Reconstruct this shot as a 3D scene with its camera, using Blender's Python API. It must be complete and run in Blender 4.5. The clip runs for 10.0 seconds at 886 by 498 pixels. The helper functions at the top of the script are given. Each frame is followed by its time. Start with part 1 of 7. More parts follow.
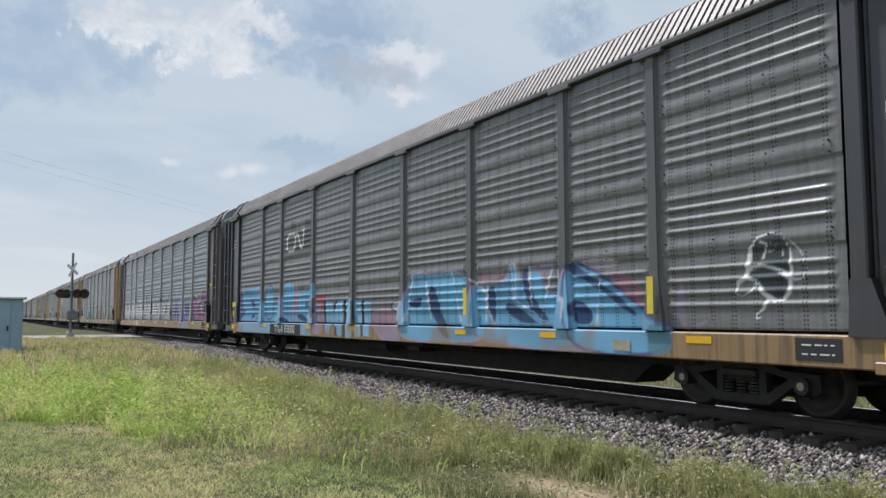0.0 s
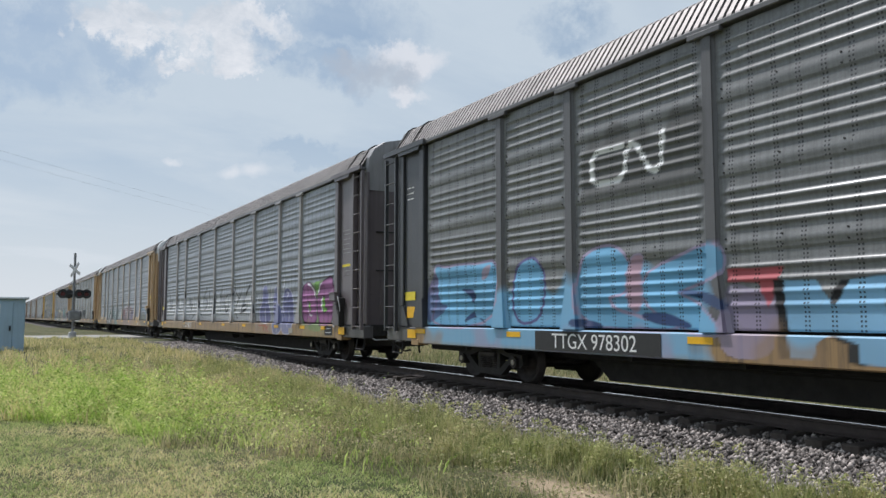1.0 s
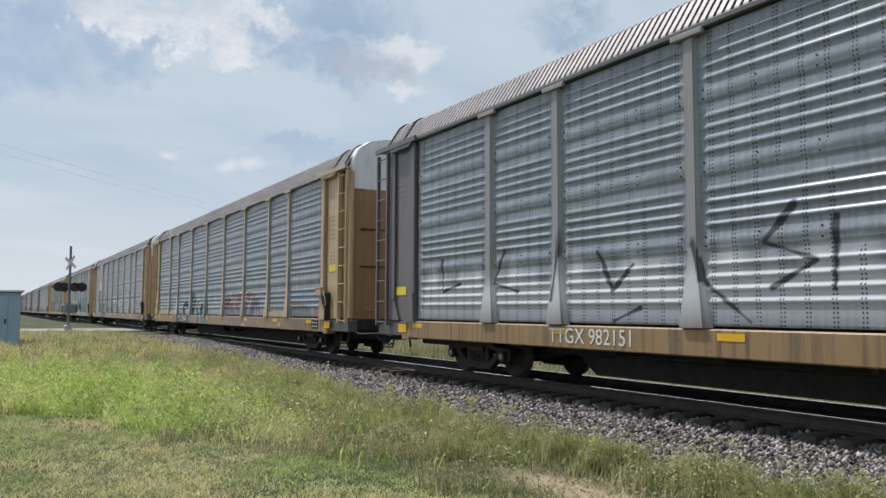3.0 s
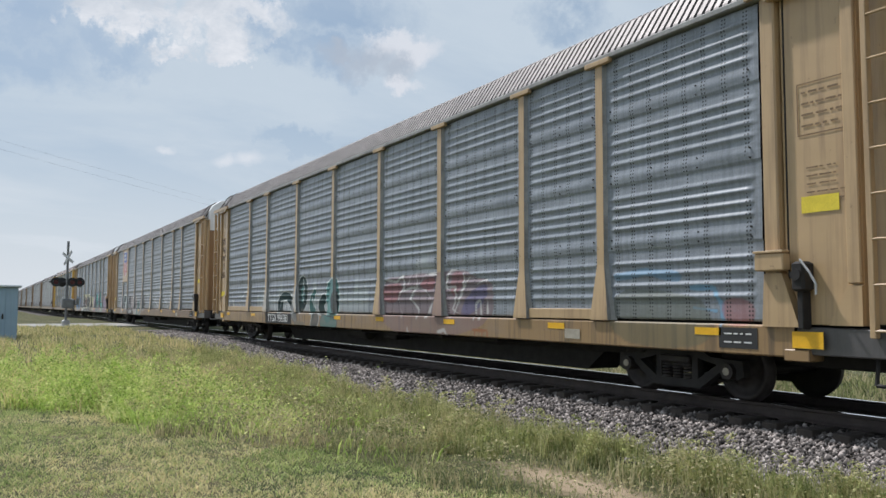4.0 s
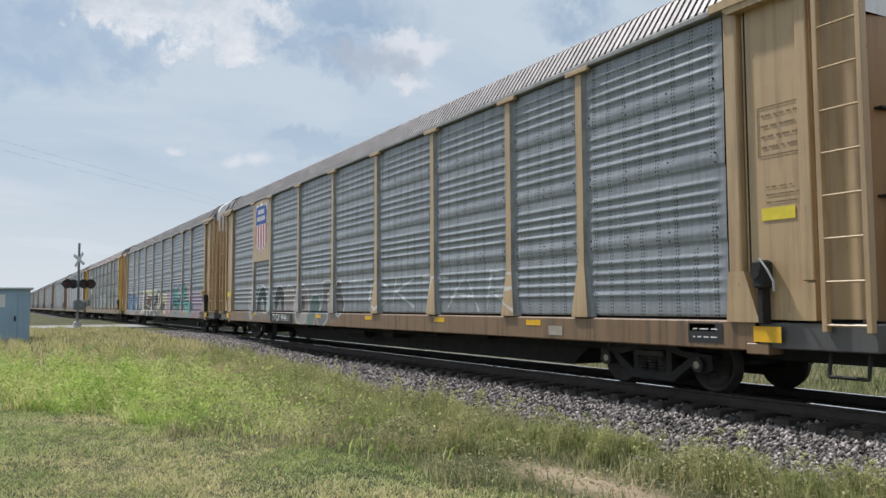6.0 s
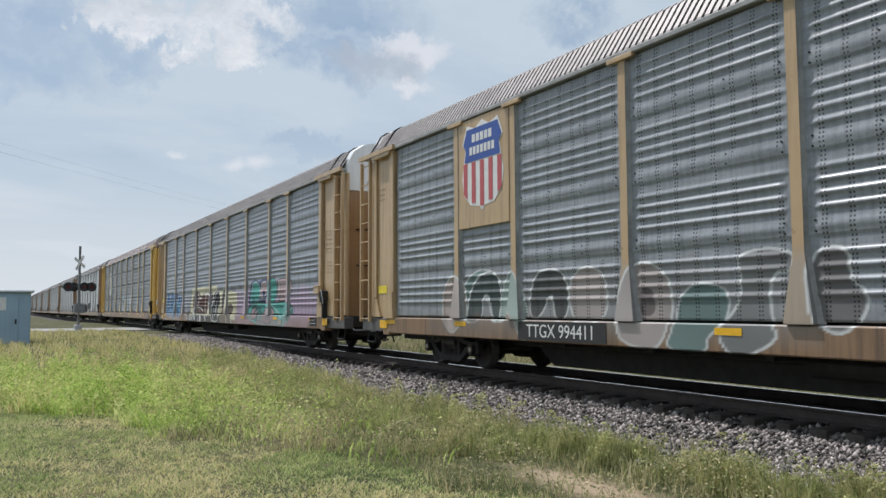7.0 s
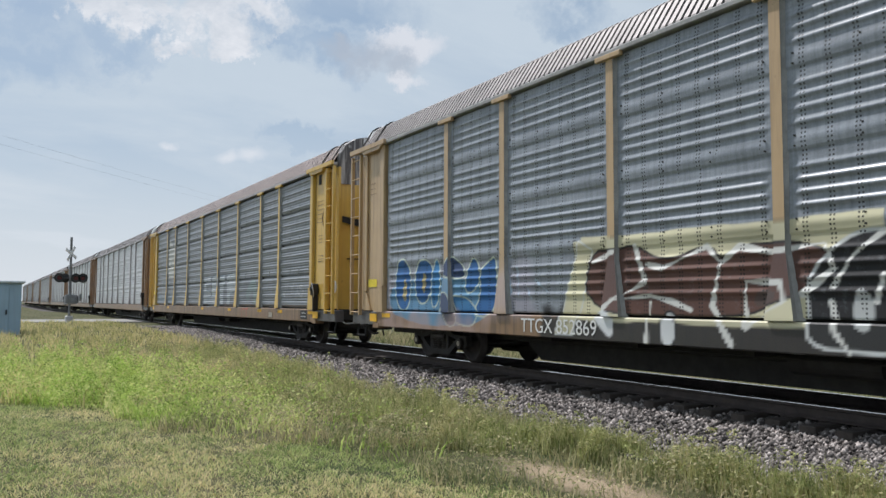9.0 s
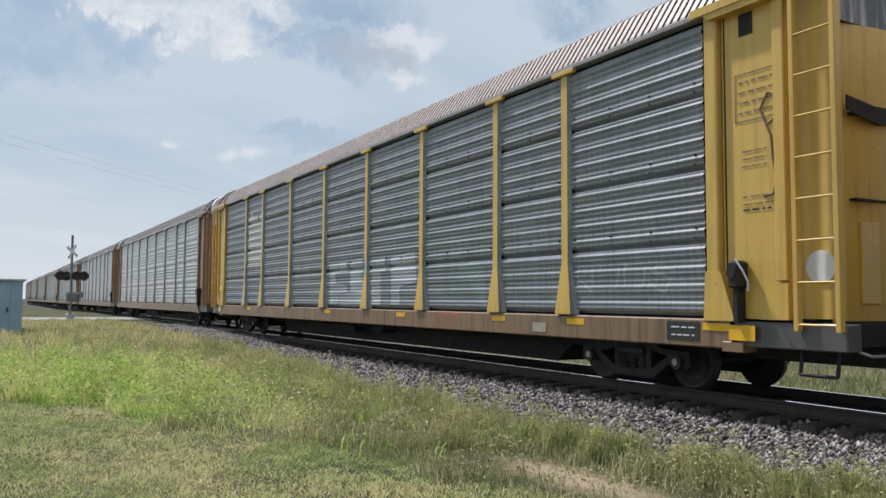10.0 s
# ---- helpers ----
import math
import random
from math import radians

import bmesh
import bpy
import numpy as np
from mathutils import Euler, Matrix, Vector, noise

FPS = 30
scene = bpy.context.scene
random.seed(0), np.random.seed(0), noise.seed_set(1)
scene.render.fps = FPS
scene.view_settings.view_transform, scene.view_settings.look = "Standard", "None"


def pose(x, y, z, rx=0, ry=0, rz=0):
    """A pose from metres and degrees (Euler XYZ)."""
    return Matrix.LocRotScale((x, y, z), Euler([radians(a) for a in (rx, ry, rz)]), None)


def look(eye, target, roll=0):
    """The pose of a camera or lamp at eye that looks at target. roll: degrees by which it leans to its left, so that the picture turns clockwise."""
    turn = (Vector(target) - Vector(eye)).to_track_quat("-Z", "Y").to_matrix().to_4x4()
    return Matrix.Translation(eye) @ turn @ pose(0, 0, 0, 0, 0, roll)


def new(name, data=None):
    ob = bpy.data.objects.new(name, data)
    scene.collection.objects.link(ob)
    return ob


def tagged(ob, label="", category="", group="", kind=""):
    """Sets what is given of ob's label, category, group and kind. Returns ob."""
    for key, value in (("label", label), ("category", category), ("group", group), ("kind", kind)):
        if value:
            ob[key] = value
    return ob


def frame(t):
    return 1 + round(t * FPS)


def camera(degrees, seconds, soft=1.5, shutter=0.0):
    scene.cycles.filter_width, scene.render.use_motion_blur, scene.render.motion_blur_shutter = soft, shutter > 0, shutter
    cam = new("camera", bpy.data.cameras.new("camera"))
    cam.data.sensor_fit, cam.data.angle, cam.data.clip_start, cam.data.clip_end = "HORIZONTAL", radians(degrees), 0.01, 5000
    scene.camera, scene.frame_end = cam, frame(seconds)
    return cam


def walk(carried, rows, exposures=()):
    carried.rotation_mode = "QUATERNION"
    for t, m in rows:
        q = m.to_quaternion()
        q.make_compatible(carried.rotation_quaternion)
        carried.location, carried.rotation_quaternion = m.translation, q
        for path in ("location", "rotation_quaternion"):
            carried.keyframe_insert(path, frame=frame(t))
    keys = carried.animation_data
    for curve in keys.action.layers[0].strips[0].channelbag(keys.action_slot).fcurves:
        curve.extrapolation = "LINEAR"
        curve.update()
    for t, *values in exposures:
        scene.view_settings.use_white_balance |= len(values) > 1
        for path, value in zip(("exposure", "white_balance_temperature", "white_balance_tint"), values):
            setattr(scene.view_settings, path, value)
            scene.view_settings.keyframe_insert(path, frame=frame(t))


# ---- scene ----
# Level 0 is the top of the rails; the track runs along x, the train rolls towards +x.
EYE = Vector((0.0, 0.0, 1.312))
TRACK_Y = 10.119
SPEED = 15.77


def aim(yaw, pitch, roll):
    a, b = radians(yaw), radians(pitch)
    return look(EYE, EYE + Vector((-math.sin(a) * math.cos(b), math.cos(a) * math.cos(b), math.sin(b))), roll)


cam = camera(57.60, 10.0, soft=1.5, shutter=0.004)
PATH = [(0.0, aim(60.81, 4.77, -0.07)), (0.5, aim(60.85, 4.82, -0.03)), (1.0, aim(60.94, 4.81, 0.00)), (1.5, aim(60.93, 4.76, 0.08)),
        (2.0, aim(60.88, 4.68, 0.15)), (2.5, aim(60.80, 4.58, 0.20)), (4.0, aim(60.53, 4.06, 0.17)), (4.5, aim(60.59, 3.86, 0.07)),
        (5.0, aim(60.75, 3.76, -0.06)), (5.5, aim(61.04, 3.79, -0.23)), (7.0, aim(61.23, 4.21, -0.23)), (7.5, aim(61.23, 4.13, -0.17)),
        (8.0, aim(60.90, 3.91, 0.06)), (8.5, aim(60.79, 3.81, 0.15)), (9.0, aim(60.72, 3.79, 0.23)), (9.5, aim(60.72, 3.75, 0.30)),
        (10.0, aim(60.78, 3.69, 0.34))]
walk(cam, PATH, exposures=((0.0, 0.0, 6300, 13), (10.0, 0.0, 6300, 13)))

# ---- world and sun ----
SUN_ELEVATION, SUN_AZIMUTH = radians(57), radians(248)
SUN_FROM = Vector((math.sin(SUN_AZIMUTH) * math.cos(SUN_ELEVATION), math.cos(SUN_AZIMUTH) * math.cos(SUN_ELEVATION), math.sin(SUN_ELEVATION)))


class Nodes:
    """Short hand for building a node tree."""

    def __init__(self, tree):
        self.tree = tree
        tree.nodes.clear()

    def add(self, kind, inputs=None, **props):
        n = self.tree.nodes.new(kind)
        for k, v in props.items():
            if k == "blend_type":
                n.blend_type = v
            elif k == "operation":
                n.operation = v
            elif k == "data_type":
                n.data_type = v
            elif k == "attribute_name":
                n.attribute_name = v
            elif k == "noise_dimensions":
                n.noise_dimensions = v
            elif k == "feature":
                n.feature = v
            elif k == "use_clamp":
                n.use_clamp = v
        for k, v in (inputs or {}).items():
            sock = n.inputs[k]
            if isinstance(v, bpy.types.NodeSocket):
                self.tree.links.new(v, sock)
            else:
                sock.default_value = v
        return n

    def math(self, op, a, b=0.0, clamp=False):
        return self.add("ShaderNodeMath", {0: a, 1: b}, operation=op, use_clamp=clamp).outputs[0]

    def mix(self, fac, a, b, mode="MIX"):
        n = self.add("ShaderNodeMix", {"Factor": fac}, data_type="RGBA", blend_type=mode)
        for k, v in ((6, a), (7, b)):
            if isinstance(v, bpy.types.NodeSocket):
                self.tree.links.new(v, n.inputs[k])
            else:
                n.inputs[k].default_value = (*v[:3], 1)
        return n.outputs[2]

    def noise(self, vec, scale, detail=4.0, rough=0.55, stretch=None, distort=0.0):
        if stretch is not None:
            vec = self.add("ShaderNodeMapping", {"Vector": vec, "Scale": stretch}).outputs[0]
        return self.add("ShaderNodeTexNoise", {"Vector": vec, "Scale": scale, "Detail": detail, "Roughness": rough, "Distortion": distort}).outputs[0]

    def ramp(self, fac, stops):
        n = self.add("ShaderNodeValToRGB", {"Fac": fac})
        e = n.color_ramp.elements
        while len(e) < len(stops):
            e.new(0.5)
        for el, (p, c) in zip(e, stops):
            el.position = p
            el.color = (*c[:3], 1) if not isinstance(c, (int, float)) else (c, c, c, 1)
        return n.outputs[0]


def build_world():
    w = bpy.data.worlds.new("sky")
    scene.world = w
    w.use_nodes = True
    g = Nodes(w.node_tree)
    sky = g.tree.nodes.new("ShaderNodeTexSky")
    sky.sky_type = "NISHITA"
    sky.sun_disc = False
    sky.sun_elevation, sky.sun_rotation = SUN_ELEVATION, SUN_AZIMUTH
    sky.air_density, sky.dust_density, sky.ozone_density = 1.0, 1.5, 1.0
    co = g.add("ShaderNodeTexCoord").outputs["Generated"]
    sep = g.add("ShaderNodeSeparateXYZ", {0: co})
    up = g.math("MAXIMUM", sep.outputs[2], 0.0)
    # the cloud layer seen in perspective: divide by the height over the horizon
    den = g.math("ADD", up, 0.22)
    flat = g.add("ShaderNodeCombineXYZ", {0: g.math("DIVIDE", sep.outputs[0], den), 1: g.math("DIVIDE", sep.outputs[1], den), 2: 0.0}).outputs[0]
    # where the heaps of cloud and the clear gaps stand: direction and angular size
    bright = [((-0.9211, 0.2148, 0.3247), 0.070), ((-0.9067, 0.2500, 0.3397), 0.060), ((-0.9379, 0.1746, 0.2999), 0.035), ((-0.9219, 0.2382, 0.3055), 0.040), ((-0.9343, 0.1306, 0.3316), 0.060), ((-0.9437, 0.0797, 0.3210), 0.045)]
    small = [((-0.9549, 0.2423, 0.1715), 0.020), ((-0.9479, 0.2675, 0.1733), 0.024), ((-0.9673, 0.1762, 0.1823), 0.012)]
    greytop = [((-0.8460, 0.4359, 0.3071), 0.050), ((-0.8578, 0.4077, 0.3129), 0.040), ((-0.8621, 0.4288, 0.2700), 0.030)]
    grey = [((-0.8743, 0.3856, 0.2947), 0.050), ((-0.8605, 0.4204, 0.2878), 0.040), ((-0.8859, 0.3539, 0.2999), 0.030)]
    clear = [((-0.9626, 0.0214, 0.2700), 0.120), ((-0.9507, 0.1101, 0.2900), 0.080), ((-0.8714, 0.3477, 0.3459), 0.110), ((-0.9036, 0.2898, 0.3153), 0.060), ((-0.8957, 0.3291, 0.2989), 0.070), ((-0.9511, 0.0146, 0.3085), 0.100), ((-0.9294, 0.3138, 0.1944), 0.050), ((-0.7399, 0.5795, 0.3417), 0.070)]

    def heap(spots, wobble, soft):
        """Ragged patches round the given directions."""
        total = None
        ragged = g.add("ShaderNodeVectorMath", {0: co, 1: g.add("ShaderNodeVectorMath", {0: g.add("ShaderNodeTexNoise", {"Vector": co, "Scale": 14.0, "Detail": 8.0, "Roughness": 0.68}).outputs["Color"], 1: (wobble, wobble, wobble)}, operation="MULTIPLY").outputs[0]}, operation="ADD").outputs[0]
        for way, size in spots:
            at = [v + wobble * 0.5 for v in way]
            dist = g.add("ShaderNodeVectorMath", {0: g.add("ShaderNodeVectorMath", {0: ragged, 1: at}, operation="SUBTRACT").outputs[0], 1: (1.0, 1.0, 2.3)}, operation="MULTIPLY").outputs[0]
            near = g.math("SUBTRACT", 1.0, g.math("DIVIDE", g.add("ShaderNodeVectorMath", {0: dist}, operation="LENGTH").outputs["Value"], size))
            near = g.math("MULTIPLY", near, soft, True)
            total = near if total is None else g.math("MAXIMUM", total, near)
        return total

    wisps = g.noise(flat, 1.3, 7, 0.58, (1.0, 0.5, 1.0), 0.5)
    fine = g.noise(flat, 7.0, 6, 0.65, None, 0.4)
    veil = g.ramp(wisps, [(0.30, 0.25), (0.60, 0.92)])
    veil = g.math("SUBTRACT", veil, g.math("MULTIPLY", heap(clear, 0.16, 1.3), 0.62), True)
    haze = g.ramp(up, [(0.0, 0.95), (0.10, 0.70), (0.30, 0.10), (0.5, 0.0)])
    cover = g.math("MAXIMUM", veil, haze)
    blue = g.mix(0.55, sky.outputs[0], (3.9, 5.5, 6.9))
    pale = g.mix(g.math("MULTIPLY", fine, 0.45), (6.8, 7.75, 8.35), (5.7, 6.75, 7.5))
    pale = g.mix(g.ramp(up, [(0.0, 1.0), (0.22, 0.0)]), pale, (8.3, 8.8, 9.0))
    c = g.mix(cover, blue, pale)
    lit = g.mix(g.ramp(fine, [(0.35, 0.0), (0.65, 1.0)]), (6.6, 7.2, 7.7), (9.4, 9.6, 9.7))
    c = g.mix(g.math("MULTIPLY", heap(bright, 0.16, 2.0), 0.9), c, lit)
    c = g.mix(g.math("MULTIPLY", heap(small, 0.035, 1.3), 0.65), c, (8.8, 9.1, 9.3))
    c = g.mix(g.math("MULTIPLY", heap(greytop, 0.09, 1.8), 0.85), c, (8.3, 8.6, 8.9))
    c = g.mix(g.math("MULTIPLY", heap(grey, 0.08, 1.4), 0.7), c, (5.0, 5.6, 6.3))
    bg = g.add("ShaderNodeBackground", {"Color": c, "Strength": 0.088})
    out = g.add("ShaderNodeOutputWorld", {"Surface": bg.outputs[0]})


build_world()
sun = new("sun", bpy.data.lights.new("sun", "SUN"))
sun.data.energy, sun.data.angle, sun.data.color = 4.2, radians(2.5), (1.0, 0.975, 0.94)
sun.matrix_world = look(SUN_FROM * 60, (0, 0, 0))


# ---- materials ----
def material(name):
    m = bpy.data.materials.new(name)
    m.use_nodes = True
    g = Nodes(m.node_tree)
    return m, g, g.add("ShaderNodeTexCoord").outputs["Object"]


def finish(g, colour, rough=0.7, metal=0.0, bump=None, strength=0.3, distance=0.01, spec=0.5, coat=0.0):
    ins = {"Base Color": colour, "Roughness": rough, "Metallic": metal, "Specular IOR Level": spec, "Coat Weight": coat, "Coat Roughness": 0.27}
    if bump is not None:
        ins["Normal"] = g.add("ShaderNodeBump", {"Height": bump, "Strength": strength, "Distance": distance}).outputs[0]
    b = g.add("ShaderNodeBsdfPrincipled", ins)
    g.add("ShaderNodeOutputMaterial", {"Surface": b.outputs[0]})


def painted_steel(name, base, worn=(0.10, 0.075, 0.06), wear=0.5, rough=0.55, use_paint=False):
    """Weathered rail-car paint: fading, streaks running down, chips."""
    m, g, co = material(name)
    fade = g.noise(co, 1.3, 4)
    streak = g.noise(co, 1.0, 5, 0.6, (9.0, 9.0, 0.5))
    fine = g.noise(co, 40.0, 3)
    c = g.mix(g.ramp(fade, [(0.3, 0.0), (0.7, 0.55)]), base, [min(1, v * 1.22 + 0.02) for v in base])
    c = g.mix(g.ramp(streak, [(0.48, 0.0), (0.78, wear)]), c, worn)
    c = g.mix(g.ramp(g.noise(co, 7.0, 6, 0.7), [(0.64, 0.0), (0.72, wear)]), c, [v * 0.8 for v in worn])
    if use_paint:
        a = g.add("ShaderNodeAttribute", attribute_name="paint")
        c = g.mix(a.outputs["Alpha"], c, a.outputs["Color"])
    finish(g, c, g.ramp(fine, [(0.3, rough - 0.1), (0.7, rough + 0.12)]), 0.0, fine, 0.15, 0.004, 0.4, 0.6)
    return m


def galvanised(name, base, dirt, dark_holes=True):
    """Old zinc-coated perforated sheet with grime, and the painted tags on it (attribute paint)."""
    m, g, co = material(name)
    sep = g.add("ShaderNodeSeparateXYZ", {0: co})
    cloudy = g.noise(co, 0.9, 5, 0.6, (0.6, 1.0, 1.6))
    fine = g.noise(co, 30.0, 4, 0.65)
    streak = g.noise(co, 1.0, 5, 0.6, (14.0, 1.0, 0.7))
    flow = g.noise(co, 1.0, 4, 0.6, (0.8, 1.0, 9.0))
    c = g.mix(g.ramp(cloudy, [(0.32, 0.0), (0.68, 1.0)]), base, [v * 1.28 for v in base])
    c = g.mix(g.ramp(streak, [(0.42, 0.0), (0.8, 0.65)]), c, dirt)
    c = g.mix(g.ramp(flow, [(0.45, 0.0), (0.75, 0.5)]), c, dirt)
    c = g.mix(g.ramp(fine, [(0.35, 0.0), (0.75, 0.30)]), c, [v * 0.6 for v in dirt])
    a = g.add("ShaderNodeAttribute", attribute_name="paint")
    worn = g.math("MULTIPLY", a.outputs["Alpha"], g.ramp(g.noise(co, 9.0, 5, 0.7), [(0.25, 0.80), (0.45, 1.0)]))
    c = g.mix(worn, c, a.outputs["Color"])
    if dark_holes:
        # punched holes in upright double rows
        px = g.math("PINGPONG", g.math("ADD", sep.outputs[0], 50.0), 0.18)
        pz = g.math("PINGPONG", g.math("ADD", sep.outputs[2], 50.0), 0.0275)
        dx = g.math("ABSOLUTE", g.math("SUBTRACT", px, 0.155))
        hole = g.math("MULTIPLY", g.math("LESS_THAN", dx, 0.013), g.math("LESS_THAN", pz, 0.0125))
        gap = g.math("GREATER_THAN", g.noise(co, 1.0, 2, 0.5, (1.6, 1.0, 0.5)), 0.40)
        hole = g.math("MULTIPLY", hole, gap)
        c = g.mix(g.math("MULTIPLY", hole, 0.85), c, (0.012, 0.012, 0.013))
    dull = g.math("ADD", g.ramp(cloudy, [(0.3, 0.46), (0.7, 0.62)]), g.math("MULTIPLY", worn, 0.18))
    finish(g, c, dull, g.math("MULTIPLY", g.math("SUBTRACT", 1.0, worn), 0.05), fine, 0.12, 0.004, 0.4, g.math("MULTIPLY", g.math("SUBTRACT", 1.0, worn), 0.62))
    return m


def plain(name, base, rough=0.7, metal=0.0, vary=0.25, scale=6.0, bump=0.2):
    m, g, co = material(name)
    n1, n2 = g.noise(co, scale, 5, 0.6), g.noise(co, scale * 9, 3)
    c = g.mix(g.ramp(n1, [(0.3, 0.0), (0.7, 1.0)]), [v * (1 - vary) for v in base], [min(1, v * (1 + vary)) for v in base])
    c = g.mix(g.ramp(n2, [(0.4, 0.0), (0.8, 0.35)]), c, [v * 0.6 for v in base])
    finish(g, c, rough, metal, n2, bump, 0.006)
    return m


def blades(name, low, high, dry, dry_share=0.3):
    m, g, co = material(name)
    geo = g.add("ShaderNodeNewGeometry")
    rnd = geo.outputs["Random Per Island"]
    patch = g.noise(geo.outputs["Position"], 0.45, 4, 0.6)
    tuft = g.noise(geo.outputs["Position"], 3.6, 5, 0.7)
    mid = g.noise(geo.outputs["Position"], 11.0, 3, 0.6)
    tone = g.math("ADD", g.ramp(tuft, [(0.40, 0.0), (0.60, 0.5)]), g.ramp(mid, [(0.42, 0.0), (0.60, 0.28)]))
    c = g.mix(g.math("ADD", g.math("MULTIPLY", rnd, 0.32), tone, True), low, high)
    c = g.mix(g.ramp(g.math("ADD", g.math("MULTIPLY", rnd, 0.35), g.math("MULTIPLY", patch, 0.9)), [(0.70 - dry_share * 0.5, 0.0), (0.90 - dry_share * 0.3, 1.0)]), c, dry)
    d = g.add("ShaderNodeBsdfDiffuse", {"Color": c})
    t = g.add("ShaderNodeBsdfTranslucent", {"Color": c})
    mx = g.add("ShaderNodeMixShader", {0: 0.34, 1: d.outputs[0], 2: t.outputs[0]})
    g.add("ShaderNodeOutputMaterial", {"Surface": mx.outputs[0]})
    return m


def ground_material():
    m, g, co = material("field_ground")
    n1, n2, n3 = g.noise(co, 0.5, 5, 0.6), g.noise(co, 6.0, 5, 0.65), g.noise(co, 45.0, 4, 0.7)
    c = g.mix(g.ramp(n1, [(0.35, 0.0), (0.65, 1.0)]), (0.035, 0.045, 0.018), (0.14, 0.115, 0.065))
    c = g.mix(g.ramp(n2, [(0.4, 0.0), (0.7, 0.6)]), c, (0.08, 0.11, 0.035))
    # bare trodden earth by the ballast
    off = g.add("ShaderNodeVectorMath", {0: co, 1: (6.6, -5.22, 0.5)}, operation="ADD").outputs[0]
    sc = g.add("ShaderNodeVectorMath", {0: off, 1: (0.58, 2.0, 0.0)}, operation="MULTIPLY").outputs[0]
    r = g.add("ShaderNodeVectorMath", {0: sc}, operation="LENGTH").outputs["Value"]
    edge = g.math("ADD", r, g.math("MULTIPLY", g.math("SUBTRACT", n2, 0.5), 1.1))
    c = g.mix(g.ramp(edge, [(0.35, 1.0), (1.0, 0.0)]), c, (0.37, 0.285, 0.195))
    c = g.mix(g.ramp(n3, [(0.45, 0.0), (0.8, 0.5)]), c, (0.05, 0.05, 0.02))
    finish(g, c, 0.95, 0.0, n3, 0.6, 0.03, 0.2)
    return m


def stone_material(name, dark, light):
    m, g, co = material(name)
    rnd = g.add("ShaderNodeNewGeometry").outputs["Random Per Island"]
    c = g.mix(g.ramp(rnd, [(0.0, 0.0), (0.45, 0.18), (0.8, 0.55), (1.0, 1.0)]), dark, light)
    c = g.mix(g.ramp(g.noise(co, 60.0, 4), [(0.4, 0.0), (0.7, 0.5)]), c, [v * 1.6 for v in dark])
    finish(g, c, 0.85, 0.0, g.noise(co, 90.0, 3), 0.3, 0.004)
    return m


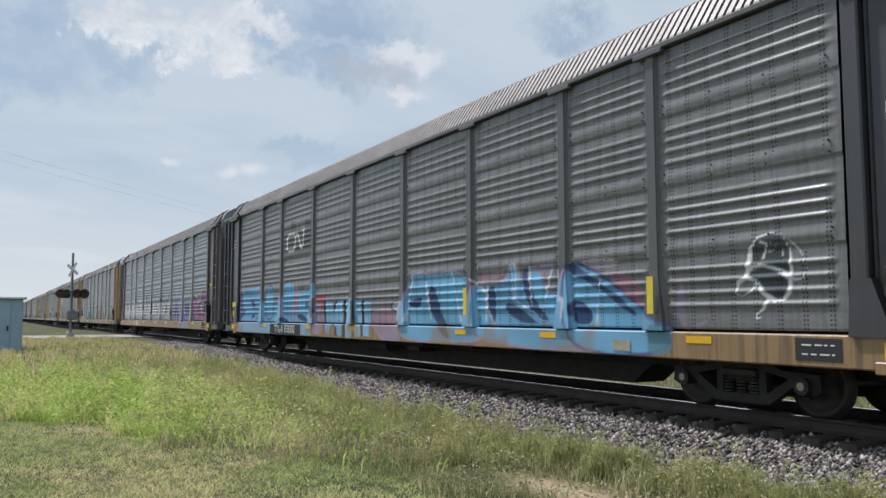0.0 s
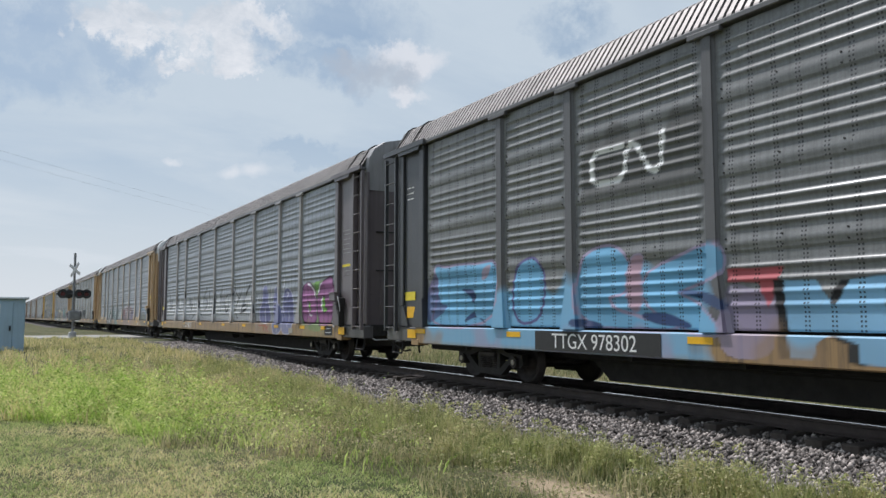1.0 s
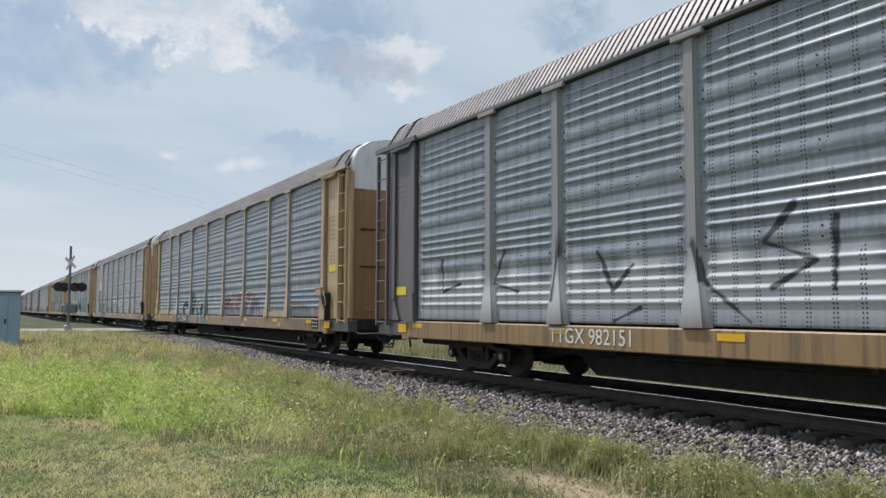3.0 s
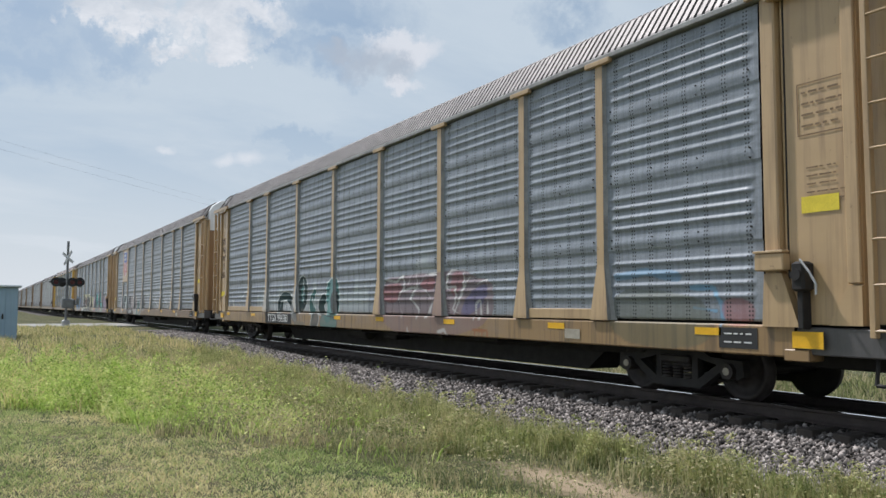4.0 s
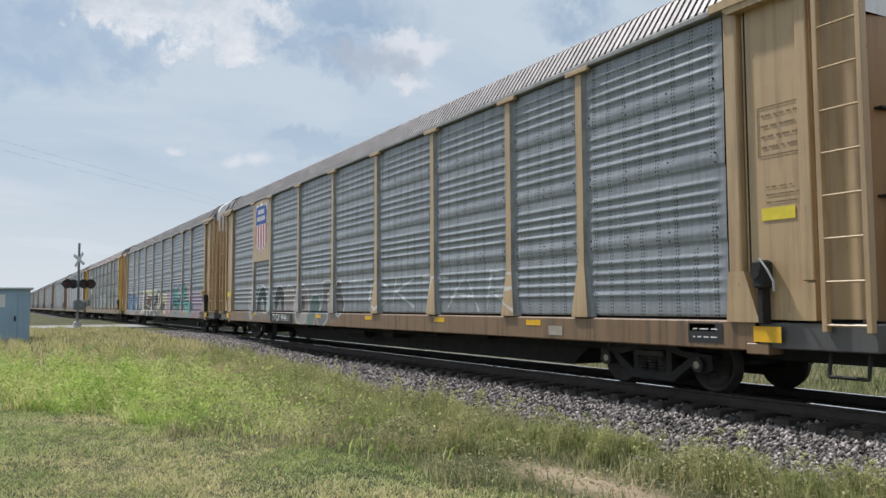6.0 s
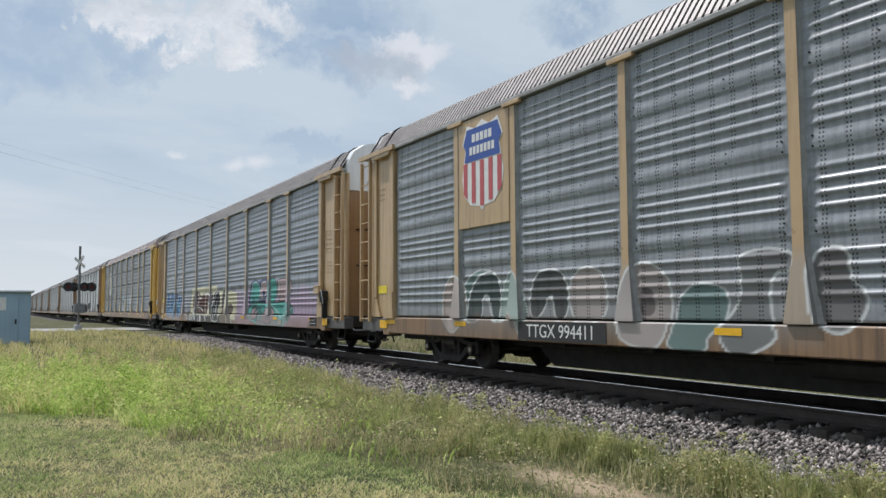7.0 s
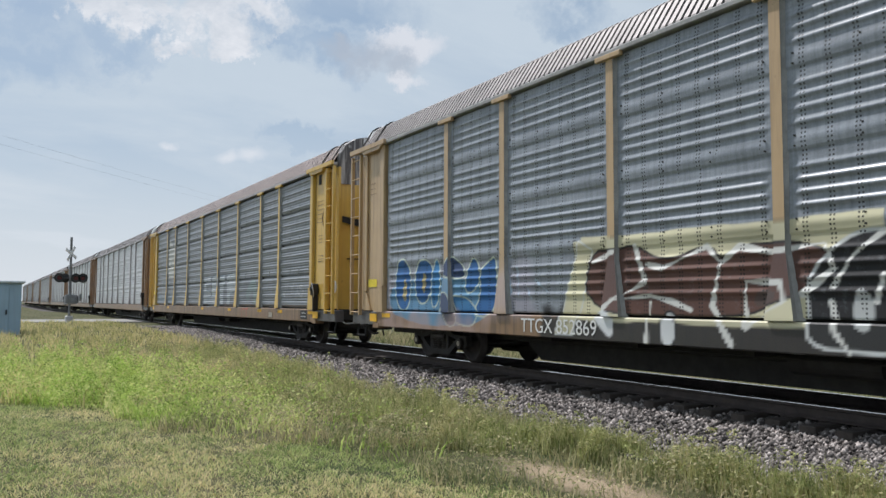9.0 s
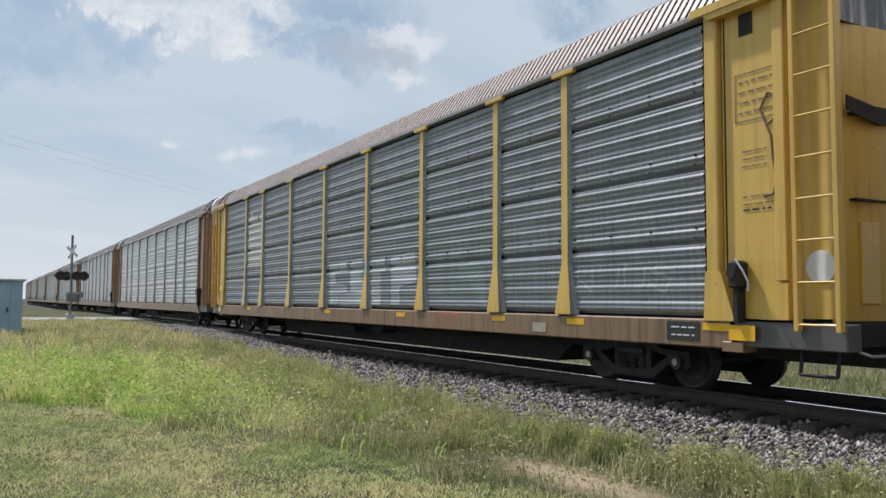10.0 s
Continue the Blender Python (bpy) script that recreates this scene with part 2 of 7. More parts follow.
TAN, YELLOW, BLACK, MAUVE = (0.46, 0.315, 0.165), (0.60, 0.38, 0.07), (0.035, 0.037, 0.042), (0.125, 0.105, 0.11)
M = {
    "zinc": galvanised("weathered_zinc", (0.262, 0.29, 0.325), (0.108, 0.118, 0.128)),
    # a slightly paler, less blue zinc than the one above
    "zinc_mid": galvanised("mid_zinc", (0.275, 0.295, 0.315), (0.12, 0.126, 0.132)),
    "zinc_warm": galvanised("grimy_zinc", (0.185, 0.19, 0.19), (0.080, 0.080, 0.077)),
    # zinc lightened in its base colour for the sky's reflection at grazing view
    "zinc_sheen": galvanised("zinc_with_sky_sheen", (0.54, 0.555, 0.56), (0.30, 0.30, 0.295), False),
    "zinc_fine": galvanised("dull_ribbed_zinc", (0.24, 0.26, 0.28), (0.10, 0.105, 0.11), False),
    "roof": plain("galvanised_roof", (0.255, 0.232, 0.222), 0.55, 0.2, 0.3, 2.5),
    # the roof's valleys, in a darker tone than its ribs
    "groove": plain("dark_roof_valleys", (0.085, 0.08, 0.078), 0.85, 0.0, 0.3, 2.0),
    "roof_rust": painted_steel("rusting_roof", (0.376, 0.292, 0.254), (0.22, 0.085, 0.05), 0.75),
    "tan": painted_steel("tan_paint", TAN, (0.19, 0.115, 0.065), 0.62, use_paint=True),
    # ochre end paint, its colour darkened for the shade between wagons
    "tan_door": painted_steel("shaded_ochre_end_paint", (0.31, 0.18, 0.078), (0.16, 0.09, 0.045), 0.5),
    "rust_door": painted_steel("brown_end_paint", (0.26, 0.15, 0.075), (0.10, 0.06, 0.04), 0.6),
    "yellow": painted_steel("yellow_paint", YELLOW, (0.20, 0.11, 0.05), 0.4, use_paint=True),
    "black": painted_steel("black_paint", BLACK, (0.07, 0.06, 0.055), 0.5, use_paint=True),
    "mauve": painted_steel("faded_maroon_paint", MAUVE, (0.07, 0.055, 0.055), 0.5, use_paint=True),
    "greyposts": painted_steel("grey_post_paint", (0.27, 0.26, 0.25), (0.16, 0.09, 0.07), 0.5, use_paint=True),
    "darkposts": painted_steel("dark_post_paint", (0.09, 0.088, 0.09), (0.05, 0.045, 0.04), 0.5, use_paint=True),
    "flange": plain("zinc_post_flange", (0.30, 0.30, 0.29), 0.6, 0.1, 0.3, 3.0),
    "sill_plate": plain("pale_metal_tag", (0.42, 0.38, 0.31), 0.6, 0.2),
    "sill_rust": painted_steel("rusty_sill_paint", (0.22, 0.13, 0.068), (0.07, 0.05, 0.038), 1.0, use_paint=True),
    "sill_yellow": painted_steel("dirty_yellow_sill", (0.29, 0.18, 0.08), (0.075, 0.055, 0.042), 1.0, use_paint=True),
    "white": painted_steel("white_end_paint", (0.72, 0.73, 0.74), (0.40, 0.39, 0.37), 0.4),
    "white_peel": painted_steel("peeling_white_paint", (0.05, 0.042, 0.042), (0.70, 0.67, 0.65), 1.0),
    "dirty_grey": painted_steel("dirty_grey_paint", (0.085, 0.080, 0.080), (0.05, 0.045, 0.045), 0.5),
    "grey_cap": painted_steel("grey_end_paint", (0.24, 0.235, 0.24), (0.12, 0.11, 0.11), 0.5),
    "iron": plain("grimy_cast_iron", (0.026, 0.024, 0.023), 0.75, 0.2, 0.4, 5.0),
    "wheel": plain("dark_wheel_steel", (0.042, 0.036, 0.034), 0.6, 0.4, 0.4, 5.0),
    "shine": plain("polished_rail_head", (0.85, 0.85, 0.85), 0.10, 1.0, 0.05, 2.0, 0.0),
    "rail": plain("rusty_dark_rail", (0.060, 0.047, 0.042), 0.8, 0.1, 0.3, 4.0),
    "tie": plain("creosoted_timber", (0.055, 0.045, 0.038), 0.9, 0.0, 0.4, 3.0, 0.5),
    "stone": stone_material("crushed_granite", (0.034, 0.029, 0.026), (0.62, 0.55, 0.51)),
    "ballast": plain("ballast_bed", (0.075, 0.066, 0.06), 0.95, 0.0, 0.4, 14.0, 0.8),
    "ground": ground_material(),
    "lawn": blades("mown_grass_blades", (0.11, 0.19, 0.055), (0.62, 0.70, 0.28), (0.84, 0.72, 0.42), 0.26),
    "lush": blades("lush_grass_blades", (0.07, 0.15, 0.025), (0.72, 0.90, 0.24), (0.82, 0.80, 0.38), 0.24),
    "weeds": blades("weed_blades", (0.065, 0.092, 0.035), (0.45, 0.48, 0.22), (0.60, 0.51, 0.32), 0.38),
    "tuft": blades("tuft_leaves", (0.10, 0.14, 0.045), (0.60, 0.62, 0.26), (0.64, 0.56, 0.33), 0.28),
    "straw": blades("tall_straw_blades", (0.16, 0.19, 0.06), (0.66, 0.64, 0.26), (0.80, 0.68, 0.38), 0.46),
    "asphalt": plain("worn_road_surface", (0.30, 0.29, 0.27), 0.9, 0.0, 0.2, 2.0, 0.3),
    "cabinet": painted_steel("blue_grey_cabinet_paint", (0.27, 0.39, 0.49), (0.20, 0.25, 0.30), 0.3),
    "cabinet_roof": painted_steel("pale_cabinet_roof", (0.55, 0.60, 0.64), (0.3, 0.33, 0.35), 0.3),
    "mast": plain("dull_grey_mast", (0.20, 0.205, 0.21), 0.6, 0.2, 0.25),
    "galv": plain("galvanised_mast", (0.42, 0.43, 0.44), 0.45, 0.4, 0.15),
    "lens": plain("dark_red_lens", (0.10, 0.012, 0.012), 0.2, 0.0, 0.1),
    "signal_black": plain("black_signal_paint", (0.025, 0.025, 0.027), 0.6, 0.0, 0.2),
    "label_white": plain("white_marking", (0.75, 0.75, 0.73), 0.7, 0.0, 0.08),
    "label_black": plain("black_marking", (0.03, 0.03, 0.03), 0.7, 0.0, 0.1),
    "label_yellow": plain("yellow_marking", (0.78, 0.62, 0.05), 0.6, 0.0, 0.12),
    "label_amber": plain("amber_reflector", (0.85, 0.47, 0.02), 0.4, 0.0, 0.12),
    "label_red": plain("red_marking", (0.50, 0.10, 0.11), 0.6, 0.0, 0.1),
    "label_blue": plain("blue_marking", (0.045, 0.10, 0.36), 0.6, 0.0, 0.1),
    "stencil": plain("worn_dark_stencil", (0.22, 0.15, 0.085), 0.8, 0.0, 0.3),
    "stencil_pale": plain("worn_pale_stencil", (0.30, 0.30, 0.30), 0.8, 0.0, 0.3),
    "marker": plain("black_marker_writing", (0.07, 0.045, 0.035), 0.8, 0.0, 0.1),
    "cable": plain("black_cable", (0.03, 0.03, 0.03), 0.6),
}


SPRAYABLE = {M[k].name for k in ("tan", "yellow", "black", "mauve", "greyposts", "darkposts", "sill_rust", "sill_yellow")}


# ---- shapes ----
class Shape:
    """Collects faces for one mesh."""

    def __init__(self):
        self.v, self.f, self.mi, self.mats = [], [], [], []

    def slot(self, mat):
        if mat not in self.mats:
            self.mats.append(mat)
        return self.mats.index(mat)

    def add(self, verts, faces, mat):
        n, k = len(self.v), self.slot(mat)
        self.v += [tuple(p) for p in verts]
        self.f += [tuple(n + i for i in f) for f in faces]
        self.mi += [k] * len(faces)
        return self

    def box(self, x0, x1, y0, y1, z0, z1, mat, bev=0.0):
        b = min(bev, (x1 - x0) * 0.4, (y1 - y0) * 0.4, (z1 - z0) * 0.4)
        if b <= 0:
            v = [(x, y, z) for z in (z0, z1) for x, y in ((x0, y0), (x1, y0), (x1, y1), (x0, y1))]
            return self.add(v, [(3, 2, 1, 0), (4, 5, 6, 7), (0, 1, 5, 4), (1, 2, 6, 5), (2, 3, 7, 6), (3, 0, 4, 7)], mat)
        v, rings = [], []
        for z, d in ((z0, b), (z0 + b, 0), (z1 - b, 0), (z1, b)):
            c = b if d == 0 else b
            i, j, k, l = x0 + d, x1 - d, y0 + d, y1 - d
            rings.append(len(v))
            v += [(i + c, k, z), (j - c, k, z), (j, k + c, z), (j, l - c, z), (j - c, l, z), (i + c, l, z), (i, l - c, z), (i, k + c, z)]
        f = [tuple(reversed(range(8))), tuple(range(24, 32))]
        for a in rings[:-1]:
            f += [(a + n, a + (n + 1) % 8, a + 8 + (n + 1) % 8, a + 8 + n) for n in range(8)]
        return self.add(v, f, mat)

    def prism(self, outline, y0, y1, mat):
        """An outline in x and z, with depth along y."""
        n = len(outline)
        v = [(x, y0, z) for x, z in outline] + [(x, y1, z) for x, z in outline]
        return self.add(v, [tuple(range(n)), tuple(reversed(range(n, 2 * n)))] + [((i + 1) % n, i, n + i, n + (i + 1) % n) for i in range(n)], mat)

    def tube(self, p, q, r, mat, n=8, r2=None):
        p, q = Vector(p), Vector(q)
        t = (q - p).normalized()
        a = t.orthogonal().normalized()
        b = t.cross(a)
        r2 = r if r2 is None else r2
        v = [p + (a * math.cos(k * 2 * math.pi / n) + b * math.sin(k * 2 * math.pi / n)) * r for k in range(n)]
        v += [q + (a * math.cos(k * 2 * math.pi / n) + b * math.sin(k * 2 * math.pi / n)) * r2 for k in range(n)]
        return self.add(v, [tuple(reversed(range(n))), tuple(range(n, 2 * n))] + [(k, (k + 1) % n, n + (k + 1) % n, n + k) for k in range(n)], mat)

    def path(self, points, r, mat, n=6):
        for a, b in zip(points, points[1:]):
            self.tube(a, b, r, mat, n)
        return self

    def lathe_y(self, cx, cz, profile, mat, n=28):
        """Turned about an axis along y; profile rows of (y, radius)."""
        v = [(cx + r * math.cos(k * 2 * math.pi / n), y, cz + r * math.sin(k * 2 * math.pi / n)) for y, r in profile for k in range(n)]
        f = [(a * n + k, a * n + (k + 1) % n, (a + 1) * n + (k + 1) % n, (a + 1) * n + k) for a in range(len(profile) - 1) for k in range(n)]
        f += [tuple(range(n)), tuple(reversed(range((len(profile) - 1) * n, len(profile) * n)))]
        return self.add(v, f, mat)

    def mesh(self, name, smooth=False):
        me = bpy.data.meshes.new(name)
        me.from_pydata(self.v, [], self.f)
        for mat in self.mats:
            me.materials.append(mat)
        if len(self.mats) > 1:
            me.polygons.foreach_set("material_index", self.mi)
        if smooth:
            me.polygons.foreach_set("use_smooth", [True] * len(self.f))
        bm = bmesh.new()
        bm.from_mesh(me)
        bmesh.ops.recalc_face_normals(bm, faces=bm.faces)
        bm.to_mesh(me)
        bm.free()
        if any(m.name in SPRAYABLE for m in self.mats):
            me.attributes.new("paint", "FLOAT_COLOR", "POINT").data.foreach_set("color", np.zeros(len(me.vertices) * 4, np.float32))
        me.update()
        return me


def part(name, mesh, parent, at=(0, 0, 0), label=""):
    ob = new(name, mesh)
    ob.parent = parent
    ob.location = at
    return tagged(ob, label) if label else ob


def thing(name, mesh, label, category, at=(0, 0, 0), group="", kind=""):
    ob = new(name, mesh)
    ob.location = at
    return tagged(ob, label, category, group, kind)


def grid_mesh(name, grids, depth, mat, paint=None, offset=0.0):
    """Upright sheets, each over its xs and zs, at y = depth(x, z), with the sprayed paint as a colour attribute."""
    cos, quads, cols, base = [], [], [], 0
    for xs, zs in grids:
        X, Z = np.meshgrid(np.asarray(xs), np.asarray(zs))
        nx, nz = len(xs), len(zs)
        cos.append(np.stack([X, depth(X, Z), Z], -1).reshape(-1, 3))
        a = (np.arange(nz - 1)[:, None] * nx + np.arange(nx - 1)).ravel() + base
        quads.append(np.stack([a, a + 1, a + nx + 1, a + nx], 1))
        cols.append(paint(X + offset, Z).reshape(-1, 4) if paint is not None else np.zeros((nx * nz, 4)))
        base += nx * nz
    co, faces = np.concatenate(cos), np.concatenate(quads)
    me = bpy.data.meshes.new(name)
    me.vertices.add(len(co))
    me.vertices.foreach_set("co", co.ravel())
    me.loops.add(faces.size)
    me.loops.foreach_set("vertex_index", faces.ravel().astype(np.int32))
    me.polygons.add(len(faces))
    me.polygons.foreach_set("loop_start", np.arange(len(faces), dtype=np.int32) * 4)
    me.polygons.foreach_set("use_smooth", np.ones(len(faces), dtype=bool))
    me.materials.append(mat)
    col = me.attributes.new("paint", "FLOAT_COLOR", "POINT")
    col.data.foreach_set("color", np.concatenate(cols).reshape(-1).astype(np.float32))
    me.update(calc_edges=True)
    return me


# ---- sprayed pieces ----
def distance_to(X, Z, lines):
    d = np.full(X.shape, 9.0)
    for line in lines:
        for (x0, z0), (x1, z1) in zip(line, line[1:]):
            ux, uz = x1 - x0, z1 - z0
            t = np.clip(((X - x0) * ux + (Z - z0) * uz) / max(ux * ux + uz * uz, 1e-9), 0, 1)
            d = np.minimum(d, np.hypot(X - x0 - t * ux, Z - z0 - t * uz))
    return d


GLYPHS = [
    [[(0.1, 0), (0.1, 1), (0.8, 0.95), (0.85, 0.55), (0.15, 0.5), (0.9, 0.0)]],
    [[(0.0, 0), (0.45, 1.0), (0.95, 0)], [(0.2, 0.4), (0.75, 0.4)]],
    [[(0.9, 0.85), (0.4, 1.0), (0.05, 0.7), (0.05, 0.25), (0.45, 0.0), (0.95, 0.2)]],
    [[(0.1, 0), (0.1, 1)], [(0.85, 1.0), (0.15, 0.5), (0.95, 0.0)]],
    [[(0.9, 0.95), (0.15, 0.95), (0.1, 0.05), (0.95, 0.05)], [(0.15, 0.5), (0.75, 0.5)]],
    [[(0.9, 0.9), (0.3, 1.0), (0.1, 0.7), (0.85, 0.35), (0.7, 0.0), (0.05, 0.1)]],
    [[(0.05, 1), (0.95, 1)], [(0.5, 1), (0.45, 0)]],
    [[(0.05, 1), (0.1, 0.2), (0.45, 0), (0.85, 0.2), (0.9, 1)]],
    [[(0.5, 1), (0.1, 0.75), (0.08, 0.25), (0.5, 0.0), (0.9, 0.25), (0.9, 0.75), (0.5, 1)]],
    [[(0.05, 0), (0.15, 1), (0.5, 0.45), (0.85, 1), (0.95, 0)]],
]


class Tags:
    """What has been sprayed on one car, in the car's own x and z."""

    def __init__(self, seed):
        self.rng, self.jobs = random.Random(seed), []

    def cloud(self, x0, x1, z0, z1, colour, alpha=0.8, soft=0.25):
        self.jobs.append(("cloud", x0, x1, z0, z1, colour, alpha, soft, self.rng.uniform(0, 50)))
        return self

    def blob(self, outline, fill, edge=None, rim=0.04, alpha=0.92, round=True):
        """A filled shape with an outline round it; rounded by cutting its corners twice."""
        for _ in range(2 if round else 0):
            outline = [(a[0] * (1 - k) + b[0] * k, a[1] * (1 - k) + b[1] * k) for a, b in zip(outline, outline[1:] + outline[:1]) for k in (0.25, 0.75)]
        self.jobs.append(("blob", outline + outline[:1], fill, edge, rim, alpha))
        return self

    def strokes(self, lines, colour, width=0.025, alpha=0.85):
        self.jobs.append(("strokes", lines, width, colour, alpha))
        return self

    def scrawl(self, x0, x1, z0, z1, count, colour, width=0.03, alpha=0.85):
        w, lines = (x1 - x0) / count, []
        for k in range(count):
            for line in GLYPHS[self.rng.randrange(len(GLYPHS))]:
                lines.append([(x0 + (k + 0.05 + 0.9 * u) * w + 0.2 * (v - 0.5) * (z1 - z0), z0 + v * (z1 - z0) + self.rng.uniform(-0.05, 0.05)) for u, v in line])
        return self.strokes(lines, colour, width, alpha)

    def __call__(self, X, Z):
        X = X / LONG
        out = np.zeros((*X.shape, 4))

        def lay(mask, colour):
            a = np.clip(mask, 0, 1)[..., None]
            old = out[..., 3:4]
            tot = a + old * (1 - a)
            out[..., :3] = np.where(tot > 1e-4, (np.asarray(colour) * a + out[..., :3] * old * (1 - a)) / np.maximum(tot, 1e-4), out[..., :3])
            out[..., 3:4] = tot

        wob = 0.035 * np.sin(X * 3.1 + Z * 5.3) + 0.02 * np.sin(X * 9.7 - Z * 7.1)
        for job in self.jobs:
            if job[0] == "cloud":
                _, x0, x1, z0, z1, c, alpha, soft, ph = job
                edge = 0.12 * np.sin(X * 4.3 + ph) + 0.08 * np.sin(X * 11.0 + ph * 2) + 0.05 * np.sin(Z * 13 + ph)
                m = np.minimum(np.minimum(X - x0, x1 - X) + edge, np.minimum(Z - z0, z1 - Z + edge)) / soft
                lay(np.clip(m, 0, 1) * alpha, c)
            elif job[0] == "blob":
                _, line, fill, edge, rim, alpha = job
                alpha = min(1.0, alpha * 1.08)
                if np.min(X) > max(p[0] for p in line) + 0.2 or np.max(X) < min(p[0] for p in line) - 0.2:
                    continue
                inside = np.zeros(X.shape, bool)
                for (x0, z0), (x1, z1) in zip(line, line[1:]):
                    if z0 != z1:
                        inside ^= ((z0 > Z) != (z1 > Z)) & (X < (x1 - x0) * (Z - z0) / (z1 - z0) + x0)
                d = np.where(inside, -1.0, 1.0) * distance_to(X, Z, [line]) + 0.3 * wob
                shade = 0.88 + 0.12 * np.sin(X * 2.1 + Z * 3.7)
                if edge is not None:
                    lay(np.clip((rim + 0.012 - d) / 0.014, 0, 1) * alpha, edge)
                lay(np.clip(0.5 - d / 0.022, 0, 1) * alpha, np.asarray(fill) * shade[..., None])
            else:
                _, lines, width, c, alpha = job
                lay(np.clip((width - distance_to(X, Z, lines) - wob * (0.4 if width < 0.05 or width > 0.058 else 0.0)) / 0.015, 0, 1) * alpha, c)
        return out


# ---- the auto rack cars ----
WIDE, NARROW = 3.127, 2.190
WIDTHS = [WIDE, NARROW] + [WIDE] * 5 + [NARROW, WIDE]
POSTS = [-sum(WIDTHS) / 2]
for w_ in WIDTHS:
    POSTS.append(POSTS[-1] + w_)
LONG, OUT = POSTS[-1] / 11.735, POSTS[-1] - 11.735
HALF, SIDE = 13.80 + OUT, -1.5
SILL_LOW, SILL_TOP, PANEL_LOW, PANEL_TOP, EAVE = 0.70, 1.09, 1.13, 5.27, 5.34
TRUCK_X, AXLE, WHEEL_R = 11.14, 1.0, 0.42
RIBS = [[5.08, 4.91, 4.75, 4.58], [4.04, 3.88, 3.72, 3.55], [3.00, 2.84, 2.68, 2.52], [1.97, 1.80, 1.63, 1.46]]


def sheet_depth(half):
    """Pressed ribs that run out before the ends of the sheet, and a lap at each seam."""

    def depth(X, Z):
        fade = np.clip((half - 0.10 - np.abs(X)) / 0.14, 0, 1)
        d = np.zeros_like(X)
        for n, rows in enumerate(RIBS):
            for z in rows:
                d += 0.030 * np.exp(-(((Z - z) / 0.030) ** 2)) * fade
            low = PANEL_LOW + (3 - n) * (PANEL_TOP - PANEL_LOW) / 4
            if n < 3:
                d += 0.020 * np.exp(-(((Z - low - 0.13) / 0.075) ** 2)) * fade
            d += np.where((Z > low) & (Z < low + 1.035), 0.014 * (1 - (Z - low) / 1.035), 0)
        return -d

    return depth


def fine_depth(half):
    """Five bands of close corrugation with open joints between them."""

    def depth(X, Z):
        u = (Z - PANEL_LOW) / (PANEL_TOP - PANEL_LOW) * 4
        d = 0.012 * np.sin(Z * 2 * math.pi / 0.085) + 0.026 * np.exp(-(((u % 0.25) - 0.12) / 0.05) ** 2)
        return -d + np.where(np.abs(u - np.round(u)) < 0.026, 0.10, 0.0)

    return depth


def bolt_mesh(width):
    """The rows of bolt heads that hold the laps of one panel."""
    s, n = Shape(), 4 if width > 2.5 else 3
    for k in range(1, 4):
        z = PANEL_LOW + k * (PANEL_TOP - PANEL_LOW) / 4
        for j in range(n):
            x = -width / 2 + 0.22 + j * (width - 0.44) / (n - 1)
            for dz in (0.06, 0.19):
                s.tube((x, 0.01, z + dz), (x, -0.032, z + dz), 0.014, M["iron"], 6)
    return s.mesh("bolts")


PLAIN_PANELS = {}


def panel_mesh(width, mat, fine, tags, x0, high=False):
    half = width / 2 - 0.06
    few = np.array(sorted({-half, -half + 0.1, -half + 0.24, half - 0.24, half - 0.1, half}))
    depth = fine_depth(half) if fine else sheet_depth(half)
    rows = lambda a, b, step: np.linspace(a, b, int(round((b - a) / step)) + 1)
    if tags:
        probe = np.meshgrid(np.linspace(-half, half, 40) + x0, np.linspace(PANEL_LOW, PANEL_TOP, 60))
        tags = tags if tags(*probe)[..., 3].max() > 0.02 else None
    if not tags:
        key = (width, mat.name, fine)
        if key not in PLAIN_PANELS:
            PLAIN_PANELS[key] = grid_mesh("panel", [(few, rows(PANEL_LOW, PANEL_TOP, 0.023))], depth, mat)
        return PLAIN_PANELS[key]
    many, split = np.union1d(few, np.linspace(-half, half, 108)), PANEL_LOW + 1.77
    top = (np.linspace(-half, half, 70) if high else few, rows(split, PANEL_TOP, 0.023))
    return grid_mesh("panel", [(many, rows(PANEL_LOW, split, 0.0185)), top], depth, mat, tags, x0)


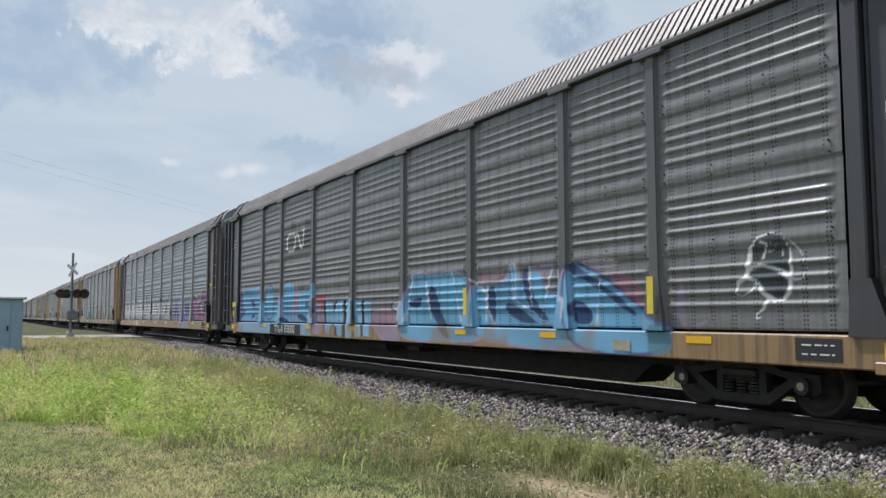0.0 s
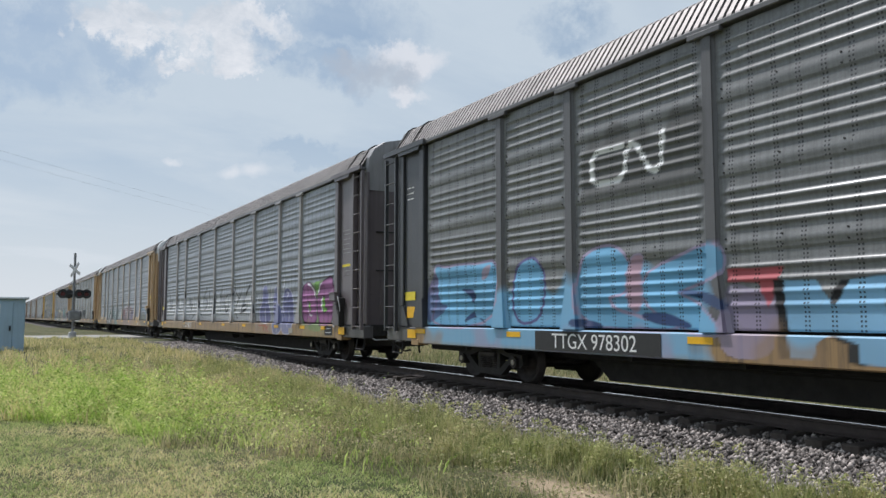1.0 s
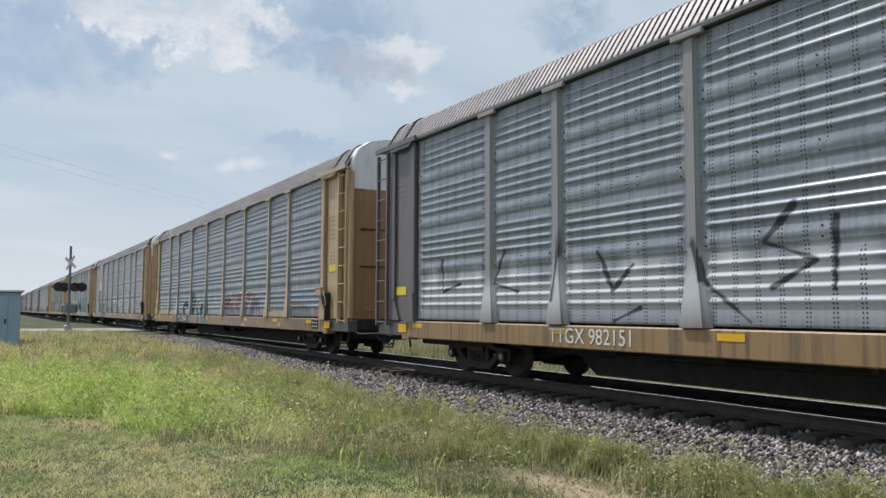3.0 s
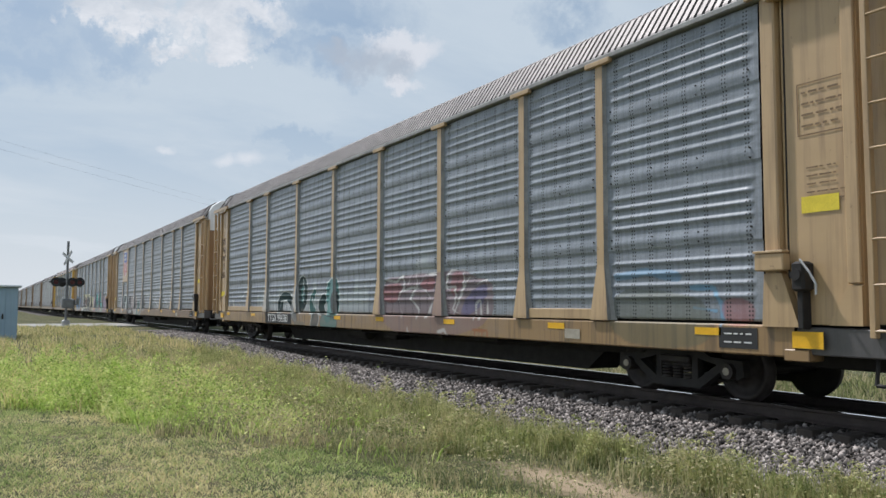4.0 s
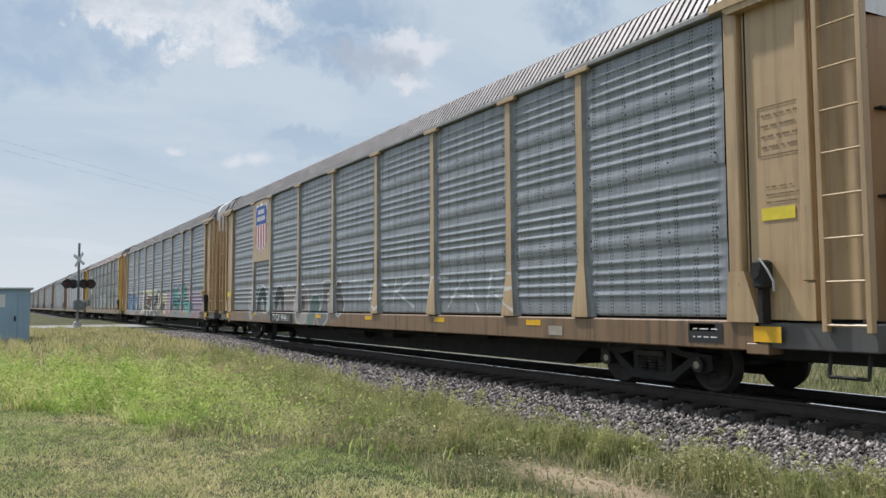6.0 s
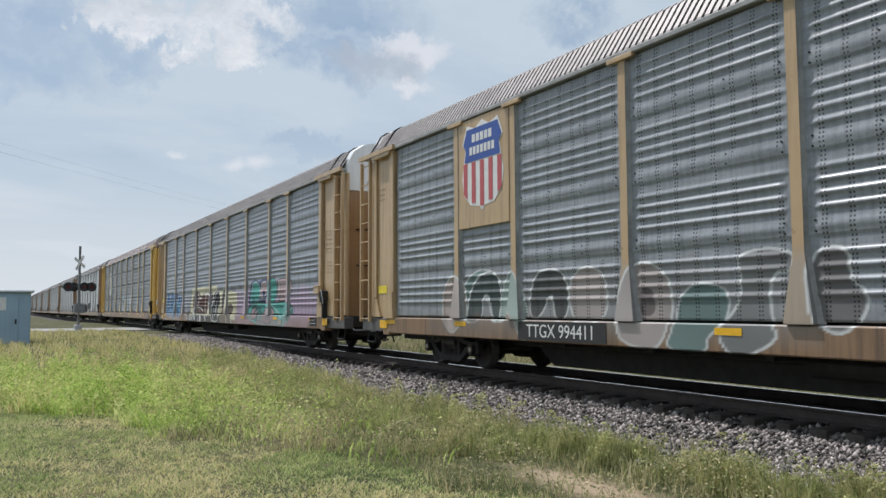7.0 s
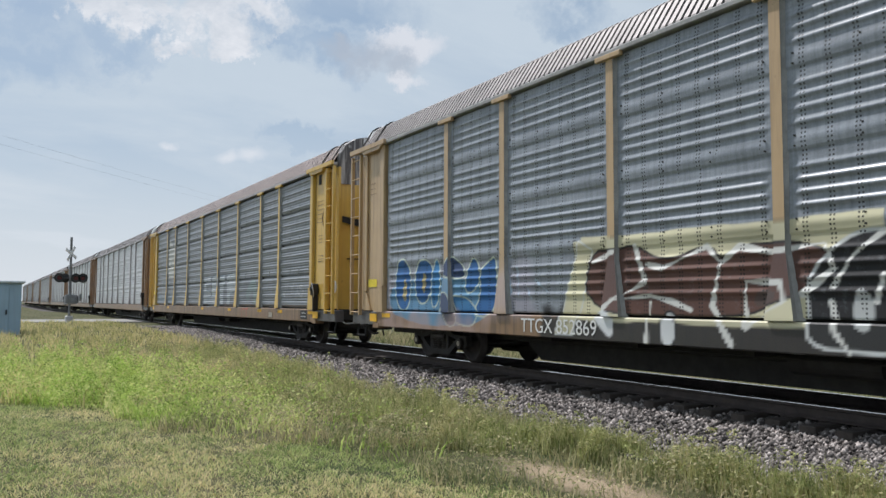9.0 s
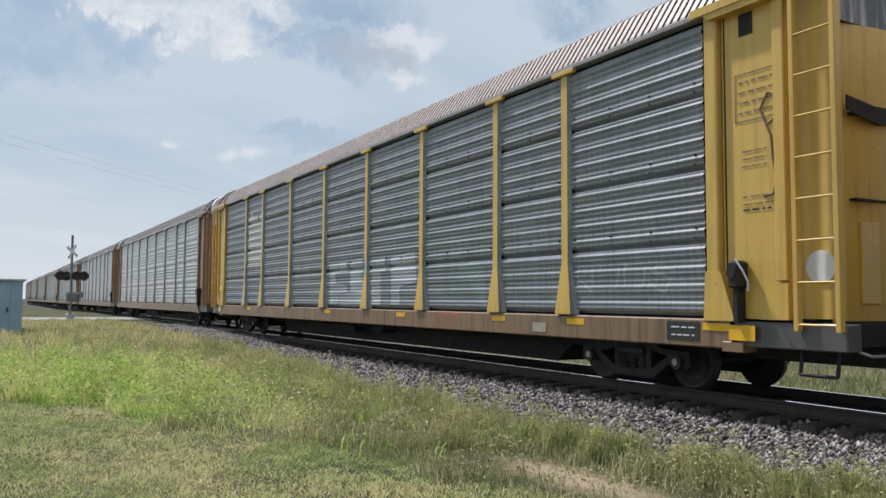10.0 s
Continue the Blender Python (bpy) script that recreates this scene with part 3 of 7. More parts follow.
def post_mesh(mat, side_mat, tags=None, x0=0.0, wide=0.24):
    """A pressed post with a flared foot and a cap plate below the roof rail."""
    zs = np.concatenate([np.linspace(PANEL_LOW - 0.03, 2.3, 46 if tags else 14), np.linspace(2.4, EAVE - 0.06, 8)])
    flat = np.linspace(-0.70, 0.70, 9 if tags else 2)
    us = np.concatenate([[-1.0, -0.72], flat, [0.72, 1.0]])

    co = []
    for z in zs:
        f = np.clip((1.98 - z) / 0.84, 0, 1)
        h = wide / 2 + 0.18 * f
        out = 0.052 + 0.05 * f
        for u, y in zip(us, [0.02, -0.03] + [-out] * len(flat) + [-0.03, 0.02]):
            co.append((u * h, y, z))
    s = Shape()
    n, m = len(us), len(zs)
    strip = lambda c: [(r * n + c, r * n + c + 1, (r + 1) * n + c + 1, (r + 1) * n + c) for r in range(m - 1)]
    s.add(co, [f for c in range(2, n - 3) for f in strip(c)], mat)
    sides = [f for c in (0, 1, n - 3, n - 2) for f in strip(c)]
    s.f += sides
    s.mi += [s.slot(side_mat)] * len(sides)
    s.box(-0.30, 0.30, -0.105, -0.02, EAVE - 0.12, EAVE - 0.035, mat, 0.01)
    me = s.mesh("post")
    if tags:
        co = np.array([v.co[:] for v in me.vertices])
        col = me.attributes["paint"]
        col.data.foreach_set("color", tags(co[:, 0][None] + x0, co[:, 2][None]).reshape(-1).astype(np.float32))
    return me


def roof_mesh(mat, edge_mat):
    s = Shape()
    section = [(1.50, 5.33), (1.475, 5.42), (1.16, 5.90), (1.04, 5.99), (0.7, 6.08), (0.0, 6.12)]
    section = [(-y, z) for y, z in section] + [(y, z) for y, z in reversed(section[:-1])]
    pitch, n, v, cols = 0.152, len(section), [], 0
    count = int((2 * HALF - 0.6) / pitch)
    x = -count * pitch / 2
    for k in range(count):
        for dx, out in ((0.0, 0.0), (0.034, 0.0), (0.048, 0.04), (0.140, 0.04)):
            for y, z in section:
                L = math.hypot(y, z - 4.8)
                v.append((x + dx, y * (1 + out / L), z + (z - 4.8) * out / L))
            cols += 1
        x += pitch
    quad = lambda c, r: (c * n + r, c * n + r + 1, (c + 1) * n + r + 1, (c + 1) * n + r)
    s.add(v, [quad(c, r) for c in range(cols - 1) if c % 4 in (1, 2) for r in range(n - 1)], mat)
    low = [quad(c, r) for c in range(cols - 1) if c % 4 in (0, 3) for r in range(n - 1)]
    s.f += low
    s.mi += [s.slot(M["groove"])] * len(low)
    return s.mesh("roof")


def body_mesh():
    """The closed inside of the rack, its decks and its unseen far side."""
    s = Shape()
    # one solid block, added to stop light passing through the rack
    s.box(-HALF + 0.55, HALF - 0.55, -1.36, 1.46, 1.10, 5.36, M["iron"])
    s.box(-HALF + 0.1, HALF - 0.1, -1.30, 1.50, 0.80, 1.10, M["iron"])
    return s.mesh("body")


def under_mesh():
    s = Shape()
    s.box(-HALF + 0.2, HALF - 0.2, -0.38, 0.38, 0.50, 0.80, M["iron"], 0.02)
    # centre sill made extra deep, standing in for the darkness beneath the wagon
    s.prism([(-8.7, 0.52), (-8.2, 0.16), (8.2, 0.16), (8.7, 0.52)], -0.36, 0.36, M["iron"])
    for x in (-6.6, -4.4, -2.2, 0.0, 2.2, 4.4, 6.6):
        s.box(x - 0.05, x + 0.05, -1.35, 1.35, 0.62, 0.80, M["iron"])
    s.tube((-2.0, -0.75, 0.55), (-0.7, -0.75, 0.55), 0.17, M["iron"], 12)
    s.box(0.6, 1.3, -0.95, -0.5, 0.45, 0.72, M["iron"], 0.03)
    s.tube((-8.2, -0.95, 0.60), (8.2, -0.95, 0.60), 0.018, M["iron"], 5)
    return s.mesh("underframe")


def sill_mesh(mat, end_mat, tags=None):
    s = Shape()
    xs = np.linspace(-12.15 - OUT, 12.15 + OUT, 600 if tags else 25)
    prof = [(-1.30, SILL_LOW + 0.01), (-1.55, SILL_LOW), *((-1.575, z) for z in np.linspace(SILL_LOW + 0.02, SILL_TOP - 0.02, 14 if tags else 2)), (-1.55, SILL_TOP), (-1.30, SILL_TOP)]
    n = len(prof)
    v = [(x, y, z) for x in xs for y, z in prof]
    s.add(v, [(c * n + r, c * n + r + 1, (c + 1) * n + r + 1, (c + 1) * n + r) for c in range(len(xs) - 1) for r in range(n - 1)], mat)
    for e in (-1, 1):
        a, b = sorted((e * (12.15 + OUT), e * (HALF - 0.02)))
        s.box(a, b, -1.53, -1.25, 0.74, 1.07, end_mat, 0.015)
        s.box(a, b, -1.25, 1.45, 0.80, 1.07, M["iron"])
        a, b = sorted((e * (12.0 + OUT), e * (12.35 + OUT)))
        s.box(a, b, -1.585, -1.30, 0.66, 0.80, mat, 0.01)
    me = s.mesh("side_sill")
    if tags:
        co = np.array([w.co[:] for w in me.vertices])
        col = me.attributes["paint"]
        col.data.foreach_set("color", tags(co[:, 0][None], co[:, 2][None]).reshape(-1).astype(np.float32))
    return me


def end_post_mesh(mat):
    """Corner post of the panelled side with the gusset at its foot. Built for the +x end."""
    x0 = 11.735 + 0.02
    s = Shape().box(x0, x0 + 0.22, -1.59, -1.40, 1.70, EAVE - 0.05, mat, 0.02)
    return s.prism([(x0 - 0.03, 1.07), (x0 + 0.50, 1.07), (x0 + 0.27, 1.73), (x0 + 0.01, 1.73)], -1.62, -1.40, mat).mesh("end_post")


def end_plate_mesh(mat):
    """The plain side plate between the corner post and the ladder."""
    x0, x1 = 11.735 + 0.26, 13.02
    return Shape().box(x0, x1, -1.50, -1.40, 1.10, EAVE - 0.05, mat, 0.01).mesh("end_plate")


def end_stile_mesh(mat):
    x1 = 13.02
    s = Shape().box(x1 - 0.17, x1, -1.56, -1.503, 1.58, EAVE - 0.05, mat, 0.015)
    return s.prism([(x1 - 0.42, 1.10), (x1, 1.10), (x1, 1.56), (x1 - 0.18, 1.56)], -1.55, -1.503, mat).mesh("end_stile")


def recess_mesh(mat):
    """The set-back wall behind the ladder."""
    return Shape().box(13.03, 13.66, -1.40, -1.34, 1.12, EAVE - 0.10, mat).mesh("ladder_recess")


def plate_seam_mesh(mat):
    x0 = 11.735 + 0.30
    return Shape().box(x0, x0 + 0.024, -1.505, -1.495, 1.2, EAVE - 0.1, mat).mesh("seam")


def awning_mesh(mat):
    s = Shape()
    s.prism([(11.6, EAVE - 0.06), (13.76, EAVE - 0.06), (13.76, EAVE + 0.055), (11.6, EAVE + 0.055)], -1.68, -1.61, mat)
    return s.prism([(11.9, EAVE - 0.15), (12.9, EAVE - 0.15), (13.0, EAVE - 0.06), (11.8, EAVE - 0.06)], -1.66, -1.50, mat).mesh("awning")


def stile_mesh(mat):
    return Shape().box(-0.035, 0.035, -1.63, -1.54, 0.97, 5.24, mat, 0.008).mesh("ladder_stile")


def rung_mesh(mat):
    return Shape().tube((13.15, -1.615, 0), (13.77, -1.615, 0), 0.015, mat, 6).mesh("rung")


def end_door_mesh(mat, side):
    """One half of the folding end doors, bowed outwards."""
    s, v = Shape(), []
    ys = np.linspace(-1.34, -0.01, 8) if side < 0 else np.linspace(0.01, 1.34, 8)
    for x in (0.0, -0.05):
        for z in (1.08, 4.75):
            v += [(13.46 + 0.20 * math.cos(y / 1.33 * 1.25) + x, y, z) for y in ys]
    f = [(k, k + 1, 9 + k, 8 + k) for k in range(7)] + [(16 + k, 17 + k, 25 + k, 24 + k) for k in range(7)] + [(0, 8, 24, 16), (7, 15, 31, 23)]
    return s.add(v, f, mat).mesh("end_door")


def door_bar_mesh(mat):
    return Shape().box(13.50, 13.66, -1.10, -0.20, 0, 0.028, mat).mesh("door_bar")


def hatch_mesh(mat):
    return Shape().box(13.52, 13.635, -0.98, -0.62, 1.30, 2.30, mat, 0.012).mesh("hatch")


def end_cap_mesh(mat, dark):
    """The arched end panel over the doors, rising above the roof edge."""
    s = Shape()
    arc = [(-1.34, 4.76), (-1.40, 5.30), (-1.36, 5.66), (-1.20, 5.93), (-0.88, 6.13), (-0.4, 6.23), (0.4, 6.23), (0.88, 6.13), (1.20, 5.93), (1.36, 5.66), (1.40, 5.30), (1.34, 4.76)]
    n = len(arc)
    v = [(13.50, y, z) for y, z in arc] + [(13.58 + 0.1 * math.cos(y), y * 0.97, z - 0.01) for y, z in arc] + [(13.20, y, z) for y, z in arc]
    s.add(v, [tuple(range(n, 2 * n)), tuple(range(2 * n, 3 * n))] + [(k, k + 1, n + k + 1, n + k) for k in range(n - 1)] + [(k, k + 1, 2 * n + k + 1, 2 * n + k) for k in range(n - 1)], mat)
    return s.mesh("end_cap")


ARCH = [(-1.53, 5.35), (-1.51, 5.44), (-1.19, 5.94), (-1.06, 6.03), (-0.7, 6.12), (0.0, 6.16), (0.7, 6.12), (1.06, 6.03), (1.19, 5.94), (1.51, 5.44), (1.53, 5.35)]


def rim_mesh(mat):
    """The dark drip edge where the roof sheets end."""
    return Shape().path([(13.32, y, z) for y, z in ARCH], 0.035, mat, 6).mesh("roof_edge")


def band_mesh(mat):
    return Shape().path([(12.50, y * 1.005, z + 0.01) for y, z in ARCH], 0.02, mat, 5).mesh("roof_band")


def side_frame_mesh():
    """Cast side frames with the windows by the springs, bolster, bearings and brake beams."""
    s, iron = Shape(), M["iron"]
    for e in (-1, 1):
        y0, y1 = sorted((e * 0.96, e * 1.10))
        top = [(-1.24, 0.36), (-1.22, 0.57), (-0.66, 0.60), (-0.45, 0.70), (0.45, 0.70), (0.66, 0.60), (1.22, 0.57), (1.24, 0.36), (1.12, 0.30), (1.06, 0.44), (0.90, 0.47), (0.60, 0.53), (0.40, 0.58), (-0.40, 0.58), (-0.60, 0.53), (-0.90, 0.47), (-1.06, 0.44), (-1.12, 0.30)]
        s.prism(top, y0, y1, iron)
        s.prism([(-0.92, 0.46), (-0.78, 0.50), (-0.40, 0.26), (0.40, 0.26), (0.78, 0.50), (0.92, 0.46), (0.46, 0.14), (-0.46, 0.14)], y0, y1, iron)
        for x in (-0.36, 0.36):
            s.box(x - 0.06, x + 0.06, y0, y1, 0.24, 0.60, iron, 0.01)
        y = e * 1.06
        for x in (-0.21, 0.0, 0.21):
            for k in range(5):
                s.tube((x, y, 0.27 + 0.044 * k), (x, y, 0.294 + 0.044 * k), 0.078, M["wheel"], 10)
        a, b = sorted((e * 1.0, e * 1.16))
        s.box(-0.30, 0.30, a, b, 0.49, 0.60, M["wheel"], 0.02)
        for x in (-AXLE, AXLE):
            s.tube((x, e * 1.17, 0.42), (x, e * 0.95, 0.42), 0.11, M["wheel"], 14)
            s.tube((x, e * 1.185, 0.42), (x, e * 1.165, 0.42), 0.055, M["sill_plate"], 8)
        s.path([(-0.95, e * 0.90, 0.30), (0.95, e * 0.90, 0.26)], 0.022, iron)
    s.box(-0.25, 0.25, -1.1, 1.1, 0.42, 0.66, iron, 0.03)
    for x in (-0.52, 0.52):
        s.box(x - 0.05, x + 0.05, -0.85, 0.85, 0.27, 0.36, iron, 0.01)
    return s.mesh("side_frame")


def wheelset_mesh():
    s = Shape()
    for e in (-1, 1):
        rows = [(0.685, 0.20), (0.70, 0.30), (0.69, 0.45), (0.72, 0.452), (0.735, WHEEL_R), (0.83, WHEEL_R - 0.004), (0.835, 0.36), (0.79, 0.33), (0.775, 0.16), (0.86, 0.13), (0.865, 0.07)]
        s.lathe_y(0, 0, [(e * y, r) for y, r in rows], M["wheel"])
    s.tube((0, -0.9, 0), (0, 0.9, 0), 0.075, M["wheel"], 10)
    return s.mesh("wheelset", True)


def coupler_mesh():
    i = M["iron"]
    s = Shape().box(13.2, 14.05, -0.12, 0.12, 0.72, 0.94, i, 0.03)
    return s.prism([(13.95, 0.66), (14.24, 0.70), (14.29, 0.80), (14.26, 0.98), (13.98, 1.0)], -0.19, 0.17, i).mesh("coupler")


def air_hose_mesh():
    return Shape().path([(13.62, -0.75, 0.74), (13.85, -0.6, 0.52), (14.1, -0.45, 0.40), (14.27, -0.38, 0.44)], 0.026, M["iron"]).mesh("air_hose")


def cut_lever_mesh():
    return Shape().path([(13.35, -1.30, 0.86), (13.9, -1.25, 0.70), (14.1, -0.3, 0.72)], 0.018, M["galv"]).mesh("uncoupling_lever")


def step_mesh():
    return Shape().path([(13.1, -1.40, 0.78), (13.1, -1.46, 0.44), (13.6, -1.46, 0.44), (13.6, -1.40, 0.78)], 0.024, M["iron"]).mesh("sill_step")


def hand_brake_mesh():
    s = Shape()
    i = M["iron"]
    s.box(12.22, 12.40, -1.72, -1.50, 1.50, 1.86, i, 0.03)
    s.box(12.26, 12.34, -1.66, -1.50, 1.05, 1.50, i, 0.01)
    s.path([(12.36, -1.72, 1.88), (12.5, -1.74, 1.72), (12.58, -1.74, 1.58), (12.58, -1.74, 1.46)], 0.014, M["galv"])
    s.tube((12.30, -1.70, 1.70), (12.30, -1.74, 1.70), 0.07, i, 12)
    return s.mesh("hand_brake")


SHARED = {}


def shared(key, make):
    if key not in SHARED:
        SHARED[key] = make()
    return SHARED[key]


WHEELS, CARS = [], []


def autorack(centre, style, tags, label):
    """One covered car-carrier wagon; its near side faces -y."""
    zinc, frame_mat, sill_mat, door_mat, cap_mat, roof_mat, plate_mat = (M[style[k]] for k in ("panel", "post", "sill", "door", "cap", "roof", "plate"))
    car = tagged(new("autorack_wagon"), label, "railway wagon", "wagons of the train")
    CARS.append((car, centre))
    fine = style.get("fine", False)
    side_mat = M["flange"] if style["post"] in ("tan", "yellow") else frame_mat
    part("body", shared("body", body_mesh), car)
    part("underframe", shared("under", under_mesh), car)
    part("side_sill", sill_mesh(sill_mat, M["dirty_grey"], tags) if tags else shared(("sill", style["sill"]), lambda: sill_mesh(sill_mat, M["dirty_grey"])), car)
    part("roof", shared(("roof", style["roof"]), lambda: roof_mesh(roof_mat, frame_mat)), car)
    s = shared(("rail", style["gutter"]), lambda: Shape().box(-HALF + 0.2, HALF - 0.2, -1.60, -1.42, EAVE - 0.05, EAVE + 0.035, M[style["gutter"]], 0.012).mesh("roof_rail"))
    part("roof_rail", s, car)
    for n, w in enumerate(WIDTHS):
        x = (POSTS[n] + POSTS[n + 1]) / 2
        sprayed = tags if tags and n in style.get("sprayed", range(9)) else None
        sheet = part("panel", panel_mesh(w, zinc, fine, sprayed, x, n in style.get("high", ())), car, (x, SIDE, 0))
        if centre > CAR_X[6]:
            tagged(part("bolts", shared(("bolts", w), lambda: bolt_mesh(w)), sheet), kind="stuff")
    for n, x in enumerate(POSTS[1:-1]):
        me = post_mesh(frame_mat, side_mat, tags, x) if tags else shared(("post", style["post"]), lambda: post_mesh(frame_mat, side_mat))
        part("post", me, car, (x, SIDE - 0.02, 0))
    pl, dk = style["plate"], M["iron"]
    ends = {
        "end_post": shared(("epost", pl), lambda: end_post_mesh(plate_mat)),
        "end_plate": shared(("plate", pl), lambda: end_plate_mesh(plate_mat)),
        "end_stile": shared(("stile", pl), lambda: end_stile_mesh(plate_mat)),
        "ladder_recess": shared(("recess", pl), lambda: recess_mesh(plate_mat)),
        "seam": shared("seam", lambda: plate_seam_mesh(dk)),
        "awning": shared(("awn", pl), lambda: awning_mesh(plate_mat)),
        "end_cap": shared(("cap", style["cap"]), lambda: end_cap_mesh(cap_mat, dk)),
        "roof_edge": shared("rim", lambda: rim_mesh(dk)),
        "roof_band": shared("band", lambda: band_mesh(dk)),
        "coupler": shared("coupler", coupler_mesh),
        "air_hose": shared("hose", air_hose_mesh),
        "uncoupling_lever": shared("lever", cut_lever_mesh),
        "sill_step": shared("step", step_mesh),
    }
    for e in (1, -1):
        for name, me in ends.items():
            p = part(name, me, car, (e * OUT, 0, 0))
            p.scale = (e, 1, 1)
        for side in (-1, 1):
            leaf = part("end_door", shared(("door", style["door"], side), lambda: end_door_mesh(door_mat, side)), car, (e * OUT, 0, 0))
            leaf.scale = (e, 1, 1)
            if side < 0:
                for z in (2.55, 3.60):
                    part("door_bar", shared("bar", lambda: door_bar_mesh(dk)), leaf, (0, 0, z))
                part("hatch", shared(("hatch", style["door"]), lambda: hatch_mesh(door_mat)), leaf)
        lad = new("ladder")
        lad.parent, lad.scale, lad.location = car, (e, 1, 1), (e * OUT, 0, 0)
        for x in (13.18, 13.74):
            part("ladder_stile", shared(("lad", pl), lambda: stile_mesh(plate_mat)), lad, (x, 0, 0))
        for k in range(9):
            part("rung", shared(("rung", pl), lambda: rung_mesh(plate_mat)), lad, (0, 0, 1.05 + 0.508 * k))
        truck = part("truck", shared("side_frame", side_frame_mesh), car, (e * TRUCK_X, 0, 0))
        for a in (-1, 1):
            WHEELS.append((part("wheelset", shared("wheelset", wheelset_mesh), truck, (a * AXLE, 0, WHEEL_R)), centre, a * AXLE))
    part("hand_brake", shared("brake", hand_brake_mesh), car, (OUT, 0, 0))
    return car


CAR_X = [-18.91, -50.73, -83.08, -115.36, -147.05, -178.72]
while len(CAR_X) < 13:
    CAR_X.append(CAR_X[-1] - 31.5)
STYLE_TAN = dict(panel="zinc", post="tan", sill="sill_yellow", door="tan_door", cap="white", roof="roof", plate="tan", gutter="flange")
STYLE_BLACK = dict(high=(1, 2), panel="zinc_warm", post="darkposts", sill="sill_yellow", door="black", cap="black", roof="roof", plate="black", gutter="darkposts")
STYLE_MAUVE = dict(panel="zinc", post="greyposts", sill="sill_yellow", door="mauve", cap="grey_cap", roof="roof", plate="mauve", gutter="darkposts")
STYLE_YELLOW = dict(high=(1,), panel="zinc_fine", post="yellow", sill="sill_rust", door="yellow", cap="white_peel", roof="roof_rust", plate="yellow", gutter="greyposts", fine=True)
# far wagons: panel and post colours paled to stand for grazing sky sheen
STYLE_PALE = dict(STYLE_TAN, panel="zinc_sheen", post="greyposts", sill="sill_rust", door="rust_door", plate="rust_door", gutter="greyposts")
STYLE_FAR = dict(STYLE_TAN, panel="zinc_sheen", post="greyposts", door="rust_door", plate="rust_door", gutter="greyposts", sill="sill_rust")


WHITE, INK, NAVY = (0.80, 0.80, 0.80), (0.02, 0.02, 0.022), (0.03, 0.06, 0.16)
LILAC, MAGENTA, CREAM = (0.33, 0.28, 0.40), (0.33, 0.13, 0.29), (0.66, 0.62, 0.42)
AZURE, SKYLIGHT, VIOLET, PINK = (0.17, 0.42, 0.64), (0.26, 0.50, 0.72), (0.10, 0.09, 0.22), (0.42, 0.27, 0.32)
AQUA, BROWN, PALEGREY = (0.10, 0.40, 0.35), (0.13, 0.065, 0.05), (0.60, 0.62, 0.61)


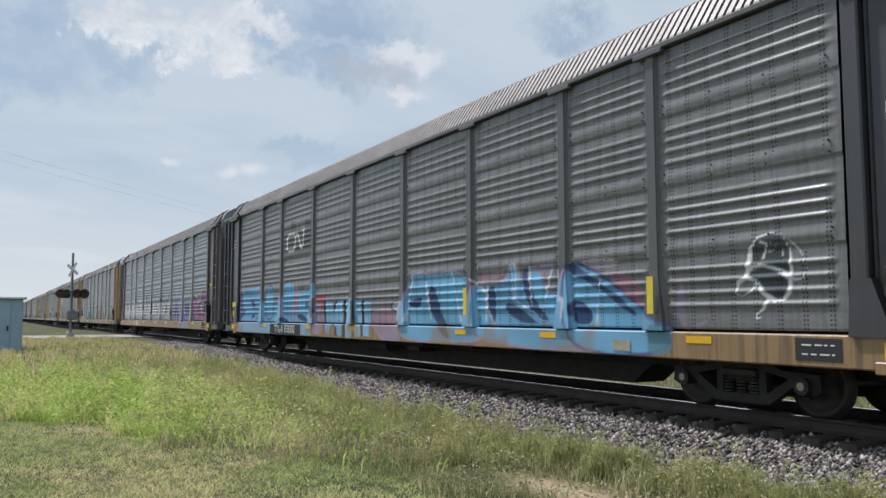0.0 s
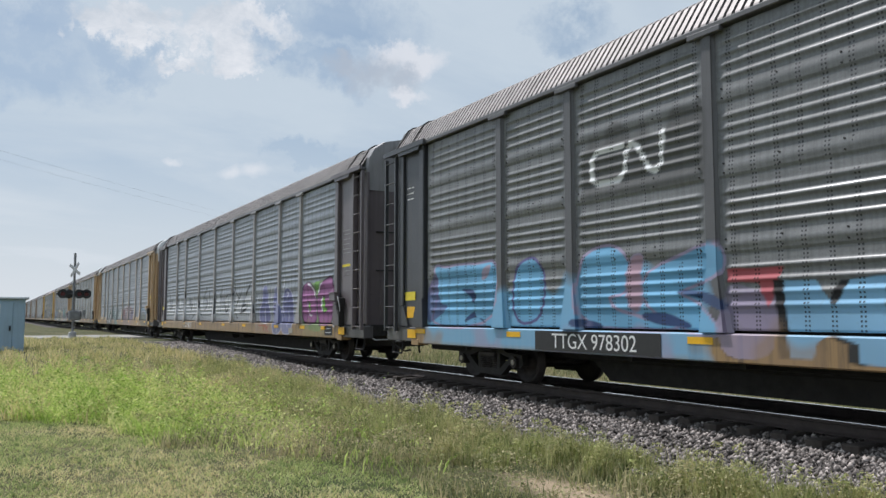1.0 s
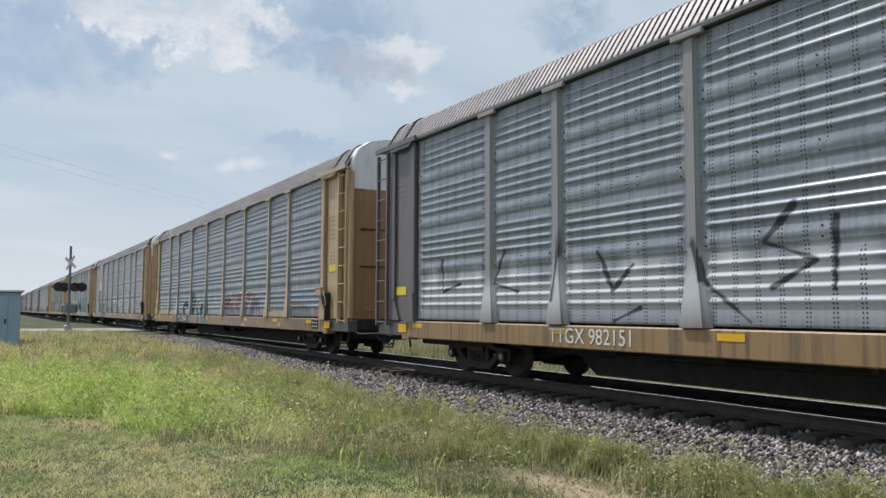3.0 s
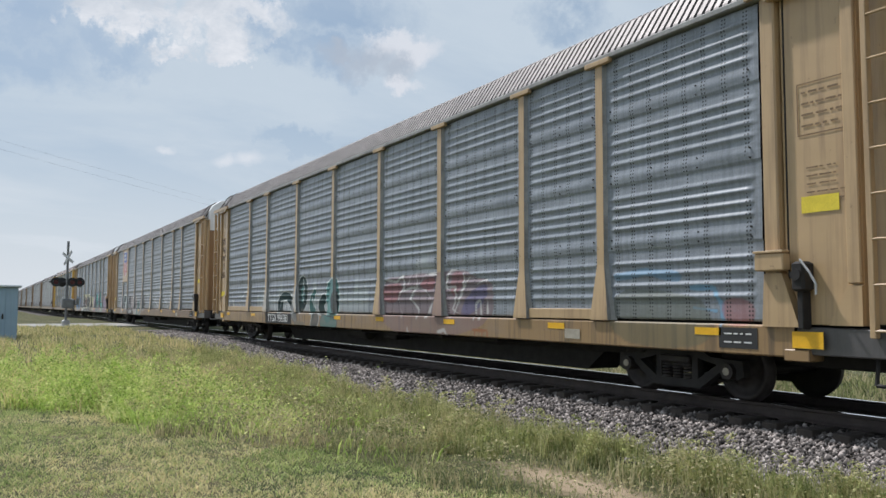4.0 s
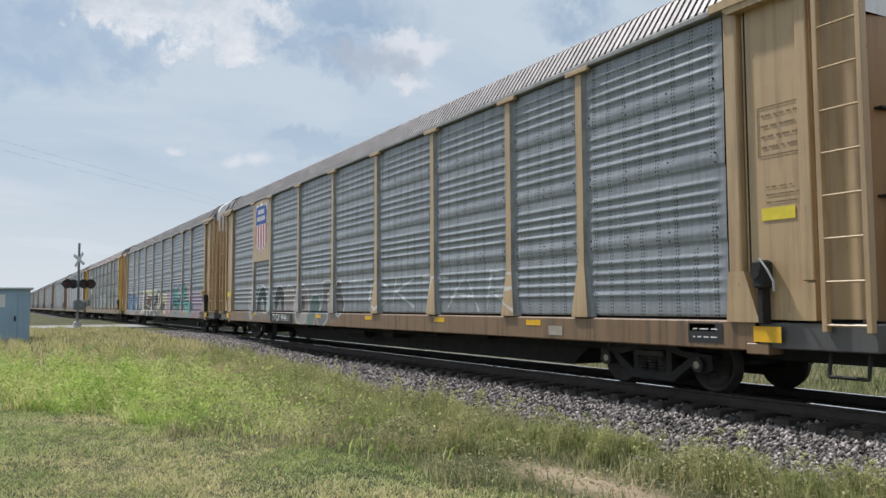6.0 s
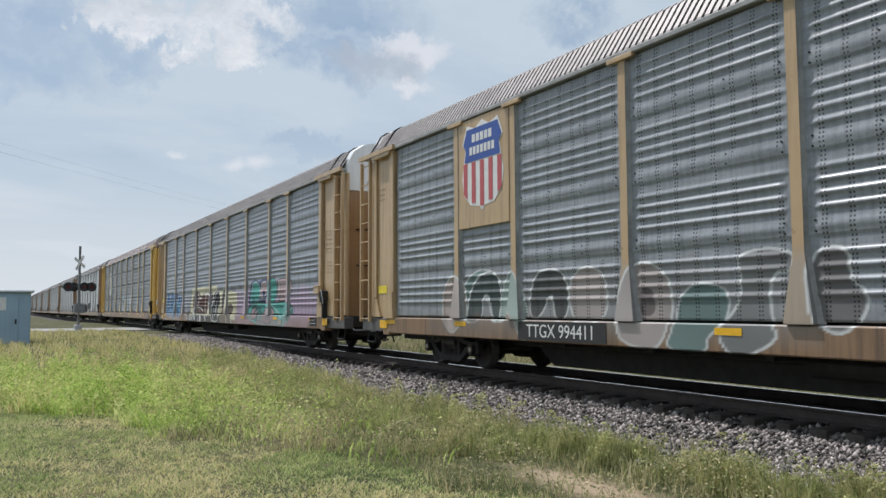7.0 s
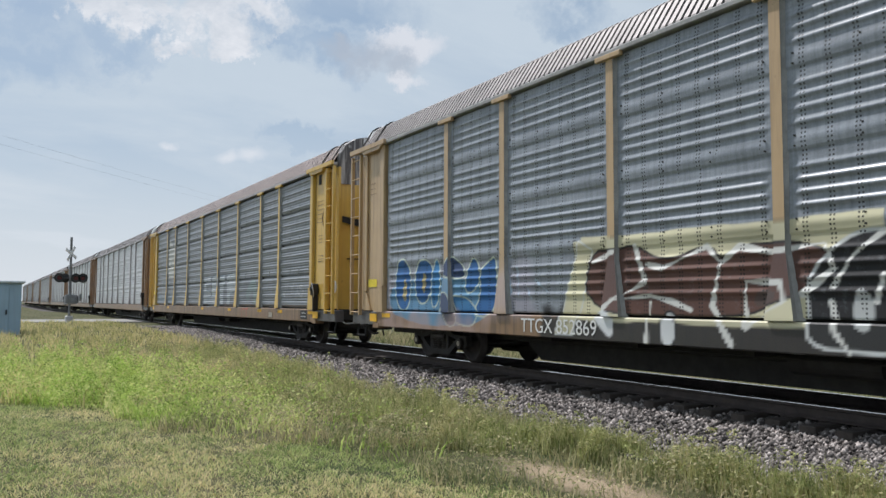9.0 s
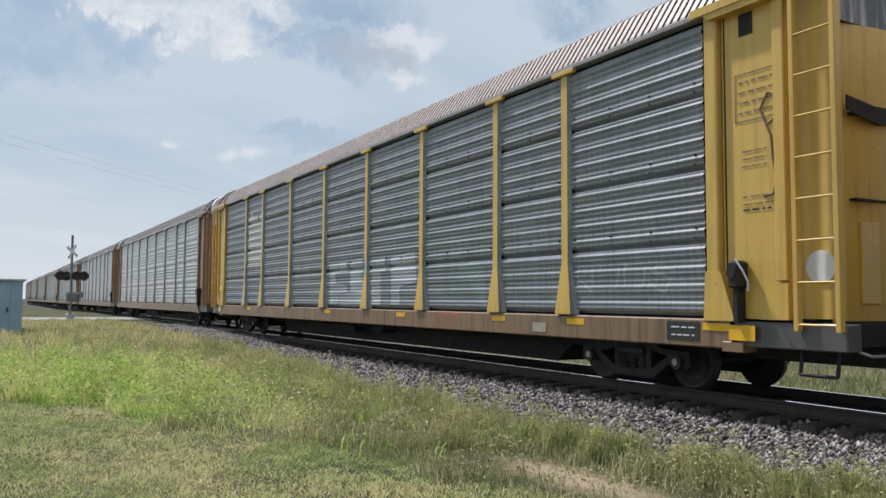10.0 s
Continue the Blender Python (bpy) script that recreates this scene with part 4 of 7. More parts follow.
def spray_blue():
    t = Tags(3)
    t.cloud(-11.85, -4.2, 0.6, 2.0, AZURE, 0.85, 0.2)
    t.blob([(-11.39, 2.46), (-10.86, 2.34), (-10.42, 2.40), (-10.04, 2.38), (-9.57, 2.39), (-9.02, 2.40), (-9.07, 1.15), (-11.59, 1.10), (-11.21, 1.59), (-11.24, 2.13)], AZURE, LILAC, 0.050, 0.92)
    t.blob([(-11.73, 1.88), (-11.23, 2.44), (-11.21, 1.59), (-10.72, 1.56), (-11.48, 1.17), (-11.72, 1.19)], VIOLET, None, 0.040, 0.70)
    t.blob([(-10.44, 1.91), (-9.78, 1.87), (-9.83, 1.52), (-9.98, 1.76)], NAVY, None, 0.040, 0.92)
    t.blob([(-10.34, 1.17), (-9.83, 1.48), (-9.80, 1.33), (-9.44, 1.16), (-9.61, 1.33)], NAVY, None, 0.040, 0.92)
    t.blob([(-9.58, 2.28), (-9.21, 2.39), (-9.33, 2.14), (-9.62, 2.01)], PINK, None, 0.040, 0.70)
    t.blob([(-8.56, 1.22), (-8.55, 2.08), (-8.31, 2.31), (-7.89, 2.40), (-7.68, 1.98), (-7.78, 1.23)], AZURE, VIOLET, 0.050, 0.92)
    t.blob([(-6.65, 2.42), (-5.76, 2.43), (-5.72, 1.69), (-6.19, 1.65), (-6.06, 1.44), (-5.53, 1.29), (-4.54, 1.13), (-6.64, 1.13), (-6.94, 1.73)], AZURE, LILAC, 0.050, 0.92)
    t.blob([(-5.70, 2.24), (-5.38, 2.27), (-5.51, 2.03), (-5.47, 1.44), (-5.66, 1.39), (-5.78, 1.64)], PINK, LILAC, 0.030, 0.80)
    t.blob([(-5.45, 1.98), (-4.51, 2.25), (-4.09, 2.32), (-4.05, 1.99), (-4.21, 1.82), (-4.92, 1.67), (-4.37, 1.47), (-3.98, 1.08), (-4.49, 1.07), (-5.40, 1.44)], AZURE, LILAC, 0.040, 0.92)
    t.blob([(-5.53, 1.39), (-4.93, 1.36), (-4.44, 1.13), (-5.41, 1.22)], NAVY, None, 0.040, 0.92)
    t.blob([(-6.94, 1.29), (-6.42, 1.23), (-6.20, 1.12), (-6.95, 1.12)], NAVY, None, 0.040, 0.92)
    t.blob([(-4.98, 1.69), (-4.21, 1.71), (-3.69, 1.25), (-3.88, 1.29), (-4.37, 1.54)], NAVY, None, 0.040, 0.85)
    t.blob([(-3.96, 1.81), (-3.41, 1.58), (-3.25, 1.17), (-3.74, 1.08), (-4.07, 1.55)], LILAC, None, 0.040, 0.60)
    t.blob([(-4.10, 1.55), (-3.26, 1.72), (-3.27, 1.09), (-3.37, 0.78), (-4.11, 0.75)], LILAC, None, 0.040, 0.70)
    t.blob([(-3.99, 1.94), (-3.20, 1.94), (-3.30, 1.75), (-3.40, 1.41), (-3.54, 1.76), (-3.99, 1.78)], (0.55, 0.10, 0.12), None, 0.040, 0.80, round=False)
    t.blob([(-3.34, 1.77), (-2.93, 1.76), (-2.71, 1.43), (-2.53, 1.76), (-2.12, 1.77), (-2.22, 0.76), (-2.43, 0.78), (-2.41, 0.99), (-2.72, 1.13), (-2.89, 1.01), (-2.94, 0.79), (-3.26, 0.78)], INK, None, 0.040, 0.92, round=False)
    t.blob([(-3.21, 1.77), (-2.80, 1.76), (-2.59, 1.43), (-2.42, 1.76), (-2.01, 1.77), (-2.00, 0.77), (-2.31, 0.79), (-2.29, 0.99), (-2.60, 1.13), (-2.77, 1.01), (-2.82, 0.80), (-3.13, 0.79)], SKYLIGHT, None, 0.040, 0.92, round=False)
    t.blob([(-1.99, 1.77), (-1.82, 1.77), (-1.69, 0.73), (-1.88, 0.72)], INK, None, 0.040, 0.92, round=False)
    t.blob([(-1.82, 1.77), (-1.36, 1.79), (-1.32, 0.74), (-1.72, 0.73)], SKYLIGHT, None, 0.040, 0.92, round=False)
    t.blob([(-1.39, 1.75), (-1.24, 1.75), (-1.13, 0.75), (-1.30, 0.74)], INK, None, 0.040, 0.92, round=False)
    t.blob([(-1.24, 1.75), (-0.82, 1.77), (-0.79, 0.77), (-1.16, 0.75)], SKYLIGHT, None, 0.040, 0.92, round=False)
    t.blob([(-0.85, 1.73), (-0.71, 1.73), (-0.61, 0.78), (-0.77, 0.77)], INK, None, 0.040, 0.92, round=False)
    t.blob([(-0.71, 1.73), (-0.32, 1.75), (-0.29, 0.79), (-0.63, 0.77)], SKYLIGHT, None, 0.040, 0.92, round=False)
    t.blob([(-0.17, 1.44), (0.22, 1.46), (0.79, 1.47), (1.16, 1.20), (1.14, 0.72), (0.41, 0.73), (-0.15, 1.14)], PINK, LILAC, 0.050, 0.75)
    t.blob([(0.70, 1.56), (1.40, 1.74), (1.48, 1.59), (1.58, 1.08), (1.24, 1.16), (1.12, 1.47)], (0.40, 0.48, 0.52), INK, 0.030, 0.85)
    t.blob([(1.34, 1.11), (1.57, 2.14), (2.03, 2.31), (2.86, 2.22), (3.61, 2.26), (4.06, 2.06), (4.15, 1.11), (4.98, 0.84), (1.39, 0.74)], AZURE, LILAC, 0.050, 0.92)
    t.blob([(4.18, 1.12), (4.21, 1.94), (4.75, 1.89), (5.38, 1.96), (5.45, 2.23), (5.68, 2.28), (5.78, 1.81), (6.11, 2.20), (6.36, 2.06), (6.45, 1.74), (6.82, 1.63), (7.07, 2.27), (7.11, 1.16), (7.84, 1.01), (7.83, 0.72), (4.72, 0.81)], AZURE, LILAC, 0.060, 0.92)
    t.blob([(7.01, 2.28), (7.73, 2.01), (8.34, 1.63), (8.84, 1.28), (9.25, 1.12), (9.12, 0.76), (7.18, 0.73), (7.03, 1.38)], AZURE, VIOLET, 0.050, 0.92)
    t.blob([(1.66, 1.67), (2.31, 1.78), (2.16, 1.47), (1.66, 1.54)], NAVY, None, 0.040, 0.92)
    t.blob([(2.54, 1.96), (2.81, 2.01), (3.02, 1.40), (3.58, 0.82), (3.18, 0.86), (2.58, 1.46)], NAVY, None, 0.040, 0.85)
    t.blob([(4.75, 1.86), (5.01, 1.95), (5.05, 1.18), (4.86, 1.18)], NAVY, None, 0.040, 0.85)
    t.blob([(5.25, 1.58), (5.71, 1.53), (6.08, 1.28), (6.43, 1.15), (5.59, 1.23)], NAVY, None, 0.040, 0.85)
    t.blob([(5.84, 2.20), (6.06, 2.13), (6.14, 1.66), (6.43, 1.40), (6.62, 1.20), (6.23, 1.28), (5.88, 1.67)], NAVY, None, 0.040, 0.85)
    t.blob([(7.08, 1.60), (7.43, 1.54), (7.64, 1.38), (7.60, 1.17), (7.19, 1.19)], NAVY, None, 0.040, 0.92)
    t.blob([(6.97, 2.28), (7.44, 2.08), (8.60, 1.38), (8.47, 1.28), (7.80, 1.75), (7.05, 2.05)], NAVY, None, 0.040, 0.80)
    t.blob([(7.95, 2.05), (8.61, 1.89), (8.72, 1.37), (8.21, 1.73)], (0.40, 0.17, 0.24), None, 0.040, 0.60)
    t.blob([(4.28, 2.21), (4.89, 2.20), (5.33, 2.24), (5.26, 2.07), (4.49, 1.93)], PINK, None, 0.040, 0.60)
    t.blob([(6.27, 2.26), (6.75, 2.24), (6.65, 2.04), (6.36, 2.04)], LILAC, None, 0.040, 0.80)
    t.blob([(7.40, 2.28), (8.23, 2.22), (8.16, 2.09), (7.44, 2.11)], (0.52, 0.46, 0.52), None, 0.040, 0.70)
    t.strokes([[(1.83, 2.26), (1.55, 1.21)],
               [(2.41, 2.09), (2.66, 1.22)],
               [(3.49, 2.21), (3.82, 1.22)],
               [(4.75, 1.91), (4.74, 1.49), (4.99, 1.13)],
               [(5.62, 2.27), (5.63, 1.62), (5.93, 1.47)],
               [(6.06, 2.18), (6.09, 1.56)],
               [(6.79, 2.12), (6.84, 1.63), (7.00, 1.59), (6.98, 1.29)]], (0.62, 0.66, 0.74), 0.035, 0.75)
    t.strokes([[(4.21, 2.07), (4.71, 1.79), (4.71, 1.21)],
               [(5.49, 2.26), (5.58, 1.64), (6.28, 1.33)],
               [(6.02, 2.10), (6.10, 1.51)],
               [(6.64, 2.13), (6.36, 1.27)],
               [(7.80, 1.90), (7.71, 1.17)]], (0.62, 0.66, 0.74), 0.030, 0.70)
    t.blob([(8.84, 1.28), (9.30, 1.09), (9.23, 0.72), (8.76, 0.75)], (0.10, 0.26, 0.34), None, 0.040, 0.80)
    t.blob([(9.32, 1.79), (9.46, 1.78), (9.42, 1.19), (9.52, 1.14), (9.84, 1.28), (9.68, 1.14), (9.30, 1.13)], LILAC, None, 0.040, 0.45)
    t.blob([(10.45, 1.93), (10.48, 2.16), (10.60, 2.30), (10.78, 2.37), (10.99, 2.30), (11.01, 1.80), (10.76, 1.91)], (0.045, 0.06, 0.065), None, 0.040, 0.80)
    t.blob([(10.42, 1.87), (10.72, 1.94), (10.97, 1.76), (10.96, 1.58), (10.83, 1.49), (10.58, 1.72), (10.37, 1.77)], (0.045, 0.06, 0.065), None, 0.040, 0.80)
    t.strokes([[(10.43, 1.93), (10.46, 2.17), (10.58, 2.32), (10.78, 2.37), (10.93, 2.34), (11.01, 2.12), (11.01, 1.84)],
               [(10.99, 2.28), (11.13, 2.11), (11.21, 1.91), (11.17, 1.77), (11.07, 1.76), (10.97, 1.81)],
               [(10.43, 1.93), (10.63, 1.96), (10.81, 1.91), (11.01, 1.80)],
               [(10.40, 1.81), (10.54, 1.76), (10.64, 1.59), (10.79, 1.50), (10.90, 1.51), (11.00, 1.62), (11.00, 1.78)],
               [(10.43, 1.91), (10.38, 1.79), (10.28, 1.75), (10.26, 1.60), (10.34, 1.57), (10.49, 1.64), (10.54, 1.76)],
               [(10.71, 1.53), (10.63, 1.40), (10.54, 1.34), (10.52, 1.27), (10.59, 1.29)],
               [(10.62, 2.26), (10.71, 2.23), (10.64, 2.05)],
               [(10.75, 2.24), (10.73, 2.12), (10.82, 2.16), (10.84, 2.26)],
               [(10.89, 2.33), (10.90, 2.07)]], (0.80, 0.82, 0.82), 0.026, 0.95)
    for x in np.arange(-11.9, 8.6, 2.05):
        t.cloud(x, x + 1.1, 0.5, 1.1, (0.30, 0.19, 0.10) if int(x * 7) % 2 else LILAC, 0.55, 0.2)
    # the pale emblem on its dark patch
    t.jobs.insert(0, ("cloud", -6.9, -4.25, 3.20, 4.30, (0.055, 0.053, 0.05), 0.6, 0.12, 2.0))
    t.strokes([[(-5.80, 4.02), (-6.34, 4.02), (-6.47, 3.92), (-6.47, 3.58), (-6.34, 3.48), (-5.88, 3.48), (-5.76, 3.60), (-5.72, 3.92), (-5.62, 4.02), (-5.50, 3.95), (-5.28, 3.56), (-5.16, 3.50), (-5.05, 3.60), (-5.02, 4.08)]], WHITE, 0.055, 0.98)
    return t


def spray_magenta():
    t = Tags(8)
    t.blob([(9.02, 1.86), (9.16, 2.22), (9.49, 2.41), (9.98, 2.36), (10.15, 2.35), (10.58, 2.43), (11.41, 2.46), (11.44, 2.02), (11.18, 1.10), (10.79, 0.82), (9.45, 0.96), (9.14, 1.16)], (0.18, 0.30, 0.10), None, 0.040, 0.75)
    t.blob([(9.13, 2.17), (9.49, 2.36), (9.80, 2.35), (10.08, 2.16), (10.27, 1.85), (10.34, 1.46), (10.28, 1.11), (9.33, 1.10), (9.16, 1.48), (9.09, 1.85)], MAGENTA, (0.07, 0.03, 0.07), 0.040, 0.92)
    t.blob([(10.39, 1.89), (10.58, 2.29), (10.94, 2.42), (11.59, 2.49), (11.54, 1.07), (10.59, 1.00), (10.40, 1.46)], MAGENTA, (0.07, 0.03, 0.07), 0.040, 0.92)
    t.blob([(9.65, 1.82), (9.81, 1.72), (9.86, 1.45), (9.75, 1.50)], (0.22, 0.50, 0.10), INK, 0.025, 0.92)
    t.blob([(10.76, 1.94), (10.92, 1.87), (10.94, 1.59), (11.12, 1.51), (10.91, 1.44), (10.72, 1.60)], (0.22, 0.50, 0.10), INK, 0.025, 0.92)
    t.blob([(10.06, 2.38), (10.56, 2.43), (10.42, 2.11), (10.28, 2.07)], (0.20, 0.40, 0.10), None, 0.040, 0.92)
    t.strokes([[(9.61, 2.34), (9.86, 2.28), (10.06, 2.13), (10.19, 1.93)],
               [(9.57, 1.78), (9.60, 1.63), (9.77, 1.37), (9.95, 1.35)],
               [(10.41, 2.08), (10.55, 2.24), (10.76, 2.36)],
               [(10.72, 1.90), (10.69, 1.69), (10.74, 1.51)],
               [(11.45, 2.14), (11.39, 2.04)],
               [(11.52, 1.41), (11.58, 1.15), (11.74, 1.03)],
               [(10.32, 1.56), (10.34, 1.30)]], (0.80, 0.76, 0.80), 0.028, 0.90)
    t.blob([(5.21, 1.81), (5.23, 2.25), (5.41, 2.43), (5.65, 2.43), (5.83, 2.21), (5.84, 1.81), (6.03, 1.66), (6.18, 1.41), (6.17, 1.12), (4.92, 1.09), (4.92, 1.47), (5.04, 1.68)], (0.17, 0.18, 0.34), (0.62, 0.62, 0.74), 0.022, 0.90)
    t.blob([(6.40, 1.84), (6.44, 2.17), (6.65, 2.36), (6.85, 2.35), (6.97, 2.18), (6.97, 1.81), (7.18, 1.63), (7.41, 1.23), (7.39, 0.92), (7.15, 0.74), (6.61, 0.71), (6.47, 0.89), (6.45, 1.36)], (0.17, 0.18, 0.34), (0.62, 0.62, 0.74), 0.022, 0.90)
    t.blob([(7.36, 2.07), (7.55, 2.25), (7.84, 2.27), (8.11, 2.14), (8.32, 1.88), (8.42, 1.52), (8.41, 1.08), (8.15, 0.75), (7.56, 0.73), (7.36, 0.96), (7.33, 1.36)], (0.17, 0.18, 0.34), (0.62, 0.62, 0.74), 0.022, 0.90)
    t.strokes([[(5.36, 1.70), (5.40, 1.80), (5.84, 1.80)],
               [(5.53, 1.62), (5.59, 1.11)],
               [(6.03, 1.63), (6.12, 1.36)],
               [(6.66, 1.64), (6.84, 1.17), (7.00, 1.00), (6.89, 0.77)],
               [(7.36, 1.58), (7.49, 1.79), (7.68, 1.79), (7.89, 1.61), (7.97, 1.32), (7.94, 0.98)],
               [(7.41, 1.62), (7.57, 1.31)],
               [(7.08, 2.08), (7.30, 2.25)],
               [(6.40, 1.74), (6.75, 1.80)],
               [(6.59, 2.16), (6.73, 2.27), (6.75, 2.01)],
               [(7.69, 2.13), (7.86, 2.11), (7.76, 1.93)],
               [(4.86, 2.28), (4.93, 1.90), (4.55, 1.86), (4.78, 2.12)],
               [(6.23, 2.38), (6.16, 1.90)],
               [(7.51, 2.67), (7.40, 2.06)]], (0.66, 0.66, 0.76), 0.022, 0.80)
    t.cloud(-11.7, 4.4, 1.15, 2.2, (0.60, 0.61, 0.62), 0.85, 0.4)
    t.strokes([[(1.39, 2.21), (0.77, 2.25), (0.40, 2.14), (0.27, 1.85), (0.43, 1.51), (0.69, 1.56), (0.89, 1.92), (0.77, 2.11)],
               [(1.40, 2.71), (1.74, 2.74), (1.79, 2.36), (1.48, 2.23)],
               [(1.49, 2.61), (1.33, 2.22)],
               [(1.67, 2.06), (1.72, 1.71), (2.04, 1.28), (2.23, 1.27)],
               [(1.96, 2.30), (2.25, 2.03)],
               [(2.72, 2.33), (2.25, 2.03), (1.72, 1.54)],
               [(3.73, 2.52), (3.17, 2.13), (2.55, 1.45), (3.37, 1.65), (3.46, 1.83), (2.94, 1.76)],
               [(3.39, 2.34), (3.65, 2.47), (3.73, 2.57)],
               [(3.83, 2.05), (4.20, 1.92), (4.30, 1.57), (4.50, 1.19)],
               [(4.01, 1.72), (4.22, 1.16)]], INK, 0.044, 0.95)
    t.strokes([[(-10.65, 2.41), (-10.62, 1.73), (-9.99, 1.89)],
               [(-8.46, 2.48), (-8.81, 1.86), (-8.08, 1.69)],
               [(-6.93, 2.40), (-7.07, 1.53)],
               [(-6.02, 2.29), (-5.72, 1.65), (-5.31, 2.05)],
               [(-4.17, 2.27), (-4.05, 1.75), (-3.36, 1.19)],
               [(-2.73, 2.67), (-3.15, 2.21), (-2.47, 1.95), (-3.04, 1.64)],
               [(-2.23, 2.45), (-2.27, 1.60)],
               [(-1.68, 1.92), (-1.33, 1.11)],
               [(-1.07, 2.64), (-1.32, 2.23), (-1.24, 1.48)],
               [(-0.12, 2.66), (-0.32, 2.23), (-0.39, 1.57)],
               [(-5.71, 1.17), (-5.17, 1.38)]], INK, 0.044, 0.90)
    t.cloud(9.3, 11.9, 0.66, 1.1, (0.30, 0.26, 0.12), 0.6, 0.2).cloud(4.6, 8.4, 0.66, 1.05, (0.30, 0.28, 0.36), 0.3, 0.3)
    t.strokes([[(4.95, 1.00), (5.35, 1.00)],
               [(5.14, 0.99), (5.17, 0.78)],
               [(5.38, 1.00), (5.72, 1.00)],
               [(5.56, 0.99), (5.59, 0.78)],
               [(5.79, 1.00), (5.82, 0.76)],
               [(6.01, 0.99), (5.85, 0.89), (6.04, 0.77)]], (0.34, 0.07, 0.03), 0.035, 0.90)
    return t


def spray_red():
    t = Tags(15)
    t.blob([(1.44, 1.98), (2.61, 2.02), (3.15, 2.08), (4.00, 2.03), (4.53, 2.08), (5.08, 2.08), (5.50, 1.90), (5.89, 1.84), (6.08, 1.72), (6.05, 0.98), (4.66, 0.64), (1.57, 0.65)], (0.24, 0.15, 0.16), None, 0.040, 0.62)
    t.blob([(5.46, 1.71), (5.89, 1.77), (5.88, 1.48), (5.48, 1.22), (4.89, 1.05), (5.02, 1.37)], (0.12, 0.12, 0.26), None, 0.040, 0.60)
    t.blob([(1.51, 1.82), (2.60, 1.88), (2.34, 1.38), (1.58, 1.39)], (0.30, 0.09, 0.09), None, 0.040, 0.55)
    t.blob([(3.37, 1.93), (4.00, 1.95), (3.89, 1.64), (3.31, 1.70)], (0.28, 0.09, 0.10), None, 0.040, 0.60)
    t.blob([(4.59, 2.06), (5.06, 2.05), (5.03, 1.77), (4.60, 1.42)], (0.30, 0.12, 0.13), None, 0.040, 0.60)
    t.strokes([[(1.51, 1.98), (2.22, 1.89), (2.54, 2.03), (2.63, 1.78), (2.34, 1.54), (2.43, 1.24), (2.59, 1.04)],
               [(2.79, 1.84), (2.91, 2.03), (3.15, 2.06), (3.20, 1.76), (2.90, 1.50), (3.27, 1.24), (3.27, 1.03)],
               [(3.20, 1.76), (3.54, 2.02), (4.00, 2.03)],
               [(2.60, 1.68), (2.97, 1.74), (3.58, 1.67), (3.84, 1.42), (3.62, 1.06)],
               [(4.05, 1.75), (3.68, 1.07)],
               [(4.40, 1.75), (4.43, 1.94), (4.57, 2.08), (5.06, 2.07), (5.05, 1.69), (4.90, 1.45), (4.63, 1.07)],
               [(4.38, 1.71), (4.74, 1.72), (4.77, 1.45), (4.64, 1.25), (4.93, 1.13), (4.93, 1.03)],
               [(5.05, 1.69), (5.24, 1.90), (5.37, 1.89), (5.46, 1.75), (5.86, 1.84), (5.87, 1.19)],
               [(5.89, 1.66), (6.08, 1.72)],
               [(5.48, 1.05), (5.49, 1.37), (5.64, 1.44), (5.66, 1.07)],
               [(4.17, 0.76), (4.42, 0.81), (4.51, 0.67)],
               [(2.83, 0.85), (2.91, 0.60)]], (0.58, 0.58, 0.56), 0.028, 0.80)
    t.cloud(2.9, 3.8, 2.0, 2.6, (0.62, 0.66, 0.64), 0.4, 0.4)
    t.cloud(-8.2, 1.0, 1.0, 1.9, (0.46, 0.50, 0.50), 0.6, 0.3)
    t.blob([(-4.15, 1.85), (-3.99, 2.17), (-3.59, 2.27), (-3.35, 2.05), (-3.27, 1.58), (-3.48, 1.19), (-3.86, 1.06), (-4.11, 1.35)], (0.018, 0.045, 0.046), PALEGREY, 0.028, 0.95)
    t.blob([(-3.84, 1.84), (-3.60, 1.99), (-3.51, 1.58), (-3.71, 1.31)], (0.10, 0.24, 0.23), None, 0.040, 0.95)
    t.blob([(-3.15, 1.50), (-2.70, 1.90), (-2.61, 1.71), (-2.86, 1.42), (-2.55, 1.05), (-3.12, 1.08)], (0.06, 0.16, 0.15), PALEGREY, 0.030, 0.95)
    t.blob([(-2.50, 1.13), (-2.38, 1.56), (-1.93, 1.72), (-1.77, 1.41), (-2.09, 1.34), (-1.82, 1.00)], (0.018, 0.045, 0.046), PALEGREY, 0.028, 0.95)
    t.blob([(-1.93, 1.89), (-1.52, 2.13), (-0.99, 2.02), (-1.03, 0.84), (-1.50, 0.82), (-1.82, 1.14)], (0.10, 0.25, 0.24), PALEGREY, 0.030, 0.92)
    t.blob([(-1.44, 1.66), (-1.04, 1.77), (-1.06, 1.09), (-1.36, 1.14)], (0.015, 0.03, 0.03), None, 0.040, 0.95)
    t.blob([(-5.95, 1.26), (-5.81, 1.59), (-5.29, 1.79), (-4.64, 1.70), (-4.16, 1.22), (-4.38, 1.09), (-5.17, 1.58), (-5.42, 1.35), (-5.30, 1.08), (-5.82, 1.07)], (0.018, 0.045, 0.046), PALEGREY, 0.028, 0.95)
    t.blob([(-4.59, 1.61), (-4.16, 1.18), (-4.02, 0.77), (-4.38, 0.84), (-4.71, 1.26)], (0.20, 0.21, 0.21), INK, 0.030, 0.90)
